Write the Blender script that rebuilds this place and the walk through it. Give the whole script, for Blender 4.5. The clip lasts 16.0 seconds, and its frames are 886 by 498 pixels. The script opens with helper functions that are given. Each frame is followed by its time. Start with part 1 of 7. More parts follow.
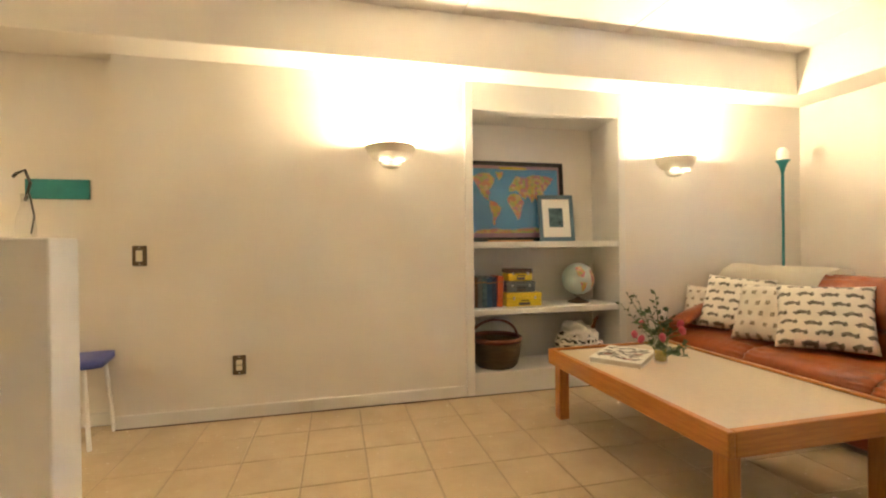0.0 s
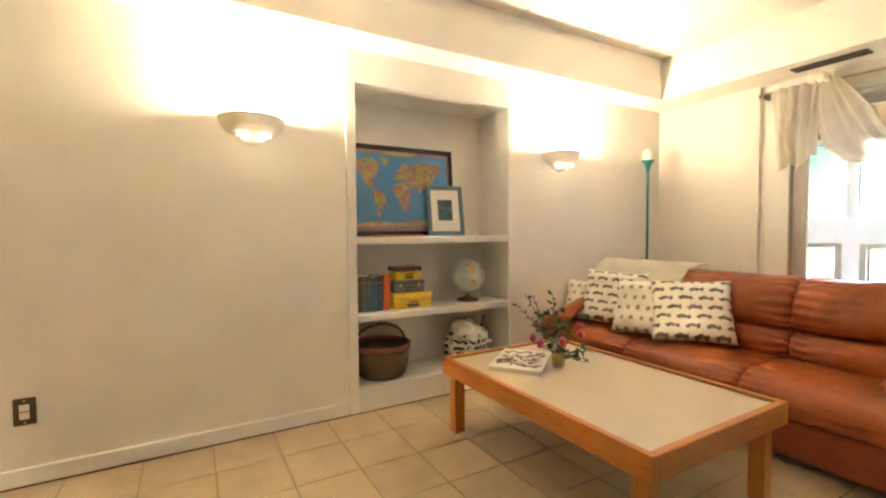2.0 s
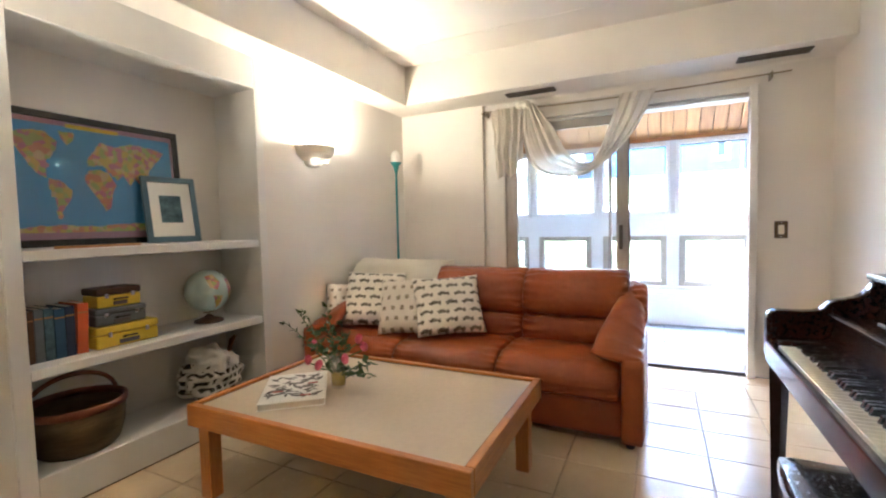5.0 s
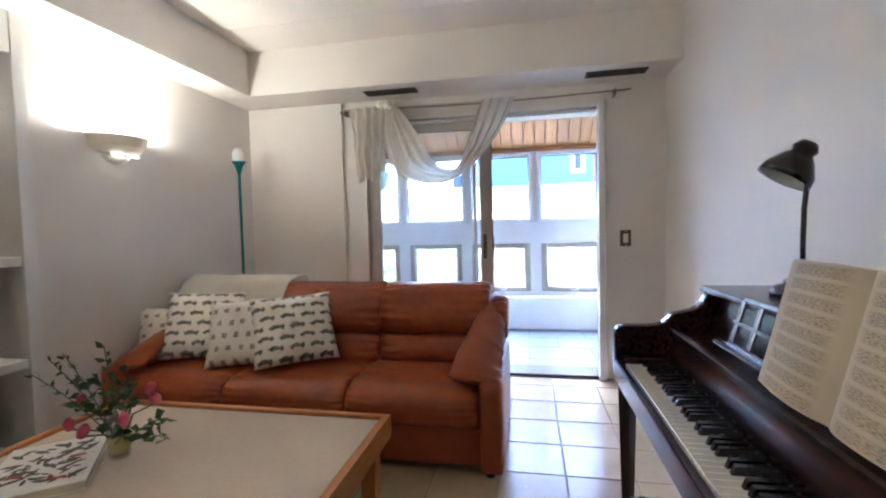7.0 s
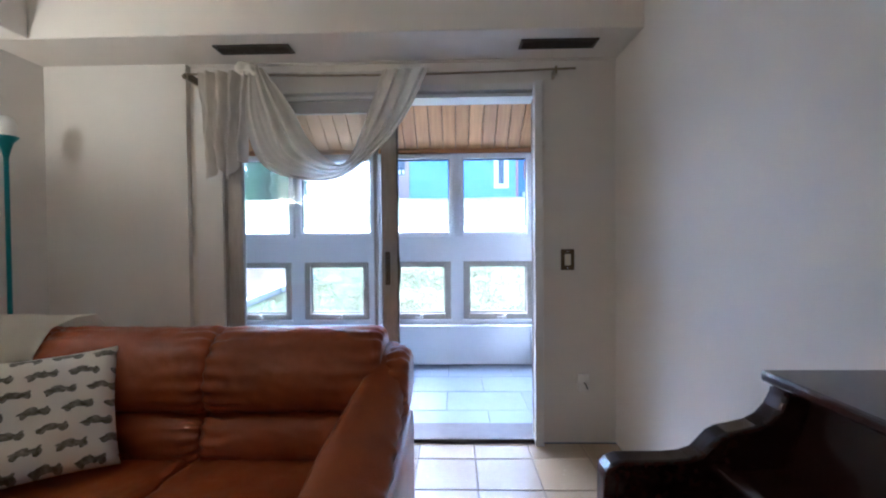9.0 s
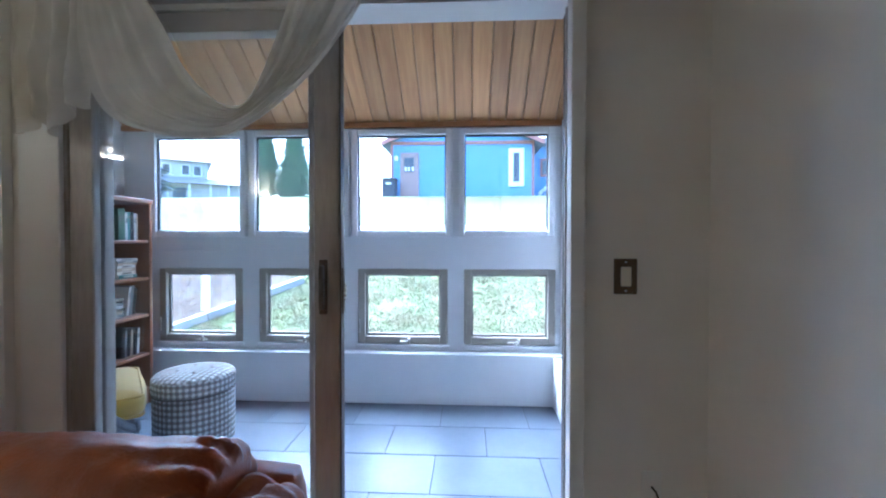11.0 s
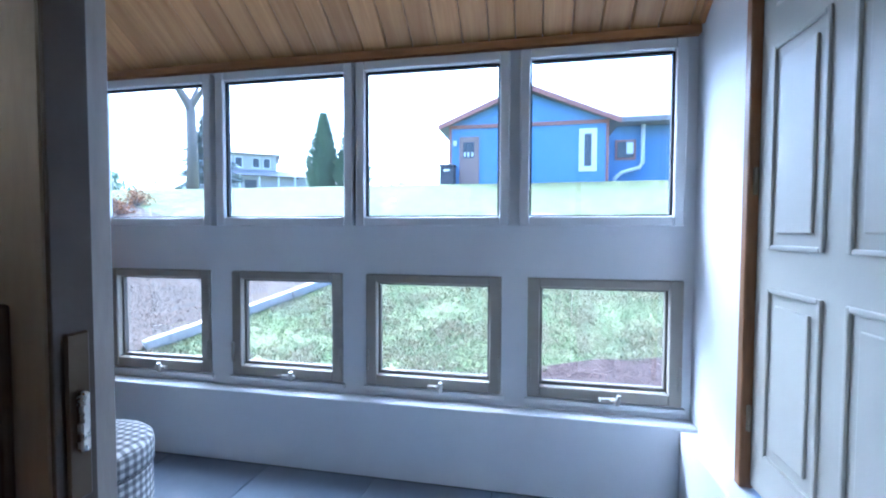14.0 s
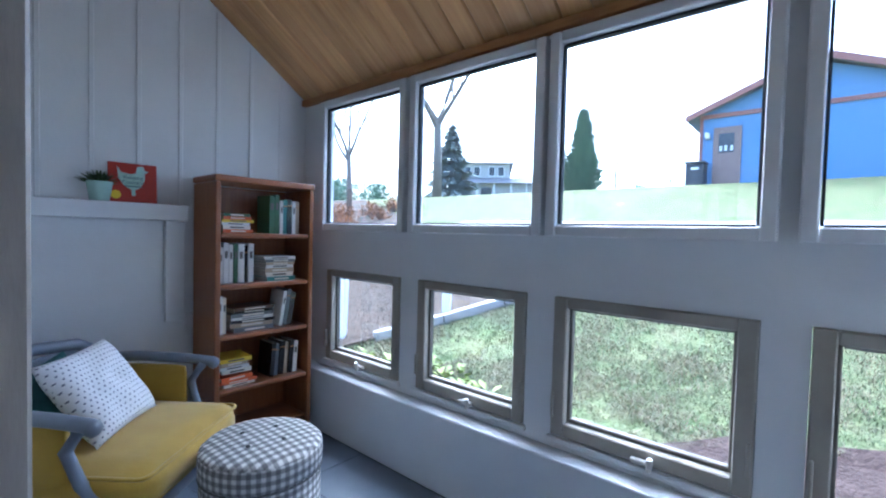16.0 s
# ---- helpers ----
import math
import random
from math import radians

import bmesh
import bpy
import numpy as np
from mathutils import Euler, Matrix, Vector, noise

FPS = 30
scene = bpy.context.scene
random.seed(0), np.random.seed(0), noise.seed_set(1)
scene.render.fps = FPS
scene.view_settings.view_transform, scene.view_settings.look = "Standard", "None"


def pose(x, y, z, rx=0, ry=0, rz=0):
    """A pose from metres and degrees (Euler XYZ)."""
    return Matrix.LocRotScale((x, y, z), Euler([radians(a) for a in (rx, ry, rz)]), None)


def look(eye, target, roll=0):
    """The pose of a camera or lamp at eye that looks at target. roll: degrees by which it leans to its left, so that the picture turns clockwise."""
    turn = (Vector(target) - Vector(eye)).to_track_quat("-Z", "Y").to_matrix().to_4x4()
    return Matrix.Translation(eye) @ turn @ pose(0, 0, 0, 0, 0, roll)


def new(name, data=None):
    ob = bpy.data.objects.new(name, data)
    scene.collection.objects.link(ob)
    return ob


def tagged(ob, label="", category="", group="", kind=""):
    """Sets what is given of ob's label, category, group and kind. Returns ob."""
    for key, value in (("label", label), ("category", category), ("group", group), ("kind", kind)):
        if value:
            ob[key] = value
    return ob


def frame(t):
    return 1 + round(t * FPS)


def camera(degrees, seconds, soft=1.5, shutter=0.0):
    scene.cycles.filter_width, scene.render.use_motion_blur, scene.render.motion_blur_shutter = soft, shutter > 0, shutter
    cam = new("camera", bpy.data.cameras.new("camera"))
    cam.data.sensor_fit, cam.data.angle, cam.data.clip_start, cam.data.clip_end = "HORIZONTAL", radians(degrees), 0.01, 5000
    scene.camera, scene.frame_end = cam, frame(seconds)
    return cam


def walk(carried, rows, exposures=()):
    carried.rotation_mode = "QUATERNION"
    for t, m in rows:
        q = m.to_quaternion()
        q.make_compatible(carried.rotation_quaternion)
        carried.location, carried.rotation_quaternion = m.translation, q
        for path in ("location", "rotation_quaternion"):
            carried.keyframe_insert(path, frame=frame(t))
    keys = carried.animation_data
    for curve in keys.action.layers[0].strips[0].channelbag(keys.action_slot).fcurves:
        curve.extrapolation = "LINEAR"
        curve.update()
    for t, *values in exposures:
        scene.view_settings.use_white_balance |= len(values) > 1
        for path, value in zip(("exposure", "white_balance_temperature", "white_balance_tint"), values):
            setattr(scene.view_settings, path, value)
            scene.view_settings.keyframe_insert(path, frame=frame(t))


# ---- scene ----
cam = camera(90.1, 16.0, soft=2.1)
PATH = [
    (0, (0.468, 0.37, 1.082), (0.937, 2.315, 1.073), -0.7),
    (0.5, (0.506, 0.443, 1.09), (1.065, 2.363, 1.053), -0.6),
    (1, (0.524, 0.543, 1.107), (1.199, 2.425, 1.05), -0.5),
    (1.5, (0.548, 0.603, 1.137), (1.345, 2.435, 1.061), -0.6),
    (2, (0.52, 0.759, 1.146), (1.517, 2.492, 1.069), -0.4),
    (2.5, (0.484, 0.87, 1.155), (1.664, 2.482, 1.073), -0.5),
    (3, (0.525, 0.943, 1.147), (1.832, 2.454, 1.063), -0.7),
    (3.5, (0.562, 1.009, 1.161), (1.99, 2.405, 1.064), -0.9),
    (4, (0.571, 1.055, 1.183), (2.126, 2.308, 1.071), -1.2),
    (4.5, (0.561, 1.086, 1.188), (2.247, 2.156, 1.074), -1.2),
    (5, (0.574, 1.107, 1.181), (2.369, 1.983, 1.074), -1.3),
    (7.5, (1.119, 1.03, 1.21), (3.096, 1.31, 1.129), -1.2),
    (8, (1.352, 1.034, 1.22), (3.343, 1.196, 1.154), -1.0),
    (8.5, (1.583, 1.05, 1.228), (3.581, 1.111, 1.176), -0.8),
    (9, (1.858, 0.99, 1.213), (3.857, 1.038, 1.176), -0.5),
    (11.5, (3.148, 0.861, 1.218), (5.144, 0.987, 1.177), 0.1),
    (12, (3.356, 0.89, 1.231), (5.352, 1.009, 1.168), 0.1),
    (12.5, (3.606, 0.893, 1.222), (5.601, 1.027, 1.156), 0.1),
    (13, (3.844, 0.828, 1.198), (5.832, 1.044, 1.148), 0.0),
    (13.5, (4.029, 0.883, 1.2), (6.012, 1.133, 1.147), 0.2),
    (14, (4.175, 0.875, 1.221), (6.135, 1.268, 1.145), 0.2),
    (14.5, (4.335, 0.889, 1.24), (6.239, 1.493, 1.145), 0.3),
    (15, (4.47, 0.879, 1.224), (6.26, 1.768, 1.151), 0.8),
    (15.5, (4.597, 0.88, 1.243), (6.235, 2.026, 1.168), 1.3),
    (16, (4.644, 0.884, 1.25), (6.165, 2.181, 1.182), 1.5),
]
EXPOSURES = [(0.0, 5.85, 6200, 10), (2.5, 5.9, 5900, 10), (3.5, 5.9, 5600, 10), (5.0, 5.42, 5050, 12), (7.5, 4.6, 4550, 14), (9.0, 4.1, 4500, 14), (11.5, 3.6, 4350, 8), (12.5, 3.5, 4300, 8), (14.0, 3.15, 4350, 8), (16.0, 2.85, 4650, 8)]
walk(cam, [(t, look(eye, target, roll)) for t, eye, target, roll in PATH], EXPOSURES)

# ---- world, sun, lamps ----
world = bpy.data.worlds.new("sky")
scene.world = world
world.use_nodes = True
wn, wl = world.node_tree.nodes, world.node_tree.links
sky = wn.new("ShaderNodeTexSky")
sky.sky_type, sky.sun_disc = "NISHITA", False
sky.sun_elevation, sky.sun_rotation = radians(56), radians(45)
sky.air_density, sky.dust_density, sky.ozone_density = 1.0, 6.0, 1.0
wn["Background"].inputs["Strength"].default_value = 0.15
wl.new(sky.outputs["Color"], wn["Background"].inputs["Color"])
sun = new("sun", bpy.data.lights.new("sun", "SUN"))
sun.data.energy, sun.data.angle, sun.data.color = 1.2, radians(75), (1.0, 0.97, 0.93)
sun.matrix_world = look((13.3, 13.3, 28), (0, 0, 0))
SCONCE_X, SCONCE_Z = (0.84, 3.14), 1.78


def warm_lamp(name, x, y, z, power, radius):
    ob = new(name, bpy.data.lights.new(name, "POINT"))
    ob.data.energy, ob.data.shadow_soft_size, ob.data.color = power, radius, (1.0, 0.78, 0.48)
    ob.location = (x, y, z)
    return ob


for sx in SCONCE_X:
    warm_lamp("sconce_light", sx, 3.34, SCONCE_Z - 0.005, 1.6, 0.045)
    for side in (-0.05, 0.05):
        warm_lamp("sconce_slot_light", sx + side, 3.335, SCONCE_Z - 0.128, 0.004, 0.012)

# Fill added out of view, standing for warm light from the west.
warm_lamp("west_fill_light", -2.70, 1.90, 1.76, 2.2, 0.08)

# ---- materials ----


def material(name, c1, c2=None, rough=0.6, scale=6.0, stretch=(1, 1, 1), bump=0.1, fine=90.0, metal=0.0, spec=0.5, coat=0.0,
             stain=0.06, sheen=0.0, vary=0.0, depth=0.003, island=0.0, crease=0.0):
    """A two-scale procedural surface: broad mottling between c1 and c2, fine grain, soft stains, fine relief."""
    c2 = c2 or tuple(c * 0.9 for c in c1)
    m = bpy.data.materials.new(name)
    m.use_nodes = True
    n, l = m.node_tree.nodes, m.node_tree.links
    b = n["Principled BSDF"]
    tc, mp = n.new("ShaderNodeTexCoord"), n.new("ShaderNodeMapping")
    mp.inputs["Scale"].default_value = stretch
    l.new(tc.outputs["Object"], mp.inputs["Vector"])
    src = mp.outputs["Vector"]
    info = n.new("ShaderNodeObjectInfo")
    if vary:
        add, mul = n.new("ShaderNodeVectorMath"), n.new("ShaderNodeMath")
        mul.operation, mul.inputs[1].default_value = "MULTIPLY", 37.0
        l.new(info.outputs["Random"], mul.inputs[0])
        l.new(src, add.inputs[0])
        l.new(mul.outputs[0], add.inputs[1])
        src = add.outputs[0]
    a = n.new("ShaderNodeTexNoise")
    a.inputs["Scale"].default_value, a.inputs["Detail"].default_value, a.inputs["Roughness"].default_value = scale, 5, 0.6
    g = n.new("ShaderNodeTexNoise")
    g.inputs["Scale"].default_value, g.inputs["Detail"].default_value = fine, 3
    s = n.new("ShaderNodeTexNoise")
    s.inputs["Scale"].default_value, s.inputs["Detail"].default_value = 1.3, 2
    for t in (a, g):
        l.new(src, t.inputs["Vector"])
    l.new(tc.outputs["Object"], s.inputs["Vector"])
    ramp = n.new("ShaderNodeValToRGB")
    ramp.color_ramp.elements[0].position, ramp.color_ramp.elements[1].position = 0.32, 0.68
    ramp.color_ramp.elements[0].color, ramp.color_ramp.elements[1].color = (*c1, 1), (*c2, 1)
    l.new(a.outputs["Fac"], ramp.inputs["Fac"])
    hsv = n.new("ShaderNodeHueSaturation")
    val = n.new("ShaderNodeMath")
    val.operation, val.inputs[1].default_value, val.inputs[2].default_value = "MULTIPLY_ADD", stain * 2, 1 - stain
    l.new(s.outputs["Fac"], val.inputs[0])
    out = val.outputs[0]
    if vary:
        v2 = n.new("ShaderNodeMath")
        v2.operation, v2.inputs[1].default_value = "MULTIPLY_ADD", vary
        l.new(info.outputs["Random"], v2.inputs[0])
        l.new(out, v2.inputs[2])
        v3 = n.new("ShaderNodeMath")
        v3.operation, v3.inputs[1].default_value = "SUBTRACT", vary / 2
        l.new(v2.outputs[0], v3.inputs[0])
        out = v3.outputs[0]
    if island:
        geo, v4 = n.new("ShaderNodeNewGeometry"), n.new("ShaderNodeMath")
        v4.operation, v4.inputs[1].default_value = "MULTIPLY_ADD", island
        l.new(geo.outputs["Random Per Island"], v4.inputs[0])
        l.new(out, v4.inputs[2])
        v5 = n.new("ShaderNodeMath")
        v5.operation, v5.inputs[1].default_value = "SUBTRACT", island / 2
        l.new(v4.outputs[0], v5.inputs[0])
        out = v5.outputs[0]
    l.new(out, hsv.inputs["Value"])
    l.new(ramp.outputs["Color"], hsv.inputs["Color"])
    l.new(hsv.outputs["Color"], b.inputs["Base Color"])
    rr = n.new("ShaderNodeMath")
    rr.operation, rr.inputs[1].default_value, rr.inputs[2].default_value = "MULTIPLY_ADD", 0.16, max(0.02, rough - 0.08)
    l.new(g.outputs["Fac"], rr.inputs[0])
    l.new(rr.outputs[0], b.inputs["Roughness"])
    bp = n.new("ShaderNodeBump")
    bp.inputs["Strength"].default_value, bp.inputs["Distance"].default_value = bump, depth
    l.new(g.outputs["Fac"], bp.inputs["Height"])
    if crease:
        cn, b2 = n.new("ShaderNodeTexNoise"), n.new("ShaderNodeBump")
        cn.noise_type = "RIDGED_MULTIFRACTAL"
        cn.inputs["Scale"].default_value, cn.inputs["Detail"].default_value, cn.inputs["Distortion"].default_value = crease, 3, 0.6
        l.new(src, cn.inputs["Vector"])
        b2.inputs["Strength"].default_value, b2.inputs["Distance"].default_value = 0.22, 0.010
        l.new(cn.outputs["Fac"], b2.inputs["Height"])
        l.new(bp.outputs["Normal"], b2.inputs["Normal"])
        bp = b2
    l.new(bp.outputs["Normal"], b.inputs["Normal"])
    b.inputs["Metallic"].default_value = metal
    b.inputs["Specular IOR Level"].default_value = spec
    b.inputs["Coat Weight"].default_value = coat
    b.inputs["Sheen Weight"].default_value = sheen
    return m


M = {}
M["wall"] = material("wall_paint", (0.75, 0.712, 0.65), (0.72, 0.683, 0.62), 0.55, 1.2, bump=0.12, fine=160, stain=0.03)
M["ceiling"] = material("ceiling_paint", (0.80, 0.76, 0.69), (0.77, 0.73, 0.66), 0.7, 1.5, bump=0.1, fine=120, stain=0.03)
M["trim"] = material("white_trim_paint", (0.74, 0.725, 0.69), (0.70, 0.685, 0.65), 0.4, 3, bump=0.06, fine=60, stain=0.04)
M["porch_white"] = material("porch_white_paint", (0.74, 0.76, 0.78), (0.69, 0.71, 0.74), 0.45, 2.5, bump=0.15, fine=70, stain=0.06)
M["tile"] = material("beige_ceramic_tile", (0.54, 0.425, 0.275), (0.48, 0.37, 0.235), 0.24, 5, bump=0.06, fine=45, stain=0.05, vary=0.06)
M["grout"] = material("grey_brown_grout", (0.36, 0.28, 0.185), (0.30, 0.235, 0.155), 0.9, 9, bump=0.4)
M["oak"] = material("honey_oak", (0.54, 0.205, 0.031), (0.41, 0.135, 0.018), 0.36, 7, (1, 14, 14), 0.12, 50, stain=0.1, coat=0.15)
M["oak_y"] = material("honey_oak_along", (0.54, 0.205, 0.031), (0.41, 0.135, 0.018), 0.36, 7, (14, 1, 14), 0.12, 50, stain=0.1, coat=0.15)
M["oak_z"] = material("honey_oak_upright", (0.54, 0.205, 0.031), (0.41, 0.135, 0.018), 0.36, 7, (14, 14, 1), 0.12, 50, stain=0.1, coat=0.15)
M["laminate"] = material("pale_laminate_top", (0.59, 0.495, 0.375), (0.55, 0.46, 0.345), 0.36, 40, bump=0.04, fine=300, stain=0.03)
M["leather"] = material("cognac_leather", (0.335, 0.078, 0.013), (0.245, 0.052, 0.009), 0.34, 7, bump=0.35, fine=170, stain=0.12, depth=0.003, coat=0.04, crease=13, spec=0.4)
M["throw"] = material("cream_woven_throw", (0.90, 0.86, 0.75), (0.87, 0.82, 0.70), 0.9, 12, bump=0.2, fine=160)
M["teal"] = material("teal_metal", (0.015, 0.20, 0.21), (0.012, 0.16, 0.17), 0.35, 8, bump=0.05, metal=0.3)
M["plaster"] = material("sconce_plaster", (0.82, 0.79, 0.73), (0.78, 0.75, 0.68), 0.6, 8, bump=0.12, fine=120)
M["mahogany"] = material("dark_mahogany", (0.028, 0.0105, 0.0075), (0.019, 0.0075, 0.0055), 0.22, 5, (1, 12, 12), 0.012, 40, coat=0.15, spec=0.4, stain=0.1)
M["rack_metal"] = material("dull_grey_metal", (0.30, 0.31, 0.34), (0.25, 0.26, 0.29), 0.2, 9, metal=0.9, bump=0.05)
M["ivory"] = material("ivory_key", (0.78, 0.74, 0.64), (0.74, 0.70, 0.60), 0.25, 20, bump=0.02)
M["black"] = material("black_lacquer", (0.012, 0.012, 0.013), (0.018, 0.018, 0.02), 0.25, 20, bump=0.03, coat=0.3)
M["rubber"] = material("black_plastic", (0.02, 0.02, 0.02), (0.03, 0.03, 0.03), 0.5, 20)
M["lampgrey"] = material("lamp_inner_enamel", (0.55, 0.53, 0.48), (0.48, 0.46, 0.42), 0.35, 20)
M["bronze"] = material("brown_switch_plate", (0.12, 0.085, 0.05), (0.09, 0.062, 0.036), 0.4, 20, metal=0.5)
M["cream_plastic"] = material("cream_plastic", (0.72, 0.66, 0.53), (0.70, 0.63, 0.5), 0.35, 20, bump=0.02)
M["alu"] = material("weathered_aluminium", (0.43, 0.39, 0.35), (0.35, 0.315, 0.28), 0.45, 9, (6, 6, 1), 0.1, 60, metal=0.25, stain=0.12)
M["dark_alu"] = material("dark_bronze_track", (0.10, 0.075, 0.055), (0.07, 0.052, 0.04), 0.45, 12, metal=0.2)
M["jamb_brown"] = material("brown_metal_jamb", (0.085, 0.062, 0.048), (0.055, 0.041, 0.032), 0.45, 12, metal=0.1)
M["chrome"] = material("satin_nickel", (0.66, 0.65, 0.62), (0.6, 0.59, 0.56), 0.28, 20, metal=1.0, bump=0.03)
M["crank"] = material("worn_white_enamel", (0.62, 0.60, 0.55), (0.50, 0.48, 0.44), 0.4, 30, bump=0.05)
M["taupe"] = material("taupe_window_frame", (0.36, 0.335, 0.285), (0.31, 0.285, 0.24), 0.45, 6, bump=0.1, fine=60, stain=0.1)
M["sash_brown"] = material("dark_taupe_sash", (0.17, 0.155, 0.13), (0.13, 0.12, 0.10), 0.5, 6, bump=0.1, fine=60, spec=0.25)
M["gasket"] = material("black_gasket", (0.02, 0.021, 0.024), (0.035, 0.036, 0.04), 0.7, 15)
M["vent"] = material("vent_metal_brown", (0.10, 0.085, 0.065), (0.075, 0.062, 0.05), 0.5, 15, metal=0.4)
M["rod"] = material("curtain_rod_brass", (0.30, 0.25, 0.18), (0.24, 0.2, 0.14), 0.4, 15, metal=0.8)
M["pine"] = material("pine_plank", (0.60, 0.355, 0.14), (0.45, 0.235, 0.08), 0.42, 2.2, (0.9, 13, 0.9), 0.14, 30, stain=0.1, island=0.34)
M["pine_trim"] = material("pine_trim", (0.45, 0.22, 0.075), (0.33, 0.145, 0.045), 0.45, 5, (9, 1, 9), 0.12, 30, stain=0.12)
M["pine_edge"] = material("pine_door_trim", (0.27, 0.13, 0.05), (0.18, 0.082, 0.03), 0.45, 5, (9, 9, 1), 0.12, 30, stain=0.12)
M["porch_floor"] = material("blue_grey_floor_paint", (0.205, 0.245, 0.305), (0.165, 0.20, 0.26), 0.34, 2.5, bump=0.12, fine=40, stain=0.12, vary=0.08)
M["joint"] = material("dark_joint", (0.07, 0.085, 0.11), (0.05, 0.06, 0.08), 0.8, 8)
M["cherry"] = material("cherry_bookcase", (0.27, 0.10, 0.03), (0.19, 0.064, 0.019), 0.36, 4, (11, 11, 1), 0.1, 40, stain=0.1, coat=0.1)
M["cherry_x"] = material("cherry_shelf", (0.30, 0.115, 0.037), (0.21, 0.072, 0.023), 0.36, 4, (1, 11, 11), 0.1, 40, stain=0.1, coat=0.1)
M["chair_paint"] = material("grey_blue_chair_paint", (0.20, 0.225, 0.275), (0.165, 0.188, 0.235), 0.4, 6, bump=0.1, fine=60, stain=0.1)
M["mustard"] = material("mustard_velvet", (0.46, 0.30, 0.025), (0.37, 0.235, 0.016), 0.85, 6, bump=0.5, fine=200, sheen=0.4, stain=0.1)
M["teal_fabric"] = material("teal_fabric", (0.05, 0.15, 0.16), (0.03, 0.10, 0.115), 0.9, 20, bump=0.5, fine=200)
M["door_cream"] = material("cream_door_paint", (0.50, 0.495, 0.435), (0.46, 0.455, 0.40), 0.4, 3, bump=0.08)
M["basket"] = material("olive_basket", (0.115, 0.078, 0.03), (0.075, 0.05, 0.018), 0.7, 14, (1, 1, 5), 0.6, 90, depth=0.006)
M["basket_rim"] = material("brown_leather_rim", (0.22, 0.07, 0.025), (0.15, 0.045, 0.016), 0.45, 10)
M["steel"] = material("tin_grey", (0.16, 0.17, 0.18), (0.12, 0.13, 0.14), 0.4, 12, metal=0.4)
M["yellow"] = material("yellow_card", (0.72, 0.53, 0.02), (0.66, 0.47, 0.015), 0.45, 12, bump=0.05)
M["brown_dark"] = material("dark_brown_lid", (0.10, 0.05, 0.02), (0.07, 0.035, 0.015), 0.45, 12)
M["picture_frame"] = material("blue_grey_frame", (0.12, 0.20, 0.27), (0.09, 0.16, 0.22), 0.4, 12)
M["mat"] = material("white_mount", (0.82, 0.80, 0.74), (0.8, 0.78, 0.72), 0.8, 30)
M["print"] = material("dark_teal_print", (0.02, 0.05, 0.07), (0.10, 0.18, 0.21), 0.5, 28)
M["blueseat"] = material("blue_plastic_seat", (0.07, 0.09, 0.36), (0.055, 0.07, 0.30), 0.4, 12)
M["whitelegs"] = material("white_enamel", (0.78, 0.77, 0.74), (0.74, 0.73, 0.7), 0.35, 12)
M["leaf"] = material("dark_leaf", (0.035, 0.075, 0.022), (0.06, 0.11, 0.045), 0.5, 9, bump=0.1)
M["petal"] = material("pink_petal", (0.48, 0.045, 0.10), (0.60, 0.13, 0.18), 0.6, 12)
M["stem"] = material("green_stem", (0.10, 0.16, 0.04), (0.07, 0.12, 0.03), 0.6, 12)
M["water"] = material("amber_vase_water", (0.60, 0.44, 0.04), (0.50, 0.38, 0.04), 0.15, 12)
M["mint"] = material("mint_glazed_pot", (0.42, 0.62, 0.56), (0.38, 0.57, 0.52), 0.25, 12)
M["red"] = material("red_cover", (0.40, 0.035, 0.02), (0.33, 0.028, 0.018), 0.45, 12)
M["paper"] = material("paper", (0.72, 0.66, 0.55), (0.68, 0.61, 0.5), 0.8, 12, bump=0.08)
M["ink"] = material("printed_ink", (0.10, 0.09, 0.08), (0.14, 0.12, 0.11), 0.7, 20)
M["grass"] = material("lawn", (0.085, 0.12, 0.045), (0.16, 0.155, 0.08), 0.95, 3.2, bump=0.8, fine=25, stain=0.3, depth=0.05, spec=0.12)
M["blade"] = material("grass_blade", (0.095, 0.135, 0.058), (0.19, 0.18, 0.105), 0.8, 4.5, bump=0.0, stain=0.3, spec=0.2)
M["straw"] = material("straw_blade", (0.28, 0.24, 0.155), (0.20, 0.17, 0.105), 0.85, 3.0, bump=0.0, spec=0.2)
M["soil"] = material("bare_soil", (0.04, 0.028, 0.024), (0.078, 0.055, 0.047), 0.95, 9, spec=0.08, bump=0.9, fine=30, depth=0.03)
M["mulch"] = material("leaf_litter", (0.035, 0.026, 0.02), (0.13, 0.105, 0.082), 0.95, 22, spec=0.08, bump=0.9, fine=30, depth=0.03)
M["asphalt"] = material("pale_drive", (0.34, 0.34, 0.33), (0.29, 0.29, 0.285), 0.9, 5, bump=0.3)
M["timber"] = material("grey_timber", (0.40, 0.38, 0.35), (0.30, 0.285, 0.26), 0.85, 5, bump=0.4)
M["blue"] = material("blue_siding", (0.15, 0.265, 0.48), (0.135, 0.245, 0.45), 0.6, 3, (8, 8, 1), bump=0.2, stain=0.06)
# Darker copy of the blue siding; the wing's shade is in the colour.
M["blue_shaded"] = material("shaded_blue_siding", (0.13, 0.24, 0.45), (0.115, 0.215, 0.41), 0.6, 3, (8, 8, 1), bump=0.2)
M["rust"] = material("rust_trim", (0.30, 0.13, 0.10), (0.26, 0.11, 0.085), 0.6, 6)
M["roof"] = material("grey_shingle", (0.22, 0.21, 0.21), (0.17, 0.165, 0.165), 0.9, 12, bump=0.4)
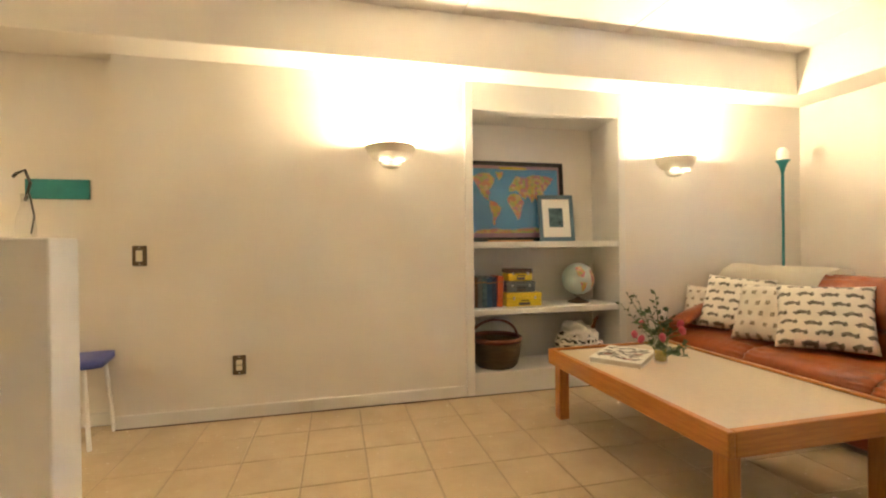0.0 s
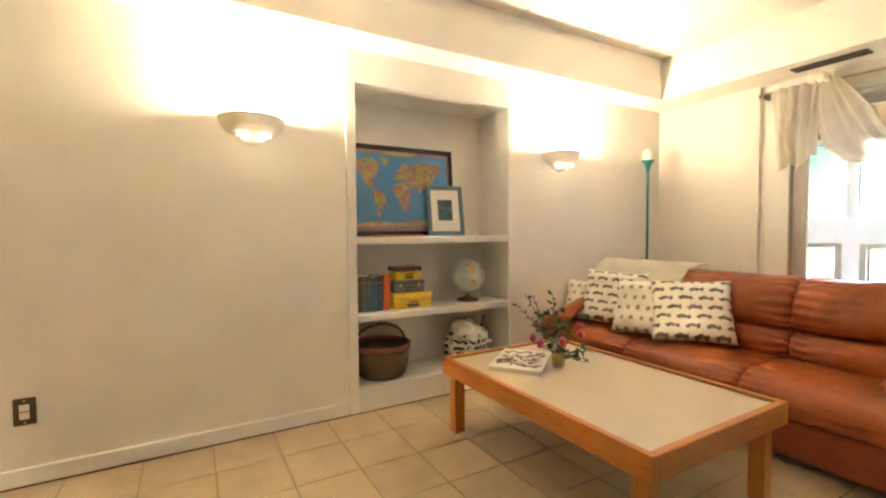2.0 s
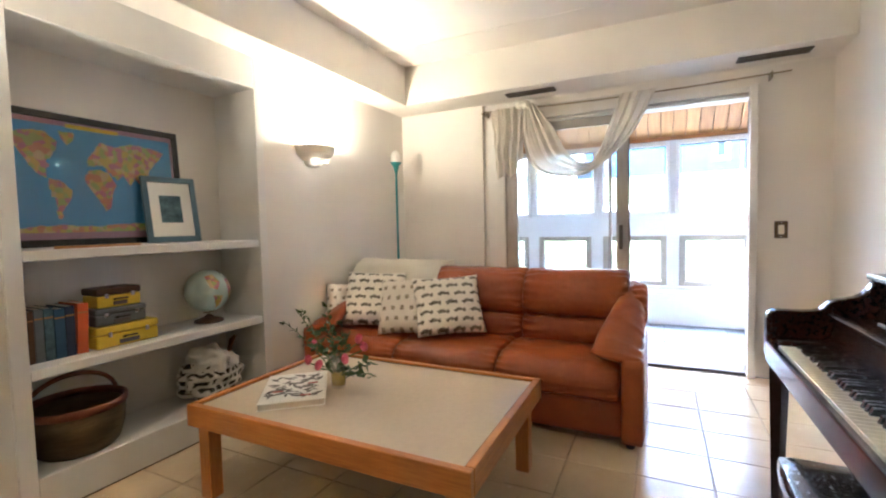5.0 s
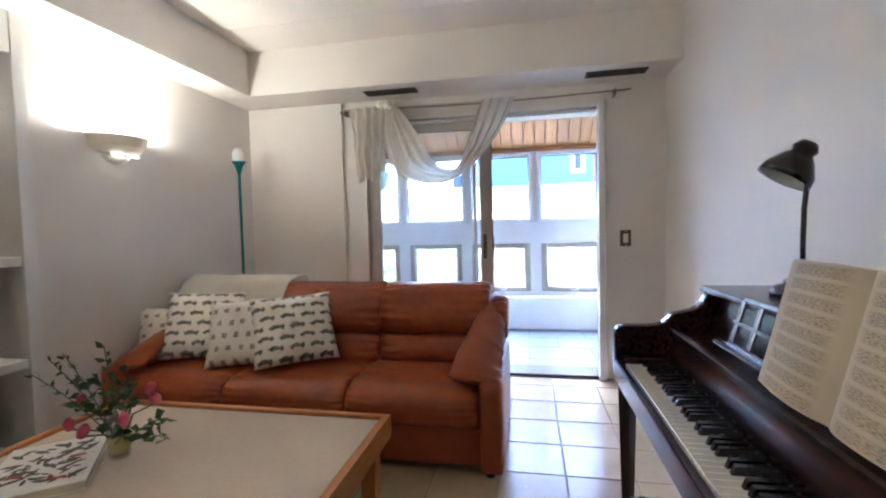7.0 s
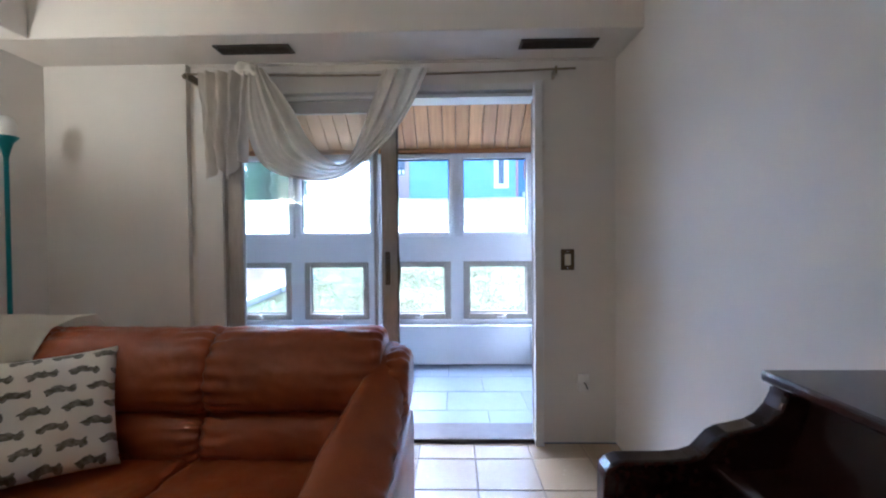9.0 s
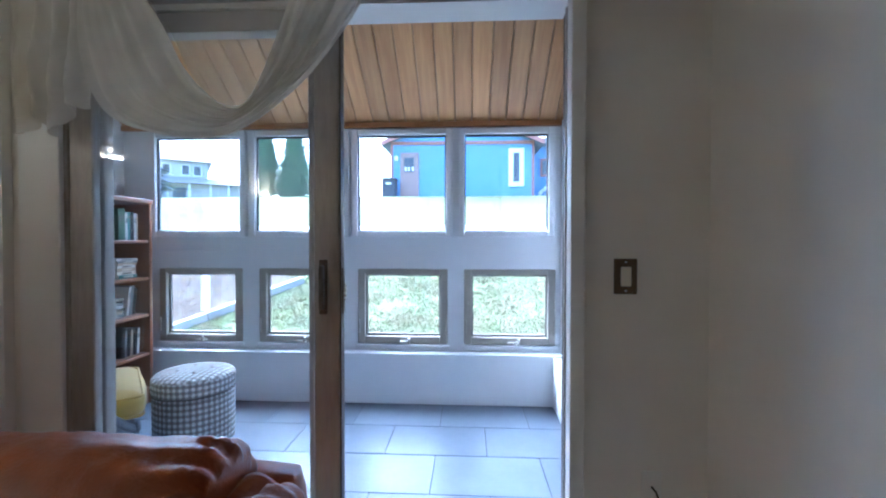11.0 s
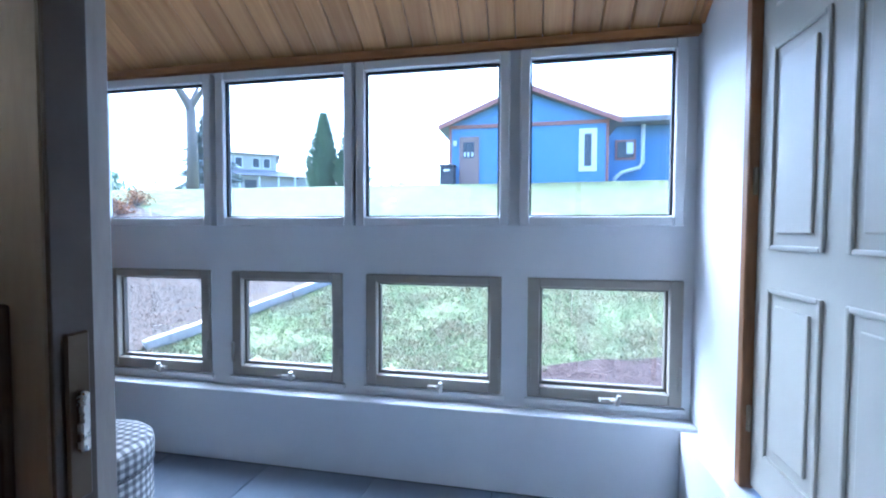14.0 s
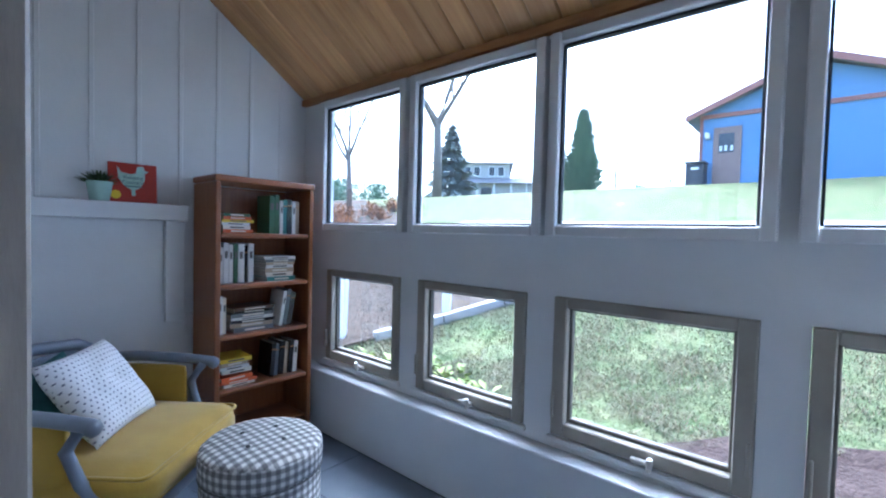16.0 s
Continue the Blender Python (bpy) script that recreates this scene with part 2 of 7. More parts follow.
M["siding"] = material("grey_siding", (0.46, 0.44, 0.42), (0.41, 0.39, 0.37), 0.8, 5)
M["outdoor_white"] = material("white_exterior_paint", (0.78, 0.78, 0.77), (0.74, 0.74, 0.73), 0.5, 6)
M["door_brown"] = material("brown_entry_door", (0.27, 0.18, 0.15), (0.23, 0.15, 0.125), 0.5, 6)
M["bark"] = material("bark", (0.21, 0.18, 0.145), (0.14, 0.12, 0.095), 0.95, 9, (6, 6, 1), 0.8, 30, depth=0.02)
M["needle"] = material("spruce_needles", (0.14, 0.18, 0.165), (0.20, 0.24, 0.22), 0.9, 5, spec=0.2)
M["cedar"] = material("cedar_foliage", (0.12, 0.19, 0.125), (0.18, 0.26, 0.18), 0.9, 4, spec=0.2)
M["bush"] = material("rusty_shrub", (0.34, 0.15, 0.06), (0.22, 0.11, 0.05), 0.9, 5, spec=0.2)
M["twig"] = material("grey_twigs", (0.20, 0.18, 0.15), (0.15, 0.135, 0.115), 0.9, 9)
M["pipe"] = material("white_pipe", (0.76, 0.76, 0.75), (0.7, 0.7, 0.69), 0.4, 9)
M["bin"] = material("dark_bin", (0.025, 0.03, 0.045), (0.02, 0.024, 0.036), 0.5, 9)


def glass_material(name, tint=(1, 1, 1), rough=0.0):
    m = bpy.data.materials.new(name)
    m.use_nodes = True
    b = m.node_tree.nodes["Principled BSDF"]
    b.inputs["Base Color"].default_value = (*tint, 1)
    b.inputs["Roughness"].default_value = rough
    b.inputs["Transmission Weight"].default_value = 1.0
    b.inputs["IOR"].default_value = 1.45
    return m


M["glass"] = glass_material("window_glass", (0.97, 0.99, 0.985))


def hazy_glass(name, haze):
    """Clear glass with an uneven pale film that stands in for glare haze."""
    m = glass_material(name, (0.97, 0.99, 0.985))
    n, l = m.node_tree.nodes, m.node_tree.links
    film, mix = n.new("ShaderNodeBsdfTranslucent"), n.new("ShaderNodeMixShader")
    film.inputs["Color"].default_value = (0.86, 0.88, 0.90, 1)
    tc, nz, mr = n.new("ShaderNodeTexCoord"), n.new("ShaderNodeTexNoise"), n.new("ShaderNodeMapRange")
    nz.inputs["Scale"].default_value, nz.inputs["Detail"].default_value = 2.5, 6.0
    mr.inputs["To Min"].default_value, mr.inputs["To Max"].default_value = haze * 0.6, haze * 1.4
    l.new(tc.outputs["Object"], nz.inputs["Vector"])
    l.new(nz.outputs["Fac"], mr.inputs["Value"])
    l.new(mr.outputs[0], mix.inputs[0])
    l.new(n["Principled BSDF"].outputs[0], mix.inputs[1])
    l.new(film.outputs[0], mix.inputs[2])
    l.new(mix.outputs[0], n["Material Output"].inputs["Surface"])
    return m


M["hazy_glass"] = hazy_glass("hazy_window_glass", 0.0035)
M["vase_glass"] = glass_material("vase_glass", (0.95, 0.98, 0.93))
M["vase_glass"].node_tree.nodes["Principled BSDF"].inputs["Transmission Weight"].default_value = 0.0
M["vase_glass"].node_tree.nodes["Principled BSDF"].inputs["Alpha"].default_value = 0.16
M["dark_pane"] = material("dark_window_pane", (0.03, 0.035, 0.045), (0.05, 0.055, 0.065), 0.08, 6, bump=0.02)


def frosted_glass():
    m = bpy.data.materials.new("frosted_bulb_glass")
    m.use_nodes = True
    b = m.node_tree.nodes["Principled BSDF"]
    b.inputs["Base Color"].default_value = (0.9, 0.88, 0.82, 1)
    b.inputs["Roughness"].default_value = 0.4
    b.inputs["Transmission Weight"].default_value = 0.5
    return m


M["bulb"] = frosted_glass()


def glow_plaster():
    """Cast plaster with translucency added to imitate bounce light on the bowl."""
    m = material("glow_cast_plaster", (0.82, 0.79, 0.73), (0.78, 0.75, 0.68), 0.6, 8, bump=0.12, fine=120)
    n, l = m.node_tree.nodes, m.node_tree.links
    t, mix, out = n.new("ShaderNodeBsdfTranslucent"), n.new("ShaderNodeMixShader"), n["Material Output"]
    t.inputs["Color"].default_value = (0.85, 0.76, 0.62, 1)
    mix.inputs[0].default_value = 0.03
    l.new(n["Principled BSDF"].outputs[0], mix.inputs[1])
    l.new(t.outputs[0], mix.inputs[2])
    l.new(mix.outputs[0], out.inputs["Surface"])
    return m


M["glow_plaster"] = glow_plaster()


def sheer(name, low, high):
    """A thin woven voile: threads that let part of the light through."""
    m = bpy.data.materials.new(name)
    m.use_nodes = True
    n, l = m.node_tree.nodes, m.node_tree.links
    out = n["Material Output"]
    n.remove(n["Principled BSDF"])
    d, t, p = n.new("ShaderNodeBsdfDiffuse"), n.new("ShaderNodeBsdfTranslucent"), n.new("ShaderNodeBsdfTransparent")
    d.inputs["Color"].default_value, t.inputs["Color"].default_value = (0.84, 0.79, 0.69, 1), (0.66, 0.62, 0.54, 1)
    m1, m2 = n.new("ShaderNodeMixShader"), n.new("ShaderNodeMixShader")
    tc, nz = n.new("ShaderNodeTexCoord"), n.new("ShaderNodeTexNoise")
    nz.inputs["Scale"].default_value = 9.0
    l.new(tc.outputs["Object"], nz.inputs["Vector"])
    mr = n.new("ShaderNodeMapRange")
    mr.inputs["To Min"].default_value, mr.inputs["To Max"].default_value = low, high
    l.new(nz.outputs["Fac"], mr.inputs["Value"])
    m1.inputs[0].default_value = 0.5
    l.new(d.outputs[0], m1.inputs[1])
    l.new(t.outputs[0], m1.inputs[2])
    l.new(mr.outputs[0], m2.inputs[0])
    l.new(p.outputs[0], m2.inputs[1])
    l.new(m1.outputs[0], m2.inputs[2])
    l.new(m2.outputs[0], out.inputs["Surface"])
    return m


M["sheer"] = sheer("sheer_cream_voile", 0.72, 0.93)
M["veil"] = sheer("single_layer_voile", 0.22, 0.34)


def glow(name, color, strength):
    m = bpy.data.materials.new(name)
    m.use_nodes = True
    b = m.node_tree.nodes["Principled BSDF"]
    b.inputs["Base Color"].default_value = (*color, 1)
    b.inputs["Emission Color"].default_value = (*color, 1)
    b.inputs["Emission Strength"].default_value = strength
    return m


M["lamp_glow"] = glow("lit_sconce_slot", (1.0, 0.82, 0.5), 0.07)


def printed(name, ground, inks, scale, aspect, size, rough=0.85):
    """Cloth printed with rows of small dark motifs on a pale ground."""
    m = bpy.data.materials.new(name)
    m.use_nodes = True
    n, l = m.node_tree.nodes, m.node_tree.links
    b = n["Principled BSDF"]
    tc, mp = n.new("ShaderNodeTexCoord"), n.new("ShaderNodeMapping")
    mp.inputs["Scale"].default_value = (scale, scale * aspect, 1)
    l.new(tc.outputs["UV"], mp.inputs["Vector"])
    br = n.new("ShaderNodeTexBrick")
    br.inputs["Scale"].default_value, br.inputs["Mortar Size"].default_value, br.inputs["Mortar Smooth"].default_value = 1.0, size, 0.15
    br.inputs["Brick Width"].default_value, br.inputs["Row Height"].default_value = 1.0, 1.0
    nz = n.new("ShaderNodeTexNoise")
    nz.inputs["Scale"].default_value, nz.inputs["Detail"].default_value = 5.0, 2
    l.new(mp.outputs[0], nz.inputs["Vector"])
    mix = n.new("ShaderNodeVectorMath")
    mix.operation = "MULTIPLY_ADD"
    mix.inputs[1].default_value = (0.35, 0.35, 0)
    l.new(nz.outputs["Color"], mix.inputs[0])
    l.new(mp.outputs[0], mix.inputs[2])
    l.new(mix.outputs[0], br.inputs["Vector"])
    n2 = n.new("ShaderNodeTexNoise")
    n2.inputs["Scale"].default_value = 7.0
    l.new(mp.outputs[0], n2.inputs["Vector"])
    ramp = n.new("ShaderNodeValToRGB")
    ramp.color_ramp.elements[0].position, ramp.color_ramp.elements[1].position = 0.44, 0.56
    ramp.color_ramp.elements[0].color, ramp.color_ramp.elements[1].color = (*inks[0], 1), (*inks[1], 1)
    l.new(n2.outputs["Fac"], ramp.inputs["Fac"])
    br.inputs["Mortar"].default_value = (*ground, 1)
    l.new(ramp.outputs["Color"], br.inputs["Color1"])
    l.new(ramp.outputs["Color"], br.inputs["Color2"])
    l.new(br.outputs["Color"], b.inputs["Base Color"])
    b.inputs["Roughness"].default_value = rough
    b.inputs["Sheen Weight"].default_value = 0.2
    g = n.new("ShaderNodeTexNoise")
    g.inputs["Scale"].default_value = 250
    bp = n.new("ShaderNodeBump")
    bp.inputs["Strength"].default_value, bp.inputs["Distance"].default_value = 0.3, 0.002
    l.new(tc.outputs["Object"], g.inputs["Vector"])
    l.new(g.outputs["Fac"], bp.inputs["Height"])
    l.new(bp.outputs["Normal"], b.inputs["Normal"])
    return m


def car_cloth(name, ground, ink, cols, rows):
    """Linen printed with staggered rows of little cars: a long body, a cabin and two wheels."""
    m = bpy.data.materials.new(name)
    m.use_nodes = True
    n, l = m.node_tree.nodes, m.node_tree.links
    b = n["Principled BSDF"]

    def calc(op, *args):
        k = n.new("ShaderNodeMath")
        k.operation = op
        for i, a in enumerate(args):
            if isinstance(a, (int, float)):
                k.inputs[i].default_value = a
            else:
                l.new(a, k.inputs[i])
        return k.outputs[0]

    tc, sep, nz = n.new("ShaderNodeTexCoord"), n.new("ShaderNodeSeparateXYZ"), n.new("ShaderNodeTexNoise")
    nz.inputs["Scale"].default_value, nz.inputs["Detail"].default_value = 26.0, 3.0
    l.new(tc.outputs["UV"], sep.inputs[0])
    l.new(tc.outputs["UV"], nz.inputs["Vector"])
    wob = calc("MULTIPLY_ADD", nz.outputs["Fac"], 0.16, -0.08)
    ry = calc("MULTIPLY", sep.outputs["Y"], rows)
    row = calc("FLOOR", ry)
    rx = calc("ADD", calc("MULTIPLY", sep.outputs["X"], cols), calc("MULTIPLY", row, 0.43))
    u = calc("ADD", calc("SUBTRACT", calc("FRACT", rx), 0.5), wob)
    v = calc("ADD", calc("MULTIPLY", calc("SUBTRACT", calc("FRACT", ry), 0.5), 0.62), wob)

    def oval(cx, cy, ax, ay):
        du, dv = calc("DIVIDE", calc("SUBTRACT", u, cx), ax), calc("DIVIDE", calc("SUBTRACT", v, cy), ay)
        return calc("LESS_THAN", calc("ADD", calc("MULTIPLY", du, du), calc("MULTIPLY", dv, dv)), 1.0)

    shape = oval(0.0, -0.02, 0.38, 0.09)
    for o in ((-0.06, 0.06, 0.16, 0.07), (-0.24, -0.07, 0.10, 0.115), (0.26, -0.06, 0.11, 0.125), (0.30, 0.06, 0.05, 0.05)):
        shape = calc("MAXIMUM", shape, oval(*o))
    faint = calc("MULTIPLY", shape, calc("MULTIPLY_ADD", nz.outputs["Fac"], 0.9, 0.42))
    mix = n.new("ShaderNodeMix")
    mix.data_type, mix.clamp_factor = "RGBA", True
    mix.inputs["A"].default_value, mix.inputs["B"].default_value = (*ground, 1), (*ink, 1)
    l.new(faint, mix.inputs["Factor"])
    l.new(mix.outputs["Result"], b.inputs["Base Color"])
    b.inputs["Roughness"].default_value, b.inputs["Sheen Weight"].default_value = 0.88, 0.2
    g, bp = n.new("ShaderNodeTexNoise"), n.new("ShaderNodeBump")
    g.inputs["Scale"].default_value = 250
    bp.inputs["Strength"].default_value, bp.inputs["Distance"].default_value = 0.3, 0.002
    l.new(tc.outputs["Object"], g.inputs["Vector"])
    l.new(g.outputs["Fac"], bp.inputs["Height"])
    l.new(bp.outputs["Normal"], b.inputs["Normal"])
    return m


M["cars"] = car_cloth("car_print_linen", (0.80, 0.755, 0.66), (0.085, 0.075, 0.05), 4.2, 7.0)
M["bugs"] = printed("small_motif_linen", (0.72, 0.67, 0.58), ((0.20, 0.16, 0.11), (0.42, 0.36, 0.27)), 5.4, 1.0, 0.33)
M["dots"] = printed("dotted_cotton", (0.75, 0.76, 0.79), ((0.12, 0.14, 0.20), (0.16, 0.18, 0.25)), 19.0, 1.0, 0.37)
M["bag"] = printed("black_white_bag_print", (0.66, 0.63, 0.57), ((0.015, 0.015, 0.015), (0.03, 0.03, 0.03)), 7.0, 1.1, 0.22)


def gingham():
    """White and grey-brown checked cotton from two crossing stripes."""
    m = bpy.data.materials.new("grey_gingham")
    m.use_nodes = True
    n, l = m.node_tree.nodes, m.node_tree.links
    b = n["Principled BSDF"]
    tc, sep = n.new("ShaderNodeTexCoord"), n.new("ShaderNodeSeparateXYZ")
    l.new(tc.outputs["UV"], sep.inputs[0])
    stripes = []
    for k in ("X", "Y"):
        mul, frac, gt = n.new("ShaderNodeMath"), n.new("ShaderNodeMath"), n.new("ShaderNodeMath")
        mul.operation, mul.inputs[1].default_value = "MULTIPLY", 1.0
        frac.operation, gt.operation, gt.inputs[1].default_value = "FRACT", "GREATER_THAN", 0.5
        l.new(sep.outputs[k], mul.inputs[0])
        l.new(mul.outputs[0], frac.inputs[0])
        l.new(frac.outputs[0], gt.inputs[0])
        stripes.append(gt.outputs[0])
    add = n.new("ShaderNodeMath")
    l.new(stripes[0], add.inputs[0])
    l.new(stripes[1], add.inputs[1])
    half = n.new("ShaderNodeMath")
    half.operation, half.inputs[1].default_value = "MULTIPLY", 0.5
    l.new(add.outputs[0], half.inputs[0])
    ramp = n.new("ShaderNodeValToRGB")
    ramp.color_ramp.interpolation = "CONSTANT"
    ramp.color_ramp.elements[0].color = (0.17, 0.168, 0.17, 1)
    ramp.color_ramp.elements[1].color, ramp.color_ramp.elements[1].position = (0.34, 0.335, 0.33, 1), 0.25
    e = ramp.color_ramp.elements.new(0.75)
    e.color = (0.74, 0.73, 0.70, 1)
    l.new(half.outputs[0], ramp.inputs["Fac"])
    l.new(ramp.outputs["Color"], b.inputs["Base Color"])
    b.inputs["Roughness"].default_value = 0.9
    return m


M["gingham"] = gingham()


def sheet_music():
    """Cream score paper with grey staves."""
    m = bpy.data.materials.new("score_paper")
    m.use_nodes = True
    n, l = m.node_tree.nodes, m.node_tree.links
    b = n["Principled BSDF"]
    tc, mp = n.new("ShaderNodeTexCoord"), n.new("ShaderNodeMapping")
    mp.inputs["Scale"].default_value = (1, 9, 1)
    l.new(tc.outputs["UV"], mp.inputs["Vector"])
    br = n.new("ShaderNodeTexBrick")
    br.inputs["Scale"].default_value, br.inputs["Mortar Size"].default_value, br.inputs["Mortar Smooth"].default_value = 1.0, 0.2, 0.6
    br.inputs["Brick Width"].default_value, br.inputs["Row Height"].default_value, br.offset = 1.0, 1.0, 0.0
    br.inputs["Mortar"].default_value = (0.66, 0.58, 0.42, 1)
    nz, ramp = n.new("ShaderNodeTexNoise"), n.new("ShaderNodeValToRGB")
    nz.inputs["Scale"].default_value = 22
    l.new(mp.outputs[0], nz.inputs["Vector"])
    ramp.color_ramp.elements[0].position, ramp.color_ramp.elements[1].position = 0.40, 0.55
    ramp.color_ramp.elements[0].color, ramp.color_ramp.elements[1].color = (0.34, 0.27, 0.17, 1), (0.62, 0.54, 0.38, 1)
    l.new(nz.outputs["Fac"], ramp.inputs["Fac"])
    l.new(mp.outputs[0], br.inputs["Vector"])
    l.new(ramp.outputs["Color"], br.inputs["Color1"])
    l.new(ramp.outputs["Color"], br.inputs["Color2"])
    l.new(br.outputs["Color"], b.inputs["Base Color"])
    b.inputs["Roughness"].default_value = 0.8
    return m


M["score"] = sheet_music()


def land():
    """Map land: patchwork of pale country colours."""
    m = bpy.data.materials.new("map_land")
    m.use_nodes = True
    n, l = m.node_tree.nodes, m.node_tree.links
    b = n["Principled BSDF"]
    tc, v, sep, ramp = n.new("ShaderNodeTexCoord"), n.new("ShaderNodeTexVoronoi"), n.new("ShaderNodeSeparateColor"), n.new("ShaderNodeValToRGB")
    v.inputs["Scale"].default_value = 38
    l.new(tc.outputs["Object"], v.inputs["Vector"])
    l.new(v.outputs["Color"], sep.inputs[0])
    ramp.color_ramp.interpolation = "CONSTANT"
    cols = ((0.62, 0.28, 0.16), (0.62, 0.45, 0.12), (0.42, 0.46, 0.15), (0.55, 0.22, 0.26), (0.66, 0.50, 0.25))
    ramp.color_ramp.elements[0].color, ramp.color_ramp.elements[1].color = (*cols[0], 1), (*cols[1], 1)
    ramp.color_ramp.elements[1].position = 0.2
    for i, c in enumerate(cols[2:]):
        ramp.color_ramp.elements.new(0.4 + 0.2 * i).color = (*c, 1)
    l.new(sep.outputs[0], ramp.inputs["Fac"])
    l.new(ramp.outputs["Color"], b.inputs["Base Color"])
    b.inputs["Roughness"].default_value = 0.35
    return m


M["land"] = land()
M["ocean"] = material("map_ocean", (0.09, 0.33, 0.66), (0.11, 0.37, 0.70), 0.3, 5, bump=0.0)
M["map_margin"] = material("map_margin", (0.45, 0.24, 0.30), (0.40, 0.22, 0.30), 0.3, 9, bump=0.0)
M["globe"] = material("globe_sea", (0.48, 0.62, 0.58), (0.58, 0.65, 0.57), 0.35, 9, bump=0.03)

# ---- mesh helpers ----


def link(name, bm, mat, parent=None, smooth=False, label="", kind="", m=None):
    me = bpy.data.meshes.new(name)
    bm.to_mesh(me)
    bm.free()
    me.materials.append(M[mat])
    if smooth:
        me.polygons.foreach_set("use_smooth", [True] * len(me.polygons))
    ob = new(name, me)
    if parent:
        ob.parent = parent
    if m is not None:
        ob.matrix_basis = m
    return tagged(ob, label=label, kind=kind)


def thing(name, label, category, m=None, group=""):
    ob = new(name)
    ob.empty_display_size = 0.1
    if m is not None:
        ob.matrix_basis = m
    return tagged(ob, label, category, group)


def part(name, bm, mat, parent, label="", smooth=False, m=None):
    return link(name, bm, mat, parent, smooth, label, "", m)


def shared(name, ob, parent, m):
    """Another piece on the mesh of ob."""
    o = new(name, ob.data)
    o.parent, o.matrix_basis = parent, m
    return o


def add_box(bm, x0, x1, y0, y1, z0, z1, bevel=0.0, seg=1):
    r = bmesh.ops.create_cube(bm, size=1.0, matrix=Matrix.Translation(((x0 + x1) / 2, (y0 + y1) / 2, (z0 + z1) / 2)) @ Matrix.Diagonal((x1 - x0, y1 - y0, z1 - z0, 1)))
    if bevel:
        e = {ed for v in r["verts"] for ed in v.link_edges}
        bmesh.ops.bevel(bm, geom=list(e), offset=bevel, segments=seg, profile=0.5, affect="EDGES", clamp_overlap=True)
    return bm


def box(x0, x1, y0, y1, z0, z1, bevel=0.0, seg=1):
    return add_box(bmesh.new(), x0, x1, y0, y1, z0, z1, bevel, seg)


def add_cyl(bm, p, q, r1, r2=None, seg=12):
    p, q = Vector(p), Vector(q)
    d = q - p
    m = Matrix.Translation((p + q) / 2) @ d.to_track_quat("Z", "Y").to_matrix().to_4x4()
    bmesh.ops.create_cone(bm, cap_ends=True, segments=seg, radius1=r1, radius2=r1 if r2 is None else r2, depth=d.length, matrix=m)
    return bm


def cyl(p, q, r1, r2=None, seg=12):
    return add_cyl(bmesh.new(), p, q, r1, r2, seg)


def lathe(profile, seg=24, start=0.0, sweep=math.tau):
    """Turn a list of (radius, height) about z."""
    bm = bmesh.new()
    full = abs(sweep - math.tau) < 1e-6
    n = seg if full else seg + 1
    rings = [[bm.verts.new((r * math.cos(start + sweep * i / seg), r * math.sin(start + sweep * i / seg), z)) for i in range(n)] for r, z in profile]
    for a, b in zip(rings, rings[1:]):
        for i in range(seg):
            j = (i + 1) % n
            bm.faces.new((a[i], a[j], b[j], b[i]))
    bmesh.ops.remove_doubles(bm, verts=bm.verts, dist=1e-5)
    bmesh.ops.recalc_face_normals(bm, faces=bm.faces)
    return bm


def tube(points, r, seg=8, taper=1.0):
    bm = bmesh.new()
    pts = [Vector(p) for p in points]
    rings = []
    for i, p in enumerate(pts):
        d = (pts[min(i + 1, len(pts) - 1)] - pts[max(i - 1, 0)]).normalized()
        u = d.cross(Vector((0.31, 0.17, 0.94)) if abs(d.z) < 0.9 else Vector((1, 0, 0))).normalized()
        w = d.cross(u)
        k = r * (1 + (taper - 1) * i / (len(pts) - 1))
        rings.append([bm.verts.new(p + k * (math.cos(math.tau * j / seg) * u + math.sin(math.tau * j / seg) * w)) for j in range(seg)])
    for a, b in zip(rings, rings[1:]):
        for j in range(seg):
            bm.faces.new((a[j], a[(j + 1) % seg], b[(j + 1) % seg], b[j]))
    bm.faces.new(rings[0][::-1])
    bm.faces.new(rings[-1])
    return bm


def soft_box(sx, sy, sz, r=0.05, puff=0.15, wrinkle=0.006, cuts=11, seed=0, freq=7.0):
    """An upholstered block: rounded edges, swollen faces, a few creases. Centred on the origin."""
    bm = bmesh.new()
    bmesh.ops.create_cube(bm, size=2.0)
    bmesh.ops.subdivide_edges(bm, edges=bm.edges[:], cuts=cuts, use_grid_fill=True)
    h = Vector((sx / 2, sy / 2, sz / 2))
    r = min(r, h.x * 0.98, h.y * 0.98, h.z * 0.98)
    for v in bm.verts:
        c = v.co.copy()
        p = Vector((c.x * h.x, c.y * h.y, c.z * h.z))
        inner = Vector([max(-(h[i] - r), min(h[i] - r, p[i])) for i in range(3)])
        d = p - inner
        if d.length > 1e-6:
            p = inner + d.normalized() * r
        w = [(1 - c[i] ** 2) for i in range(3)]
        for i in range(3):
            if abs(c[i]) > 0.999:
                j, k = (i + 1) % 3, (i + 2) % 3
                p[i] += math.copysign(puff * min(h) * w[j] ** 0.7 * w[k] ** 0.7, c[i])
        if wrinkle:
            q = p * freq + Vector((seed * 3.1, seed * 1.7, 0))
            a = abs(noise.noise(q)) - 0.25 + 0.5 * noise.noise(q * 2.7)
            p += p.normalized() * wrinkle * a * 2
        v.co = p
    return bm


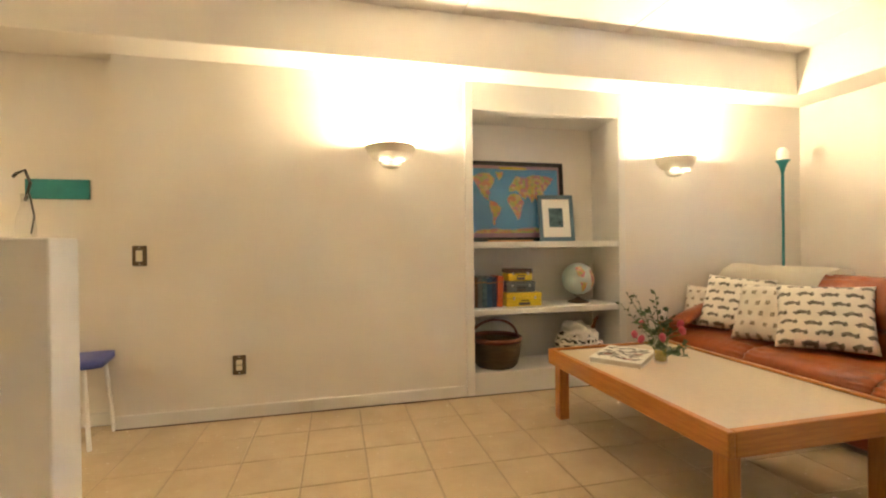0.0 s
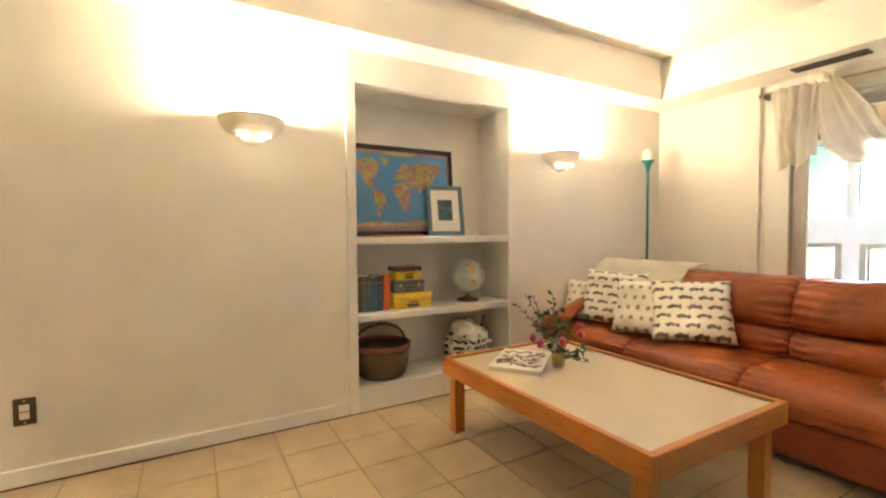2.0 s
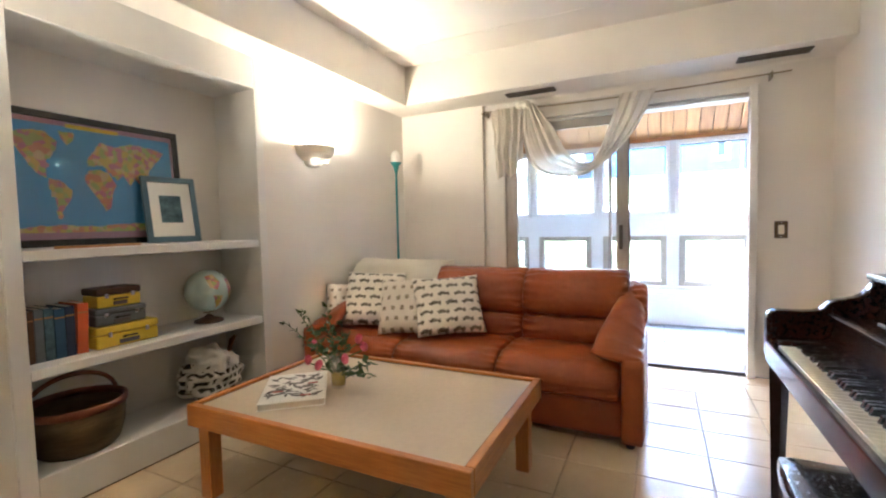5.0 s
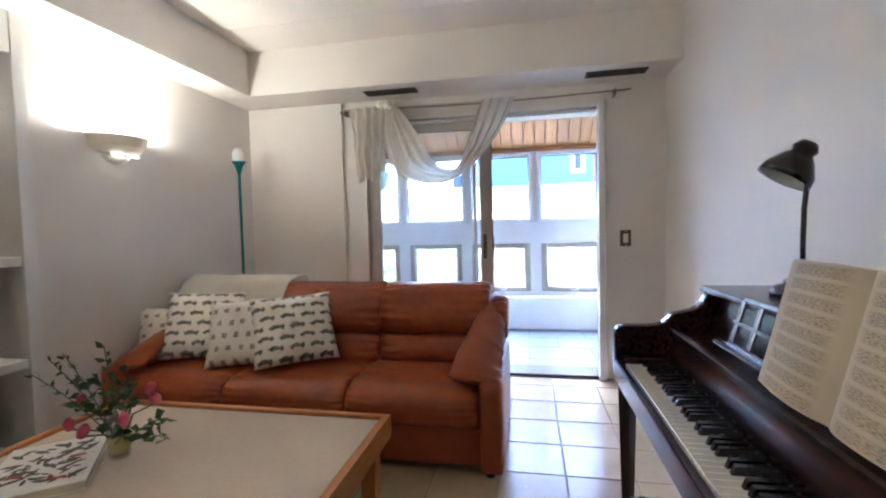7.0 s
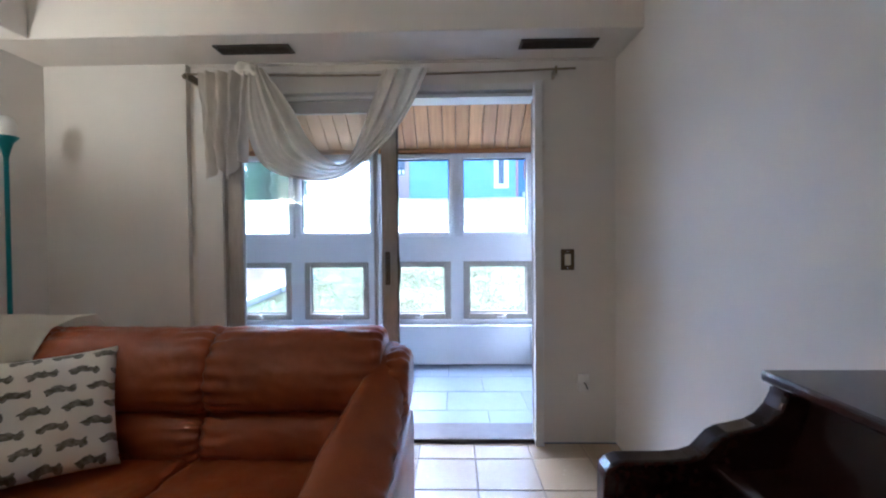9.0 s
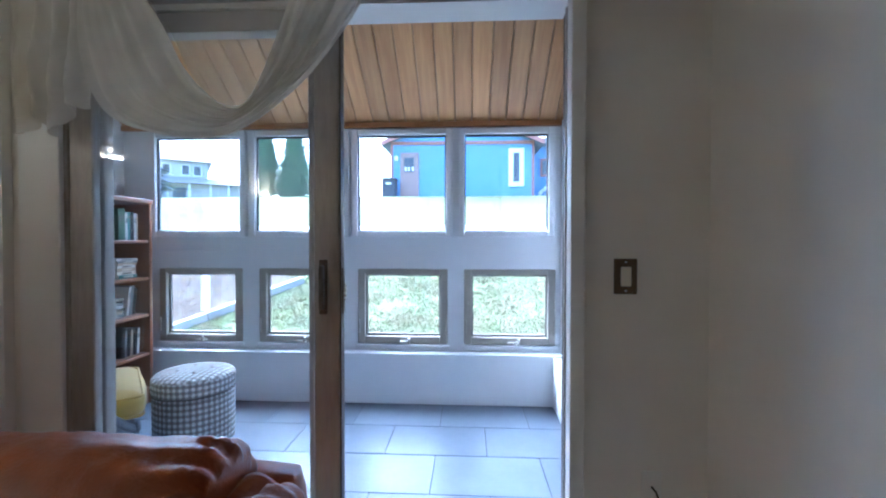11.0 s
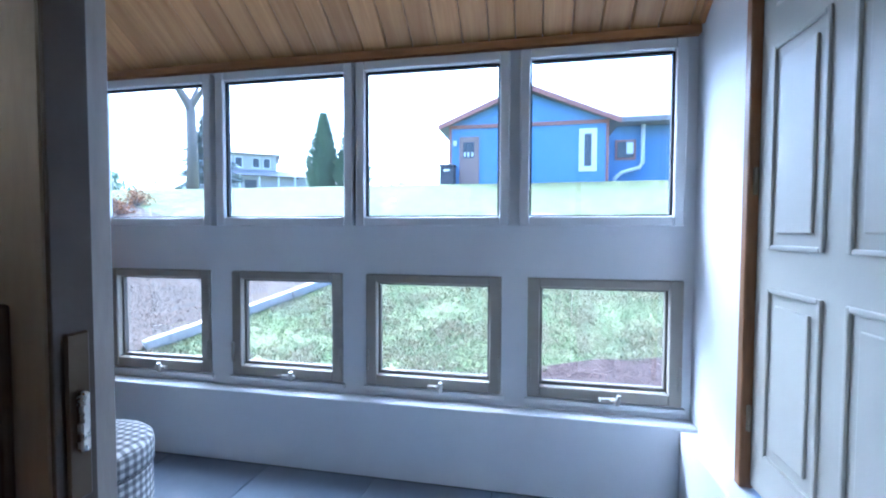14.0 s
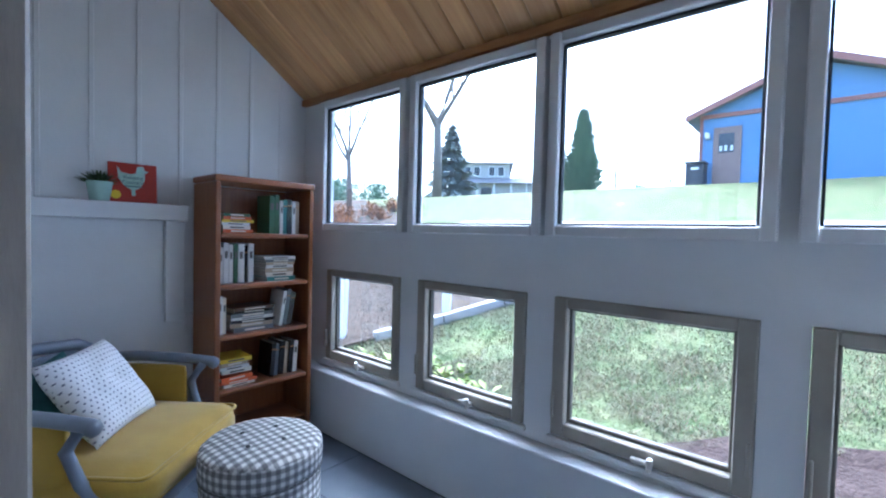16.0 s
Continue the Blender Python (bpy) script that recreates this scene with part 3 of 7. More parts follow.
def smooth_loop(pts, k=6):
    """A closed smooth curve through a few (u, v) points."""
    out, n = [], len(pts)
    for i in range(n):
        a, b, c, d = (Vector(pts[(i + j) % n]) for j in (-1, 0, 1, 2))
        for q in range(k):
            t = q / k
            out.append(0.5 * (2 * b + (c - a) * t + (2 * a - 5 * b + 4 * c - d) * t * t + (3 * b - a - 3 * c + d) * t ** 3))
    return out


def bolster(pts, y0, y1, edge=0.05, inset=0.035, gather=0.006, seed=0, n=60):
    """A stuffed cushion: a closed (x, z) outline pushed along y, drawn in at both seams with leather gathers."""
    loop = smooth_loop(pts, 8)
    m = len(loop)
    area = sum(loop[i].x * loop[(i + 1) % m].y - loop[(i + 1) % m].x * loop[i].y for i in range(m))
    normals = []
    for i in range(m):
        d = (loop[(i + 1) % m] - loop[i - 1]).normalized()
        normals.append(Vector((d.y, -d.x)) * (1 if area > 0 else -1))
    bm = bmesh.new()
    rings = []
    for k in range(n + 1):
        f = 0.5 - 0.5 * math.cos(math.pi * k / n)
        y = y0 + (y1 - y0) * f
        off = min(y - y0, y1 - y)
        u = max(0.0, 1 - off / edge)
        pull = inset * (1 - math.sqrt(max(0.0, 1 - u * u)))
        ring = []
        for i in range(m):
            p = loop[i]
            q = Vector((p.x * 9, y * 9, p.y * 9 + seed))
            w = gather * math.exp(-off / 0.09) * math.sin(i * 1.25 + 3.0 * noise.noise(q)) + gather * 0.9 * noise.noise(q * 0.6) + gather * 0.6 * (abs(noise.noise(q * 1.7)) - 0.2) - gather * 0.8 * max(0.0, 0.16 - abs(noise.noise(Vector((q.x * 1.2, q.y * 2.6, q.z * 1.0 + 7))))) * 4
            c = p + normals[i] * (w - pull)
            ring.append(bm.verts.new((c.x, y, c.y)))
        rings.append(ring)
    for a, b in zip(rings, rings[1:]):
        for i in range(m):
            bm.faces.new((a[i], a[(i + 1) % m], b[(i + 1) % m], b[i]))
    bm.faces.new(rings[0])
    bm.faces.new(rings[-1][::-1])
    bmesh.ops.recalc_face_normals(bm, faces=bm.faces[:])
    return bm


def arm_pillow(stations, seed, sgn, n=40, m=30):
    """The drooping pad of a sofa arm: ovals lofted along x; a station is x, y, z, half width, half thickness, roll in degrees."""
    bm = bmesh.new()
    rings = []
    for k in range(n + 1):
        s = k / n * (len(stations) - 1)
        i = min(int(s), len(stations) - 2)
        f = s - i
        f = f * f * (3 - 2 * f)
        x, y, z, hw, ht, roll = (a * (1 - f) + b * f for a, b in zip(stations[i], stations[i + 1]))
        ring = []
        for j in range(m):
            a = math.tau * j / m
            ca, sa = math.cos(a), math.sin(a)
            u, v = hw * math.copysign(abs(ca) ** 0.8, ca), ht * math.copysign(abs(sa) ** 0.8, sa)
            q = Vector((x * 14, u * 22, seed + v * 10))
            w = 0.007 * math.sin(x * 105 + 4 * noise.noise(q)) * max(0.0, -ca) + 0.007 * noise.noise(q)
            r = radians(roll)
            yy, zz = (u + w * ca) * math.cos(r) - (v + w * sa) * math.sin(r), (u + w * ca) * math.sin(r) + (v + w * sa) * math.cos(r)
            ring.append(bm.verts.new((x, y - sgn * yy, z + zz)))
        rings.append(ring)
    for a, b in zip(rings, rings[1:]):
        for j in range(m):
            bm.faces.new((a[j], a[(j + 1) % m], b[(j + 1) % m], b[j]))
    bm.faces.new(rings[0])
    bm.faces.new(rings[-1][::-1])
    bmesh.ops.recalc_face_normals(bm, faces=bm.faces[:])
    return bm


def pillow(w, h, t, seed=0, n=18):
    """A scatter cushion in the xz plane with pinched corners and UVs."""
    bm = bmesh.new()
    uv = bm.loops.layers.uv.new("UVMap")
    grids = []
    for side in (1, -1):
        g = []
        for i in range(n + 1):
            row = []
            for j in range(n + 1):
                u, v = 2 * i / n - 1, 2 * j / n - 1
                k = 1 - 0.06 * (1 - v * v) * abs(u) ** 4
                l2 = 1 - 0.06 * (1 - u * u) * abs(v) ** 4
                x, z = u * w / 2 * k, v * h / 2 * l2
                y = side * t / 2 * (max(0, 1 - u ** 4) ** 0.55) * (max(0, 1 - v ** 4) ** 0.55)
                y += 0.010 * noise.noise(Vector((u * 2.2 + seed, v * 2.2, side))) * (1 - u * u) * (1 - v * v) * 3
                row.append(bm.verts.new((x, -y, z)))
            g.append(row)
        grids.append(g)
        for i in range(n):
            for j in range(n):
                q = (g[i][j], g[i + 1][j], g[i + 1][j + 1], g[i][j + 1])
                f = bm.faces.new(q if side == 1 else q[::-1])
                for lp in f.loops:
                    lp[uv].uv = (lp.vert.co.x / w + 0.5, lp.vert.co.z / h + 0.5)
    bmesh.ops.remove_doubles(bm, verts=bm.verts, dist=1e-4)
    return bm


def extrude_profile(pts, axis, a, b):
    """A closed polygon of (u, v) pushed along an axis from a to b. axis x: (u, v) = (y, z); y: (x, z); z: (x, y)."""
    def place(u, v, w):
        return {"x": (w, u, v), "y": (u, w, v), "z": (u, v, w)}[axis]
    bm = bmesh.new()
    lo = [bm.verts.new(place(u, v, a)) for u, v in pts]
    hi = [bm.verts.new(place(u, v, b)) for u, v in pts]
    bm.faces.new(lo)
    bm.faces.new(hi[::-1])
    for i in range(len(pts)):
        j = (i + 1) % len(pts)
        bm.faces.new((lo[j], lo[i], hi[i], hi[j]))
    bmesh.ops.recalc_face_normals(bm, faces=bm.faces)
    return bm


def structure(name, bm, mat, label, category="", smooth=False):
    return tagged(link(name, bm, mat, smooth=smooth), label, category, kind="structure")


# ---- setting: living room ----
NY, EX, SY, WX = 3.43, 4.46, 0.03, -5.6      # inner faces of the north, east, south and west walls
SOFF, CEIL = 2.27, 2.61                       # underside of the soffits, ceiling
NX0, NX1, NZ0, NZ1, ND = 1.43, 2.62, 0.165, 2.07, 0.36   # the niche in the north wall
DY0, DY1, DZ = 0.47, 2.42, 2.105               # the patio door's opening
RX, OX = 4.50, 4.66                           # recessed face beside the door, outer face of that wall

bm = bmesh.new()
add_box(bm, -0.84, NX0 - 0.06, NY, NY + 0.5, 0, SOFF + 0.4)
add_box(bm, NX1 + 0.06, OX, NY, NY + 0.5, 0, SOFF + 0.4)
add_box(bm, NX0 - 0.06, NX1 + 0.06, NY + ND, NY + 0.5, 0, SOFF + 0.4)
add_box(bm, WX, -0.84, NY + 0.1, NY + 0.5, 0, SOFF + 0.4)
structure("wall_north", bm, "wall", "cream painted plaster wall with a recessed shelf niche", "wall")
for i, b_ in enumerate(((NX0 - 0.06, NX0, 0, SOFF + 0.3), (NX1, NX1 + 0.06, 0, SOFF + 0.3), (NX0 + 0.001, NX1 - 0.001, NZ1, SOFF + 0.3), (NX0 + 0.001, NX1 - 0.001, 0.0, NZ0))):
    structure("wall_niche_%d" % (i + 1), box(b_[0], b_[1], NY - 0.018, NY + ND, b_[2], b_[3], 0.003), "trim", "white boxed surround of the built-in niche", "wall")
shelf_unit = thing("niche_shelving", "two thick white shelves built into the wall niche", "shelves")
for z in (1.115, 0.62):
    part("shelf", box(NX0 + 0.003, NX1 - 0.003, NY - 0.008, NY + ND - 0.003, z - 0.045, z, 0.004, 2), "trim", shelf_unit)
bm = bmesh.new()
add_box(bm, EX, OX, 2.57, NY, 0, SOFF + 0.4)
add_box(bm, RX, OX, DY1, 2.57, 0, SOFF + 0.4)
add_box(bm, RX, OX, SY, DY0, 0, SOFF + 0.4)
add_box(bm, RX, OX, DY0, DY1, DZ, SOFF + 0.4)
add_box(bm, OX, OX + 0.1, 0.0, 4.1, 2.13, 3.4)
structure("wall_east", bm, "wall", "cream painted wall round the patio door opening", "wall")
structure("wall_south", box(WX, OX, SY - 0.2, SY, 0, CEIL + 0.1), "wall", "plain white painted wall behind the piano", "wall")
# Unseen closing wall, set well back so less light bounces into the room.
structure("wall_west", box(WX - 0.2, WX, SY - 0.2, NY + 0.5, 0, CEIL + 0.1), "wall", "unseen plain cream wall closing the room to the west", "wall")
bm = bmesh.new()
cuts = [WX - 0.2, -1.15, 0.07, 1.29, 2.51, 3.73, OX]
for a, b in zip(cuts, cuts[1:]):
    add_box(bm, a + 0.003, b - 0.003, SY - 0.2, NY + 0.5, CEIL, CEIL + 0.03, 0.002)
add_box(bm, WX - 0.2, OX, SY - 0.2, NY + 0.5, CEIL + 0.031, CEIL + 0.1)
structure("ceiling", bm, "ceiling", "cream panelled ceiling with thin seams", "ceiling")
structure("soffit_north", box(WX, 4.10, 3.17, NY + 0.1, SOFF, CEIL + 0.02, 0.006, 2), "ceiling", "cream boxed soffit above the niche wall", "soffit")
structure("soffit_east", box(4.105, EX + 0.02, SY, NY + 0.05, SOFF + 0.002, CEIL + 0.02, 0.006, 2), "ceiling", "cream boxed soffit above the patio door", "soffit")
structure("soffit_recess", box(EX + 0.021, RX + 0.01, SY, 2.57, SOFF - 0.002, SOFF + 0.2), "ceiling", "cream head of the door recess", "soffit")


def skirting(name, x0, x1, y0, y1):
    structure(name, box(x0, x1, y0, y1, 0.002, 0.085, 0.006, 2), "trim", "white painted wooden baseboard", "baseboard")


skirting("baseboard_north", -0.838, NX0 - 0.063, NY - 0.014, NY + 0.002)
skirting("baseboard_recess", WX, -0.845, NY + 0.086, NY + 0.102)
skirting("baseboard_north_east", NX1 + 0.063, EX, NY - 0.014, NY + 0.002)

structure("wall_foot_joint", box(-0.838, EX, NY - 0.0205, NY - 0.012, 0.0005, 0.0065), "brown_dark", "thin dark joint line at the foot of the wall", "trim")

# half wall by the entry
structure("half_wall", box(-1.6, -0.265, 1.74, 1.88, 0, 1.12, 0.006, 2), "trim", "white painted half wall with a plain square end", "half wall")

# ---- patio door ----
casing = bmesh.new()
add_box(casing, RX - 0.055, RX + 0.012, DY0 - 0.004, DY0 + 0.045, 0, DZ + 0.032, 0.004, 2)
add_box(casing, RX - 0.018, RX + 0.004, DY1 - 0.05, DY1 + 0.11, 0, DZ + 0.032, 0.004, 2)
add_box(casing, RX - 0.018, RX + 0.004, DY0 + 0.048, DY1 - 0.051, DZ - 0.008, DZ + 0.032, 0.004, 2)
structure("trim_patio_door", casing, "trim", "white painted wooden casing of the patio door", "trim")
patio = thing("sliding_patio_door", "half-open aluminium sliding patio door with bare glass panes", "door")
for n, b in (("jamb", (RX + 0.016, OX - 0.004, DY0 + 0.002, DY0 + 0.029, 0.02, DZ - 0.02)), ("jamb", (RX + 0.006, OX - 0.004, DY1 - 0.06, DY1 - 0.002, 0.02, DZ - 0.02)),
             ("head", (RX + 0.006, OX - 0.004, DY0 + 0.03, DY1 - 0.061, DZ - 0.04, DZ - 0.018)), ("sill", (RX - 0.01, OX + 0.07, DY0 + 0.002, DY1 - 0.002, 0.001, 0.022))):
    part(n, box(*b, 0.003), "dark_alu" if n == "sill" else "jamb_brown" if b[3] < 1 else "trim" if n == "head" else "alu", patio)
for y in (0.534, 0.556):
    part("track_rib", box(RX + 0.05, RX + 0.065, DY0 + 0.0295, DY0 + 0.034 + (y - 0.53) * 0.3, 0.03, DZ - 0.045, 0.002), "alu", patio)


def glazed_panel(name, x0, x1, y0, y1, z0, z1, stile, mat, parent):
    p = part(name, box(x0, x1, y0, y0 + stile, z0, z1, 0.004), mat, parent)
    part("stile", box(x0, x1, y1 - stile, y1, z0, z1, 0.004), mat, p)
    part("rail", box(x0 + 0.002, x1 - 0.002, y0 + stile, y1 - stile, z1 - stile * 0.8, z1, 0.003), mat, p)
    part("rail", box(x0 + 0.002, x1 - 0.002, y0 + stile, y1 - stile, z0, z0 + stile, 0.003), mat, p)
    g = part("pane", box((x0 + x1) / 2 - 0.003, (x0 + x1) / 2 + 0.003, y0 + stile - 0.005, y1 - stile + 0.005, z0 + stile - 0.005, z1 - stile * 0.8 + 0.005), "glass", p, "clear glass pane")
    g.visible_shadow = False
    return p


slide = glazed_panel("sliding_panel", RX + 0.012, RX + 0.052, 1.328, 2.36, 0.03, DZ - 0.045, 0.094, "alu", patio)
fixed = glazed_panel("fixed_panel", OX - 0.005, OX + 0.052, 1.472, 2.365, 0.03, DZ - 0.045, 0.022, "alu", patio)
latch = part("latch_plate", box(RX + 0.002, RX + 0.013, 1.372, 1.402, 0.95, 1.15, 0.004, 2), "dark_alu", slide, "dark metal latch plate")
part("latch_handle", box(RX - 0.028, RX + 0.003, 1.378, 1.395, 0.97, 1.13, 0.007, 2), "dark_alu", slide)
part("edge_channel", box(RX + 0.011, RX + 0.053, 1.322, 1.3275, 0.03, DZ - 0.045, 0.001), "dark_alu", slide, "dark bronze edge of the panel")
part("keeper", box(RX + 0.02, RX + 0.044, 1.317, 1.3216, 0.95, 1.12, 0.002), "bronze", slide, "worn bronze lock strip")
part("lock_bolt", box(RX + 0.027, RX + 0.037, 1.309, 1.3168, 1.0, 1.06, 0.002), "chrome", slide)

# ---- setting: porch ----
PE, PN, PS, PF = 6.37, 3.64, 0.15, -0.03      # porch east, north and south wall faces, porch floor
CZ, SLOPE = 2.13, 0.68                        # porch ceiling at the east wall, rise per metre westwards
PW = OX
UP = [(2.665, 3.345), (1.835, 2.53), (1.035, 1.715), (0.255, 0.885)]   # upper panes, south and north edge
UZ0, UZ1 = 1.302, 2.035
LO = [(2.66, 3.345), (1.86, 2.52), (1.02, 1.725), (0.19, 0.89)]      # lower windows
LZ0, LZ1 = 0.415, 1.0
bm = bmesh.new()
T = PE + 0.055
add_box(bm, PE, T, -0.05, 4.0, UZ1 + 0.03, CZ + 0.05)
add_box(bm, PE, T, -0.05, 4.0, LZ1 + 0.002, UZ0 - 0.03)
add_box(bm, PE, T, -0.05, 4.0, -0.3, LZ0 - 0.002)
edges = sorted([v for p in UP for v in (p[0] - 0.03, p[1] + 0.03)])
for a, b in zip([-0.05] + edges[1::2], edges[0::2] + [4.0]):
    add_box(bm, PE, T, a, b, UZ0 - 0.03, UZ1 + 0.03)
edges = sorted([v for p in LO for v in (p[0] - 0.002, p[1] + 0.002)])
for a, b in zip([-0.05] + edges[1::2], edges[0::2] + [4.0]):
    add_box(bm, PE, T, a, b, LZ0 - 0.002, LZ1 + 0.002)
structure("wall_porch_east", bm, "porch_white", "white painted porch wall with two rows of windows", "wall")
ledge = bmesh.new()
add_box(ledge, PE - 0.10, PE + 0.002, PS - 0.02, PN, PF, 0.36, 0.008, 2)
structure("porch_ledge_east", ledge, "porch_white", "low white painted knee wall ledge under the windows", "ledge")
structure("porch_ledge_south", box(PW, PE - 0.1, PS - 0.02, PS + 0.075, PF, 0.345, 0.008, 2), "porch_white", "low white painted ledge along the porch wall", "ledge")
DX0, DX1 = 5.03, 5.83
bm = bmesh.new()
add_box(bm, DX1 + 0.05, PE + 0.14, PS - 0.15, PS, -0.3, 3.4)
add_box(bm, PW, DX0, PS - 0.15, PS, -0.3, 3.4)
add_box(bm, DX0, DX1 + 0.05, PS - 0.15, PS, -0.3, 0.34)
add_box(bm, DX0, DX1 + 0.05, PS - 0.15, PS, 2.40, 3.4)
structure("wall_porch_south", bm, "porch_white", "white painted board wall of the porch", "wall")
structure("wall_porch_north", box(PW, PE + 0.14, PN, PN + 0.15, -0.3, 3.4), "porch_white", "white board and batten porch wall", "wall")
for x in (4.78, 4.98, 5.18, 5.38, 5.58, 5.78, 5.98, 6.18):
    structure("batten", box(x - 0.012, x + 0.012, PN - 0.009, PN + 0.002, 1.371 if x < 5.6 else PF, CZ + SLOPE * (PE - x) - 0.01, 0.004), "porch_white", "thin white painted wooden batten", "trim")
bm = bmesh.new()
rise = math.atan(SLOPE)
length = (PE + 0.16 - PW + 0.02) / math.cos(rise)
tilt = Matrix.Translation((PE, 0, CZ)) @ Matrix.Rotation(math.pi + rise, 4, "Y")
k = -0.06
while k < 4.0:
    w = 0.128 + 0.012 * noise.noise(Vector((k * 5, 0, 0)))
    t2 = bmesh.new()
    add_box(t2, 0.0, length, k + 0.0015, k + w - 0.0015, -0.025, -0.002 - 0.002 * (int(k * 10) % 2), 0.007)
    t2.transform(Matrix.Translation((PE, 0, CZ)) @ Matrix.Rotation(math.pi + rise, 4, "Y") @ Matrix.Diagonal((1, 1, 1, 1)))
    me = bpy.data.meshes.new("tmp")
    t2.to_mesh(me)
    t2.free()
    bm.from_mesh(me)
    bpy.data.meshes.remove(me)
    k += w
structure("ceiling_porch", bm, "pine", "sloping ceiling of varnished pine planks", "ceiling")
roof = box(-0.10, length + 0.1, -0.2, 4.2, -0.1, -0.028)
roof.transform(Matrix.Translation((PE, 0, CZ)) @ Matrix.Rotation(math.pi + rise, 4, "Y"))
structure("roof_porch", roof, "roof", "grey shingled porch roof", "roof")
structure("trim_ceiling_porch", box(PE - 0.035, PE + 0.01, PS, PN, CZ - 0.03, CZ + 0.012, 0.006, 2), "pine_trim", "pine moulding along the porch ceiling", "trim")
s_trim = box(0, length - 0.3, PS, PS + 0.02, 0.002, 0.045, 0.004)
s_trim.transform(Matrix.Translation((PE - 0.04, 0, CZ + 0.03)) @ Matrix.Rotation(math.pi + rise, 4, "Y"))
structure("trim_ceiling_porch_south", s_trim, "pine_trim", "pine moulding under the sloping planks", "trim")


def upper_window(i, y0, y1):
    w = tagged(thing("window_%d" % i, "fixed porch window with white wooden casing and black gasket", "window"), kind="structure")
    for a, b, c, d in ((y0 - 0.05, y0 - 0.004, UZ0 - 0.05, UZ1 + 0.05), (y1 + 0.004, y1 + 0.05, UZ0 - 0.05, UZ1 + 0.05),
                       (y0 - 0.003, y1 + 0.003, UZ1 + 0.004, UZ1 + 0.05), (y0 - 0.003, y1 + 0.003, UZ0 - 0.05, UZ0 - 0.004)):
        part("casing", box(PE - 0.045, PE + 0.03, a, b, c, d, 0.005), "porch_white", w)
    for a, b, c, d in ((y0 - 0.003, y0 + 0.007, UZ0, UZ1), (y1 - 0.006, y1 + 0.003, UZ0, UZ1), (y0 + 0.008, y1 - 0.007, UZ1 - 0.009, UZ1 + 0.003), (y0 + 0.008, y1 - 0.007, UZ0 - 0.003, UZ0 + 0.004)):
        part("gasket", box(PE - 0.02, PE + 0.01, a, b, c, d, 0.002), "gasket", w)
    g = part("pane", box(PE - 0.012, PE - 0.006, y0 - 0.002, y1 + 0.002, UZ0 - 0.002, UZ1 + 0.002), "hazy_glass", w, "glass pane with a pale film for glare haze")
    g.visible_shadow = False


def lower_window(i, y0, y1, turn):
    w = tagged(thing("window_%d" % i, "awning window with taupe frame, crank and clear pane", "window"), kind="structure")
    f = 0.058
    fr = bmesh.new()
    for a, b, c, d in ((y0, y0 + f, LZ0, LZ1), (y1 - f, y1, LZ0, LZ1), (y0 + f, y1 - f, LZ1 - f * 0.75, LZ1), (y0 + f, y1 - f, LZ0, LZ0 + f)):
        add_box(fr, PE - 0.012, PE + 0.062, a, b, c, d, 0.005)
    part("window_frame", fr, "taupe", w)
    sash = bmesh.new()
    a0, a1, c0, c1, s = y0 + f, y1 - f, LZ0 + f, LZ1 - f * 0.75, 0.012
    for a, b, c, d in ((a0, a0 + s, c0, c1), (a1 - s, a1, c0, c1), (a0 + s, a1 - s, c1 - s, c1), (a0 + s, a1 - s, c0, c0 + s * 1.4)):
        add_box(sash, PE + 0.022, PE + 0.054, a, b, c, d, 0.003)
    part("sash", sash, "sash_brown", w)
    g = part("pane", box(PE + 0.036, PE + 0.042, a0 + s - 0.004, a1 - s + 0.004, c0 + s, c1 - s + 0.004), "glass", w, "clear glass pane")
    g.visible_shadow = False
    mid = (y0 + y1) / 2 - 0.01
    cr = part("crank", box(PE - 0.036, PE - 0.011, mid - 0.05, mid + 0.028, LZ0 + 0.006, LZ0 + 0.026, 0.006, 2), "crank", w, "off-white metal window crank")
    part("crank_arm", cyl((PE - 0.03, mid - 0.03, LZ0 + 0.02), (PE - 0.06, mid - 0.012 - 0.03 * turn, LZ0 + 0.034), 0.011, 0.009, 10), "crank", cr)
    part("crank_knob", cyl((PE - 0.058, mid - 0.016 - 0.03 * turn, LZ0 + 0.008), (PE - 0.068, mid - 0.02 - 0.03 * turn, LZ0 + 0.056), 0.010, 0.011, 12), "crank", cr)
    for y in (y0 + 0.012, y1 - 0.012):
        part("sash_lock", box(PE - 0.03, PE - 0.011, y - 0.006, y + 0.006, LZ0 + 0.08, LZ0 + 0.19, 0.005, 2), "taupe", w)


for i, (a, b) in enumerate(UP):
    upper_window(i + 1, a, b)
for i, (a, b) in enumerate(LO):
    lower_window(i + 5, a, b, (0.6, 1.0, 1.0, 1.2)[i])
    structure("window_stool", box(PE - 0.02, PE + 0.004, a - 0.015, b + 0.015, LZ0 - 0.03, LZ0 - 0.004, 0.004), "porch_white", "white painted sill strip below the awning window", "trim")

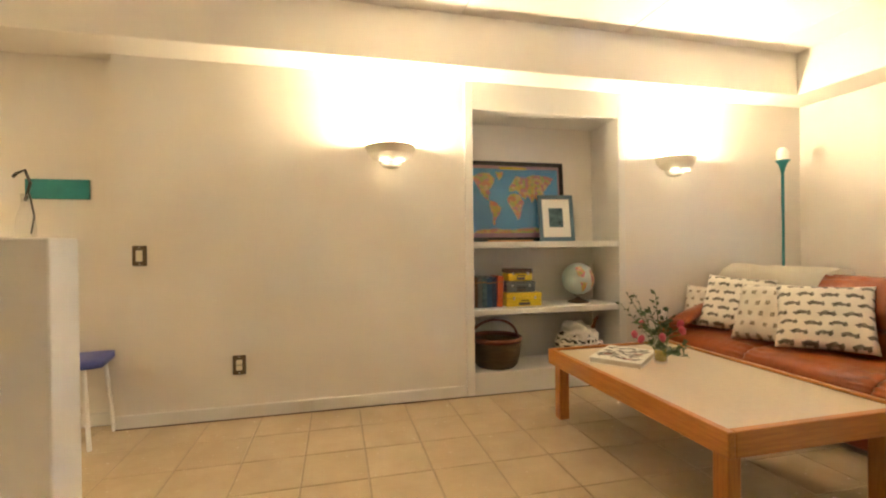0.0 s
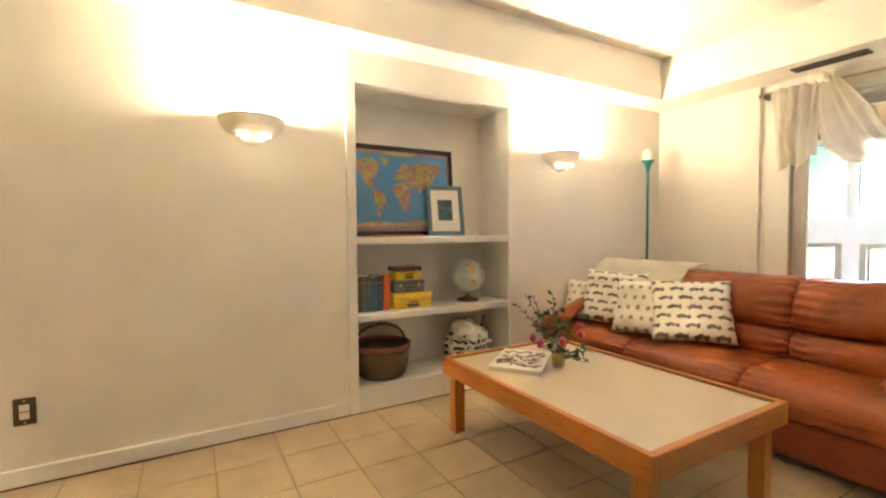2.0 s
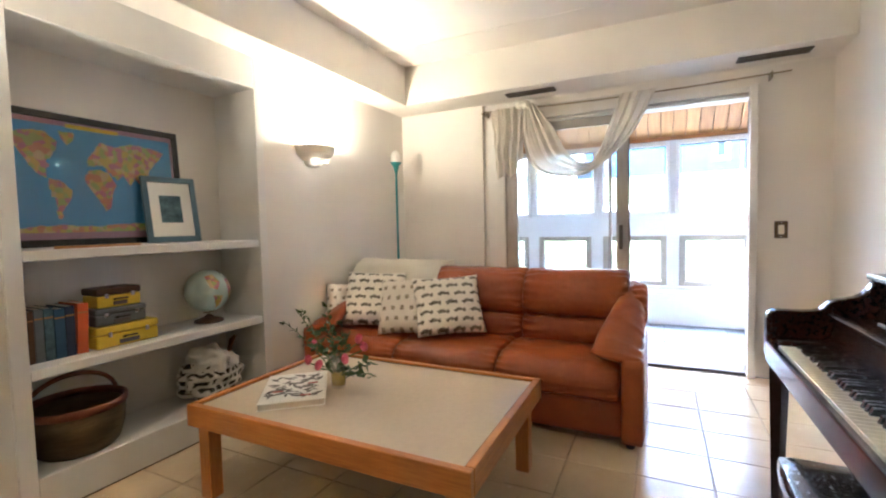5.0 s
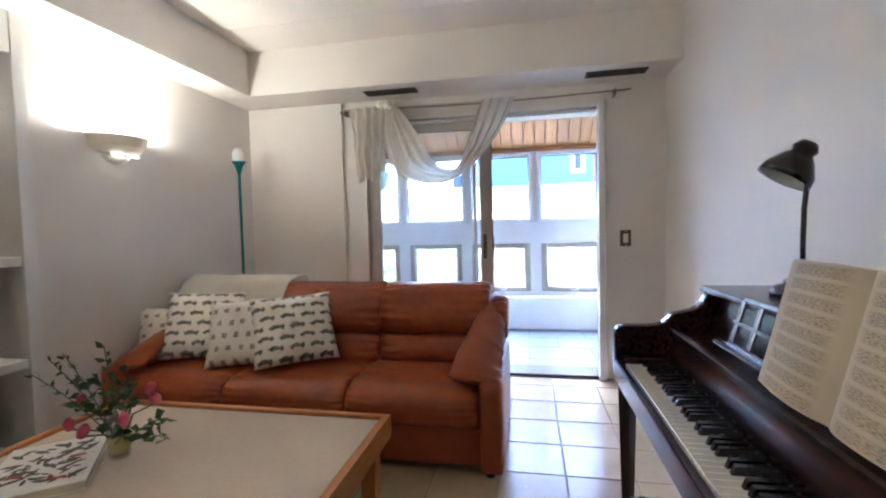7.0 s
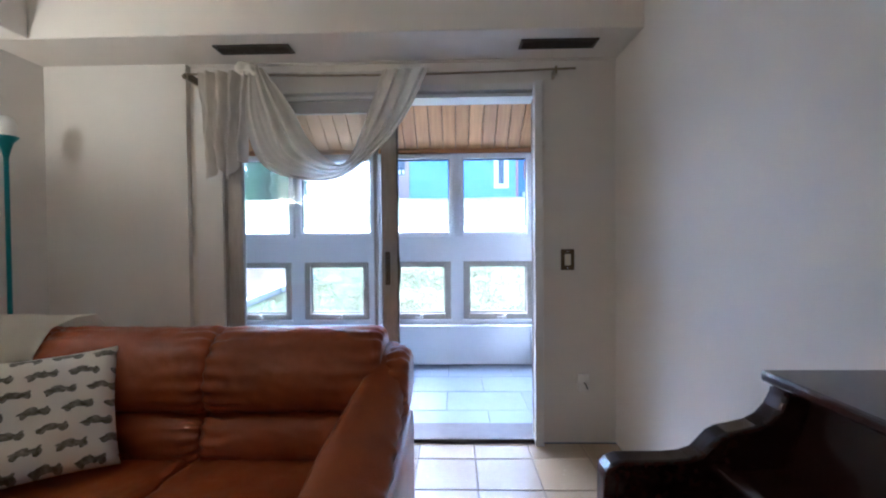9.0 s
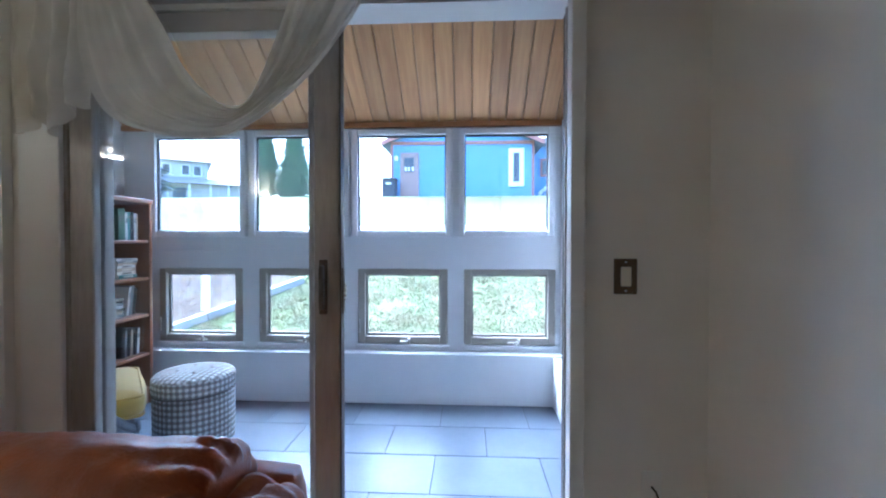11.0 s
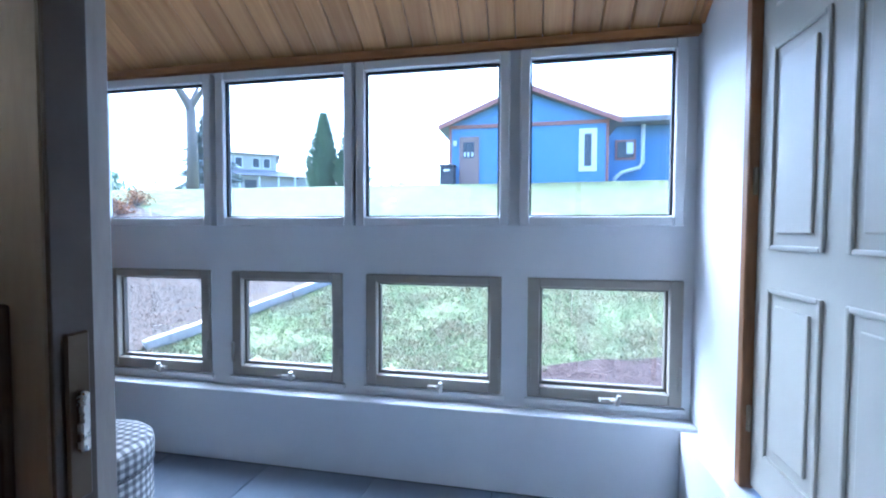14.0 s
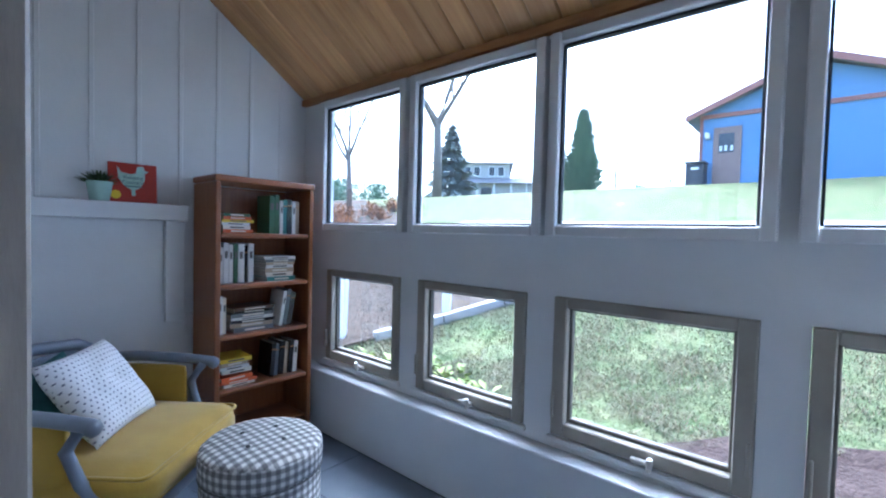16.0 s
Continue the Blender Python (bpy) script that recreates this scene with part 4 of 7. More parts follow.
# six-panel door above the low ledge
sd = thing("panel_door", "cream six-panel door on brass hinges in a pine frame", "door")
slab = box(DX0 + 0.002, DX1 - 0.002, PS - 0.052, PS - 0.012, 0.365, 2.39, 0.003)
part("slab", slab, "door_cream", sd)
for cx in (DX0 + 0.22, DX1 - 0.22):
    for z0, z1 in ((0.50, 1.05), (1.17, 1.80), (1.92, 2.26)):
        fr = bmesh.new()
        for b in ((cx - 0.135, cx - 0.12, z0, z1), (cx + 0.12, cx + 0.135, z0, z1), (cx - 0.12, cx + 0.12, z0, z0 + 0.015), (cx - 0.12, cx + 0.12, z1 - 0.015, z1)):
            add_box(fr, b[0], b[1], PS - 0.013, PS - 0.003, b[2], b[3], 0.004, 2)
        add_box(fr, cx - 0.085, cx + 0.085, PS - 0.013, PS - 0.004, z0 + 0.05, z1 - 0.05, 0.006, 2)
        part("raised_panel", fr, "door_cream", sd)
frame_p = part("door_jamb", box(DX1, DX1 + 0.04, PS - 0.06, PS + 0.02, 0.35, 2.42, 0.004), "pine_edge", sd, "varnished pine jamb")
for z in (0.55, 1.35, 2.2):
    part("hinge", box(DX1 - 0.012, DX1 + 0.012, PS - 0.008, PS + 0.004, z, z + 0.09, 0.003), "rod", sd)

# ---- vents, switches, outlets ----


def ceiling_vent(x, y):
    v = thing("ceiling_vent", "brown slotted metal air vent in the soffit", "vent", pose(x, y, SOFF), "soffit vents")
    fr = bmesh.new()
    L, W = 0.205, 0.055
    for b in ((-W, W, -L, -L + 0.014), (-W, W, L - 0.014, L), (-W, -W + 0.012, -L + 0.014, L - 0.014), (W - 0.012, W, -L + 0.014, L - 0.014)):
        add_box(fr, b[0], b[1], b[2], b[3], -0.008, 0.003, 0.002)
    part("frame", fr, "vent", v)
    part("backing", box(-W + 0.012, W - 0.012, -L + 0.014, L - 0.014, -0.003, 0.0015), "gasket", v)
    sl = part("slat", box(-0.002, 0.002, -L + 0.014, L - 0.014, -0.008, -0.003), "vent", v)
    for i in range(5):
        shared("slat", sl, v, pose(-0.032 + 0.016 * i, 0, 0))
    return v


ceiling_vent(4.27, 2.07)
ceiling_vent(4.27, 0.42)


def wall_plate(name, label, m, rockers):
    """A brown plate in the xz plane, facing -y."""
    p = thing(name, label, "switch" if name == "light_switch" else "outlet", m, "wall plates")
    part("plate", box(-0.04, 0.04, -0.007, 0.0015, -0.062, 0.062, 0.004, 2), "bronze", p)
    for z0, z1 in rockers:
        part("rocker", box(-0.018, 0.018, -0.012, -0.006, z0, z1, 0.003, 2), "cream_plastic", p, "cream plastic insert")
    for z in (-0.05, 0.05):
        part("screw", cyl((0, -0.0085, z), (0, -0.006, z), 0.004, seg=8), "chrome", p)
    return p


wall_plate("light_switch", "brown wall plate with a cream rocker switch", pose(-0.70, NY, 1.05), [(-0.034, 0.034)])
wall_plate("light_switch", "brown wall plate with a cream rocker switch", pose(RX, 0.315, 1.095, 0, 0, -90), [(-0.034, 0.034)])
wall_plate("power_outlet", "brown wall plate with a cream double socket", pose(-0.145, NY, 0.343), [(-0.034, -0.002), (0.002, 0.034)])
jack = thing("cable_outlet", "small white wall plate with a short black cable", "outlet", pose(RX, 0.22, 0.36, 0, 0, -90))
part("plate", box(-0.035, 0.035, -0.005, 0.0015, -0.055, 0.055, 0.003), "trim", jack)
part("cable_stub", tube([(0, -0.004, 0), (0.005, -0.03, -0.005), (0.012, -0.035, -0.03)], 0.004), "rubber", jack)

# ---- sconces ----


def sconce(x):
    s = thing("wall_sconce", "plaster half-bowl wall sconce, lit, with light slots below", "wall lamp", pose(x, NY, SCONCE_Z), "wall sconces")
    bowl = lathe([(0.172, 0.0), (0.172, -0.016), (0.164, -0.020), (0.166, -0.036), (0.157, -0.040), (0.158, -0.056), (0.148, -0.062), (0.130, -0.085), (0.100, -0.100), (0.0, -0.108),
                  (0.0, -0.100), (0.090, -0.092), (0.120, -0.078), (0.150, -0.045), (0.160, 0.0), (0.172, 0.0)], 28, math.pi, math.pi)
    part("bowl", bowl, "glow_plaster", s, smooth=True)
    part("finial", lathe([(0.080, -0.107), (0.076, -0.124), (0.055, -0.142), (0.025, -0.150), (0.0, -0.152)], 24, math.pi, math.pi), "plaster", s, smooth=True)
    for k in (-0.055, 0.055):
        part("light_slot", box(k - 0.03, k + 0.03, -0.098, -0.066, -0.113, -0.104, 0.002), "lamp_glow", s, "lit glass slot")
    part("bulb", lathe([(0, 0.012), (0.02, 0.0), (0.024, -0.02), (0.012, -0.045), (0, -0.05)], 12), "bulb", s, smooth=True, m=pose(0.0, -0.055, -0.02))
    part("back_plate", box(-0.15, 0.15, -0.006, 0.001, -0.085, -0.004, 0.002), "plaster", s)
    return s


for sx in SCONCE_X:
    sconce(sx)

# ---- floor lamp ----
lamp = thing("floor_lamp", "slim teal torchiere floor lamp with a frosted glass bulb", "lamp", pose(4.08, 3.28, 0))
part("base", lathe([(0, 0), (0.13, 0), (0.13, 0.012), (0.05, 0.03), (0.014, 0.05), (0, 0.05)], 28), "teal", lamp, smooth=True)
part("pole", cyl((0, 0, 0.04), (0, 0, 1.72), 0.011, seg=12), "teal", lamp)
part("cup", lathe([(0.011, 1.66), (0.02, 1.70), (0.03, 1.735), (0.055, 1.765), (0.05, 1.768), (0.025, 1.745), (0, 1.74)], 24), "teal", lamp, smooth=True)
part("bulb", lathe([(0.03, 1.755), (0.043, 1.79), (0.045, 1.83), (0.03, 1.865), (0.0, 1.878)], 20), "bulb", lamp, "frosted glass bulb shade", smooth=True)

# ---- sofa (faces west) ----
SX0, SX1, SOY0, SOY1 = 2.955, 3.90, 1.165, 3.415
sofa = thing("leather_sofa", "three-seat cognac leather sofa with plump padded back", "sofa", pose(0, 0, 0))


def at(bm, x, y, z, rx=0, ry=0, rz=0):
    bm.transform(pose(x, y, z, rx, ry, rz))
    return bm


part("base", at(soft_box(SX1 - SX0 - 0.06, SOY1 - SOY0 - 0.04, 0.20, 0.02, 0.02, 0.003), (SX0 + SX1) / 2 + 0.015, (SOY0 + SOY1) / 2, 0.14), "leather", sofa, smooth=True)
SEAMS = (1.285, 1.965, 2.665, 3.31)
BACK_SEAMS = (1.275, 1.935, 2.62, 3.32)
SEAT = [(SX0 + 0.03, 0.245), (SX0 - 0.005, 0.29), (SX0 - 0.005, 0.345), (SX0 + 0.03, 0.395), (SX0 + 0.12, 0.427), (SX0 + 0.32, 0.432), (SX0 + 0.52, 0.41), (SX0 + 0.58, 0.36), (SX0 + 0.55, 0.26), (SX0 + 0.3, 0.235)]
LUMBAR = [(SX0 + 0.50, 0.40), (SX0 + 0.475, 0.46), (SX0 + 0.49, 0.53), (SX0 + 0.535, 0.565), (SX0 + 0.62, 0.57), (SX0 + 0.68, 0.5), (SX0 + 0.66, 0.41), (SX0 + 0.58, 0.38)]
BACK = [(SX0 + 0.555, 0.565), (SX0 + 0.515, 0.60), (SX0 + 0.505, 0.67), (SX0 + 0.53, 0.76), (SX0 + 0.585, 0.835), (SX0 + 0.67, 0.866), (SX0 + 0.77, 0.85), (SX0 + 0.83, 0.78), (SX0 + 0.82, 0.65), (SX0 + 0.74, 0.57), (SX0 + 0.64, 0.55)]
for i in range(3):
    part("seat_cushion", bolster(SEAT, SEAMS[i] + 0.001, SEAMS[i + 1] - 0.001, 0.05, 0.03, 0.005, i), "leather", sofa, smooth=True)
    part("lumbar_cushion", bolster(LUMBAR, BACK_SEAMS[i] + 0.001, BACK_SEAMS[i + 1] - 0.001, 0.04, 0.028, 0.008, i + 5), "leather", sofa, smooth=True)
    part("back_cushion", bolster(BACK, BACK_SEAMS[i] - 0.004, BACK_SEAMS[i + 1] + 0.004, 0.055, 0.035, 0.009, i + 9), "leather", sofa, smooth=True)
part("back_frame", at(soft_box(0.15, SOY1 - SOY0 - 0.06, 0.66, 0.06, 0.04, 0.006), SX1 - 0.13, (SOY0 + SOY1) / 2, 0.44, 0, 5, 0), "leather", sofa, smooth=True)
for sgn, y in ((1, SOY0), (-1, SOY1)):
    part("arm_panel", at(soft_box(0.86, 0.115, 0.44, 0.02, 0.03, 0.003), SX0 + 0.43, y + sgn * 0.06, 0.25), "leather", sofa, smooth=True)
    pad = [(SX0 + 0.03, 0.145, 0.468, 0.10, 0.008, -9), (SX0 + 0.045, 0.14, 0.472, 0.132, 0.022, -9), (SX0 + 0.13, 0.135, 0.50, 0.122, 0.042, -14), (SX0 + 0.29, 0.12, 0.56, 0.108, 0.052, -22),
           (SX0 + 0.46, 0.10, 0.63, 0.092, 0.055, -32), (SX0 + 0.62, 0.085, 0.695, 0.08, 0.052, -46), (SX0 + 0.76, 0.075, 0.73, 0.065, 0.045, -60)]
    part("arm_pad", arm_pillow([(a, y + sgn * b, c, d, e, -r) for a, b, c, d, e, r in pad], 3 + sgn, -sgn), "leather", sofa, smooth=True)
    part("back_wing", bolster([(px * 0.96 + (SX0 + 0.68) * 0.04, (pz - 0.55) * 0.78 + 0.53) for px, pz in BACK], min(y + sgn * 0.0, y + sgn * 0.112), max(y + sgn * 0.0, y + sgn * 0.112), 0.05, 0.045, 0.008, 15 + sgn, 22), "leather", sofa, smooth=True)
    for x in (SX0 + 0.06, SX1 - 0.09):
        part("foot", cyl((x, y + sgn * 0.07, 0.0), (x, y + sgn * 0.07, 0.045), 0.022, 0.03, 12), "rubber", sofa)

throw = thing("throw_blanket", "cream woven throw draped over the sofa back", "blanket", pose(0, 0, 0))
bm = bmesh.new()
rows = []
for i in range(25):
    u = i / 24
    path = [(SX0 + 0.50, 0.66), (SX0 + 0.535, 0.76), (SX0 + 0.60, 0.852), (SX0 + 0.70, 0.886), (SX0 + 0.82, 0.872), (SX0 + 0.90, 0.80), (SX0 + 0.93, 0.62)]
    s = u * (len(path) - 1)
    k = min(int(s), len(path) - 2)
    f = s - k
    px, pz = path[k][0] * (1 - f) + path[k + 1][0] * f, path[k][1] * (1 - f) + path[k + 1][1] * f
    rows.append([bm.verts.new((px, 2.575 + 0.80 * j / 20 + 0.012 * math.sin(9 * u + j), pz + 0.028 + 0.010 * noise.noise(Vector((u * 5, j * 0.35, 2))))) for j in range(21)])
for a, b in zip(rows, rows[1:]):
    for j in range(20):
        bm.faces.new((a[j], a[j + 1], b[j + 1], b[j]))
bmesh.ops.solidify(bm, geom=bm.faces[:], thickness=0.008)
bmesh.ops.recalc_face_normals(bm, faces=bm.faces[:])
part("cloth", bm, "throw", throw, smooth=True)


def cushion(w, h, x, y, z, lean, turn, spin, mat, label, seed):
    c = link("scatter_cushion", pillow(w, h, 0.13, seed), mat, smooth=True, m=pose(x, y, z) @ pose(0, 0, 0, 0, 0, -90 + turn) @ pose(0, 0, 0, lean, spin, 0))
    return tagged(c, label, "cushion", "cushions on the sofa")


CAR = "white linen cushion printed with rows of vintage cars"
BUG = "pale linen cushion printed with small scattered motifs"
cushion(0.33, 0.33, 3.29, 3.265, 0.59, -22, 30, 2, "bugs", BUG, 1)
cushion(0.45, 0.43, 3.32, 3.03, 0.64, -27, 24, 3, "cars", CAR, 2)
cushion(0.36, 0.40, 3.22, 2.715, 0.62, -27, 14, -3, "bugs", BUG, 3)
cushion(0.47, 0.43, 3.29, 2.40, 0.635, -32, 36, -1, "cars", CAR, 4)

# ---- coffee table ----
TX0, TX1, TY0, TY1, TZ = 1.768, 2.665, 1.615, 2.945, 0.432
table = thing("coffee_table", "oak coffee table with a pale laminate top and raised rim", "table")
part("tabletop", box(TX0 + 0.03, TX1 - 0.03, TY0 + 0.03, TY1 - 0.03, TZ - 0.035, TZ - 0.012, 0.002), "laminate", table, "pale beige laminate panel")
for n, b, mt in (("apron", (TX0, TX0 + 0.032, TY0, TY1), "oak_y"), ("apron", (TX1 - 0.032, TX1, TY0, TY1), "oak_y"),
                 ("apron", (TX0 + 0.033, TX1 - 0.033, TY0, TY0 + 0.032), "oak"), ("apron", (TX0 + 0.033, TX1 - 0.033, TY1 - 0.032, TY1), "oak")):
    part(n, box(*b, TZ - 0.095, TZ, 0.004, 2), mt, table)
# Dark strips stand for the groove and shadow line inside the raised rim.
for b in ((TX0 + 0.0325, TX0 + 0.039, TY0 + 0.033, TY1 - 0.033), (TX1 - 0.039, TX1 - 0.0325, TY0 + 0.033, TY1 - 0.033),
          (TX0 + 0.0395, TX1 - 0.0395, TY0 + 0.0325, TY0 + 0.039), (TX0 + 0.0395, TX1 - 0.0395, TY1 - 0.039, TY1 - 0.0325)):
    part("shadow_bead", box(*b, TZ - 0.016, TZ - 0.0105), "brown_dark", table, "dark strip standing for the groove and shadow inside the rim")
for x in (TX0 + 0.034, TX1 - 0.099):
    for y in (TY0 + 0.04, TY1 - 0.085):
        part("leg", box(x, x + 0.065, y, y + 0.065, 0, TZ - 0.096, 0.006, 2), "oak_z", table)

# vase of flowers
VX, VY = 2.217, 2.48
vase = thing("flower_vase", "glass vase of pink tulips, eucalyptus and greenery", "flowers", pose(VX, VY, TZ - 0.012))
g = part("glass", lathe([(0.0, 0.0), (0.032, 0.0), (0.034, 0.01), (0.042, 0.165), (0.0385, 0.165), (0.031, 0.014), (0.0, 0.014)], 24), "vase_glass", vase, smooth=True)
g.visible_shadow = False
part("water", lathe([(0, 0.0155), (0.030, 0.0155), (0.0335, 0.075), (0, 0.075)], 20), "water", vase, "yellow slices and water", smooth=True)
rnd = random.Random(5)


def leafed_stem(base, tip, n, size, rnd, bend):
    bm_s, bm_l = None, bmesh.new()
    p, q = Vector(base), Vector(tip)
    mid = (p + q) / 2 + Vector(bend)
    pts = [(1 - t) ** 2 * p + 2 * t * (1 - t) * mid + t * t * q for t in [i / 8 for i in range(9)]]
    bm_s = tube(pts, 0.0028, 6, 0.5)
    for i in range(n):
        t = 0.30 + 0.70 * (i + rnd.random() * 0.5) / n
        c = (1 - t) ** 2 * p + 2 * t * (1 - t) * mid + t * t * q
        d = Vector((rnd.uniform(-1, 1), rnd.uniform(-1, 1), rnd.uniform(-0.2, 0.8))).normalized()
        s = d.cross(Vector((rnd.uniform(-1, 1), rnd.uniform(-1, 1), rnd.uniform(-1, 1)))).normalized()
        L = size * rnd.uniform(0.7, 1.2)
        W = L * rnd.uniform(0.3, 0.45)
        up = d.cross(s) * 0.12 * L
        v = [bm_l.verts.new(c + k) for k in (Vector(), d * L * 0.45 + s * W + up, d * L, d * L * 0.45 - s * W + up, d * L * 0.5)]
        bm_l.faces.new((v[0], v[1], v[4]))
        bm_l.faces.new((v[1], v[2], v[4]))
        bm_l.faces.new((v[2], v[3], v[4]))
        bm_l.faces.new((v[3], v[0], v[4]))
    return bm_s, bm_l


TIPS = [(-0.02, 0.20, 0.37), (-0.12, 0.13, 0.38), (0.05, 0.10, 0.38), (-0.10, 0.24, 0.32), (0.08, 0.03, 0.30), (-0.05, 0.02, 0.30), (0.04, -0.17, 0.13), (-0.10, -0.12, 0.12),
        (0.02, -0.06, 0.26), (-0.09, 0.06, 0.22), (0.10, 0.12, 0.24), (-0.03, -0.24, 0.09)]
for i, tip in enumerate(TIPS):
    a, b = leafed_stem((rnd.uniform(-0.015, 0.015), rnd.uniform(-0.015, 0.015), 0.03), tip, 13 if i < 6 else 10, 0.036 if i < 6 else 0.048, rnd, (0, 0, 0.05))
    st = part("stem", a, "stem", vase)
    part("leaves", b, "leaf", st)
for i, (x, y, z) in enumerate([(-0.09, 0.10, 0.13), (-0.07, -0.10, 0.15), (0.02, -0.14, 0.19), (-0.02, 0.13, 0.18), (-0.11, 0.02, 0.12), (0.06, -0.08, 0.21)]):
    st = part("stem", tube([(0, 0, 0.03), (x * 0.4, y * 0.4, z * 0.8), (x, y, z)], 0.003), "stem", vase)
    bl = lathe([(0.0, -0.024), (0.012, -0.018), (0.018, 0.0), (0.016, 0.014), (0.008, 0.026), (0.011, 0.014), (0.0, 0.0)], 10)
    for v in bl.verts:
        v.co += 0.003 * Vector((noise.noise(v.co * 60 + Vector((i, 0, 0))), noise.noise(v.co * 60 + Vector((0, i, 0))), 0))
    part("tulip_bloom", bl, "petal", st, "pink tulip bloom", smooth=True, m=pose(x, y, z + 0.015, rnd.uniform(-25, 25), rnd.uniform(-25, 25), 0))

book = thing("picture_book", "cream illustrated book with dark botanical drawings on its cover", "book", pose(2.08, 2.622, TZ - 0.012, 0, 0, -51) @ Matrix.Diagonal((1.12, 1.15, 1.2, 1)))
part("page_block", box(-0.118, 0.122, -0.158, 0.158, 0.002, 0.022, 0.001), "paper", book)
part("cover", box(-0.122, 0.125, -0.162, 0.162, 0.022, 0.026, 0.001), "mat", book)
part("back_cover", box(-0.122, 0.125, -0.162, 0.162, -0.0, 0.003, 0.001), "mat", book)
for i in range(64):
    cx, cy, L, A = rnd.uniform(-0.095, 0.095), rnd.uniform(-0.135, 0.135), rnd.uniform(0.014, 0.034), rnd.uniform(0, 3.1)
    bm = bmesh.new()
    pts = [(0, -L), (L * 0.32, -L * 0.2), (L * 0.25, L * 0.5), (0, L), (-L * 0.25, L * 0.5), (-L * 0.32, -L * 0.2)]
    bm.faces.new([bm.verts.new((cx + u * math.cos(A) - v * math.sin(A), cy + u * math.sin(A) + v * math.cos(A), 0.0262 + 0.00003 * i)) for u, v in pts])
    part("cover_motif", bm, "ink", book)
for cx, cy in ((-0.06, -0.05), (0.05, -0.11), (0.07, 0.02)):
    part("cover_accent", box(cx - 0.02, cx + 0.02, cy - 0.006, cy + 0.006, 0.0262, 0.0275), "red", book)

# ---- ground and lawn ----


def ground_z(x, y):
    d = x - 7.4
    if d < 0:
        return -0.22
    z = -0.22 + 0.251 * d - 0.10 * (1 - math.exp(-d)) if d < 13.5 else -0.22 + 0.251 * 13.5 - 0.10 + 0.045 * (d - 13.5) * math.exp(-(d - 13.5) / 120)
    return z + 0.03 * noise.noise(Vector((x * 0.4, y * 0.4, 0))) * min(1, d)


def axis_steps(lo, hi, fine0, fine1, fine):
    out, v = [], fine0
    while v < fine1:
        out.append(v)
        v += fine
    s = fine
    while v < hi:
        out.append(v)
        s *= 1.25
        v += s
    out.append(hi)
    v, s = fine0, fine
    while v > lo:
        s *= 1.35
        v -= s
        out.insert(0, max(v, lo))
    return out


gx, gy = axis_steps(-600, 900, 6.0, 24.0, 0.4), axis_steps(-700, 700, -12.0, 26.0, 0.6)
verts = [(x, y, ground_z(x, y)) for x in gx for y in gy]
ny = len(gy)
faces = [(i * ny + j, (i + 1) * ny + j, (i + 1) * ny + j + 1, i * ny + j + 1) for i in range(len(gx) - 1) for j in range(ny - 1)]
me = bpy.data.meshes.new("ground")
me.from_pydata(verts, [], faces)
me.materials.append(M["grass"])
me.polygons.foreach_set("use_smooth", [True] * len(me.polygons))
tagged(new("ground", me), "patchy autumn lawn rising away from the house", "lawn", kind="structure")

# ---- floors ----
floor = structure("floor", box(WX - 0.2, RX - 0.012, SY - 0.2, NY + 0.5, -0.2, -0.004), "grout", "tiled floor with grey-brown grout lines", "floor")
porch_floor = structure("floor_porch", box(RX + 0.0, PE + 0.1, -0.02, PN + 0.1, -0.25, PF - 0.006), "joint", "blue-grey painted porch floor with dark joints", "floor")

# ---- things in the niche ----
BK = NY + ND


def outline(pts, x0, z0, sx, sz, rough=1):
    bm = bmesh.new()
    fine = []
    for i, (u, v) in enumerate(pts):
        u2, v2 = pts[(i + 1) % len(pts)]
        for q in range(rough):
            f = q / rough
            a, b = u + (u2 - u) * f, v + (v2 - v) * f
            k = 0.014 * math.sin(math.pi * f) + 0.004 if rough > 1 else 0.0
            fine.append((a + k * noise.noise(Vector((a * 40, b * 40, 2))), b + 1.4 * k * noise.noise(Vector((a * 40, b * 40, 9)))))
    bm.faces.new([bm.verts.new((x0 + u * sx, 0, z0 + v * sz)) for u, v in fine])
    bmesh.ops.triangulate(bm, faces=bm.faces[:])
    return bm


MW, MH = 0.90, 0.66
wm = thing("framed_world_map", "world map print in a black frame leaning in the niche", "map", pose(NX0 + 0.01 + MW / 2, BK - 0.035, 1.118, -4))
for b in ((-MW / 2, MW / 2, 0, 0.035), (-MW / 2, MW / 2, MH - 0.035, MH), (-MW / 2, -MW / 2 + 0.035, 0.035, MH - 0.035), (MW / 2 - 0.035, MW / 2, 0.035, MH - 0.035)):
    part("frame", box(b[0], b[1], -0.022, 0.0, b[2], b[3], 0.003), "black", wm)
part("margin", box(-MW / 2 + 0.035, MW / 2 - 0.035, -0.012, -0.004, 0.035, MH - 0.035), "map_margin", wm, "pink printed margin")
part("ocean", box(-MW / 2 + 0.05, MW / 2 - 0.05, -0.0135, -0.012, 0.07, MH - 0.06), "ocean", wm, "blue printed ocean")
part("title_strip", box(-0.12, 0.12, -0.0145, -0.0135, MH - 0.066, MH - 0.045), "yellow", wm)
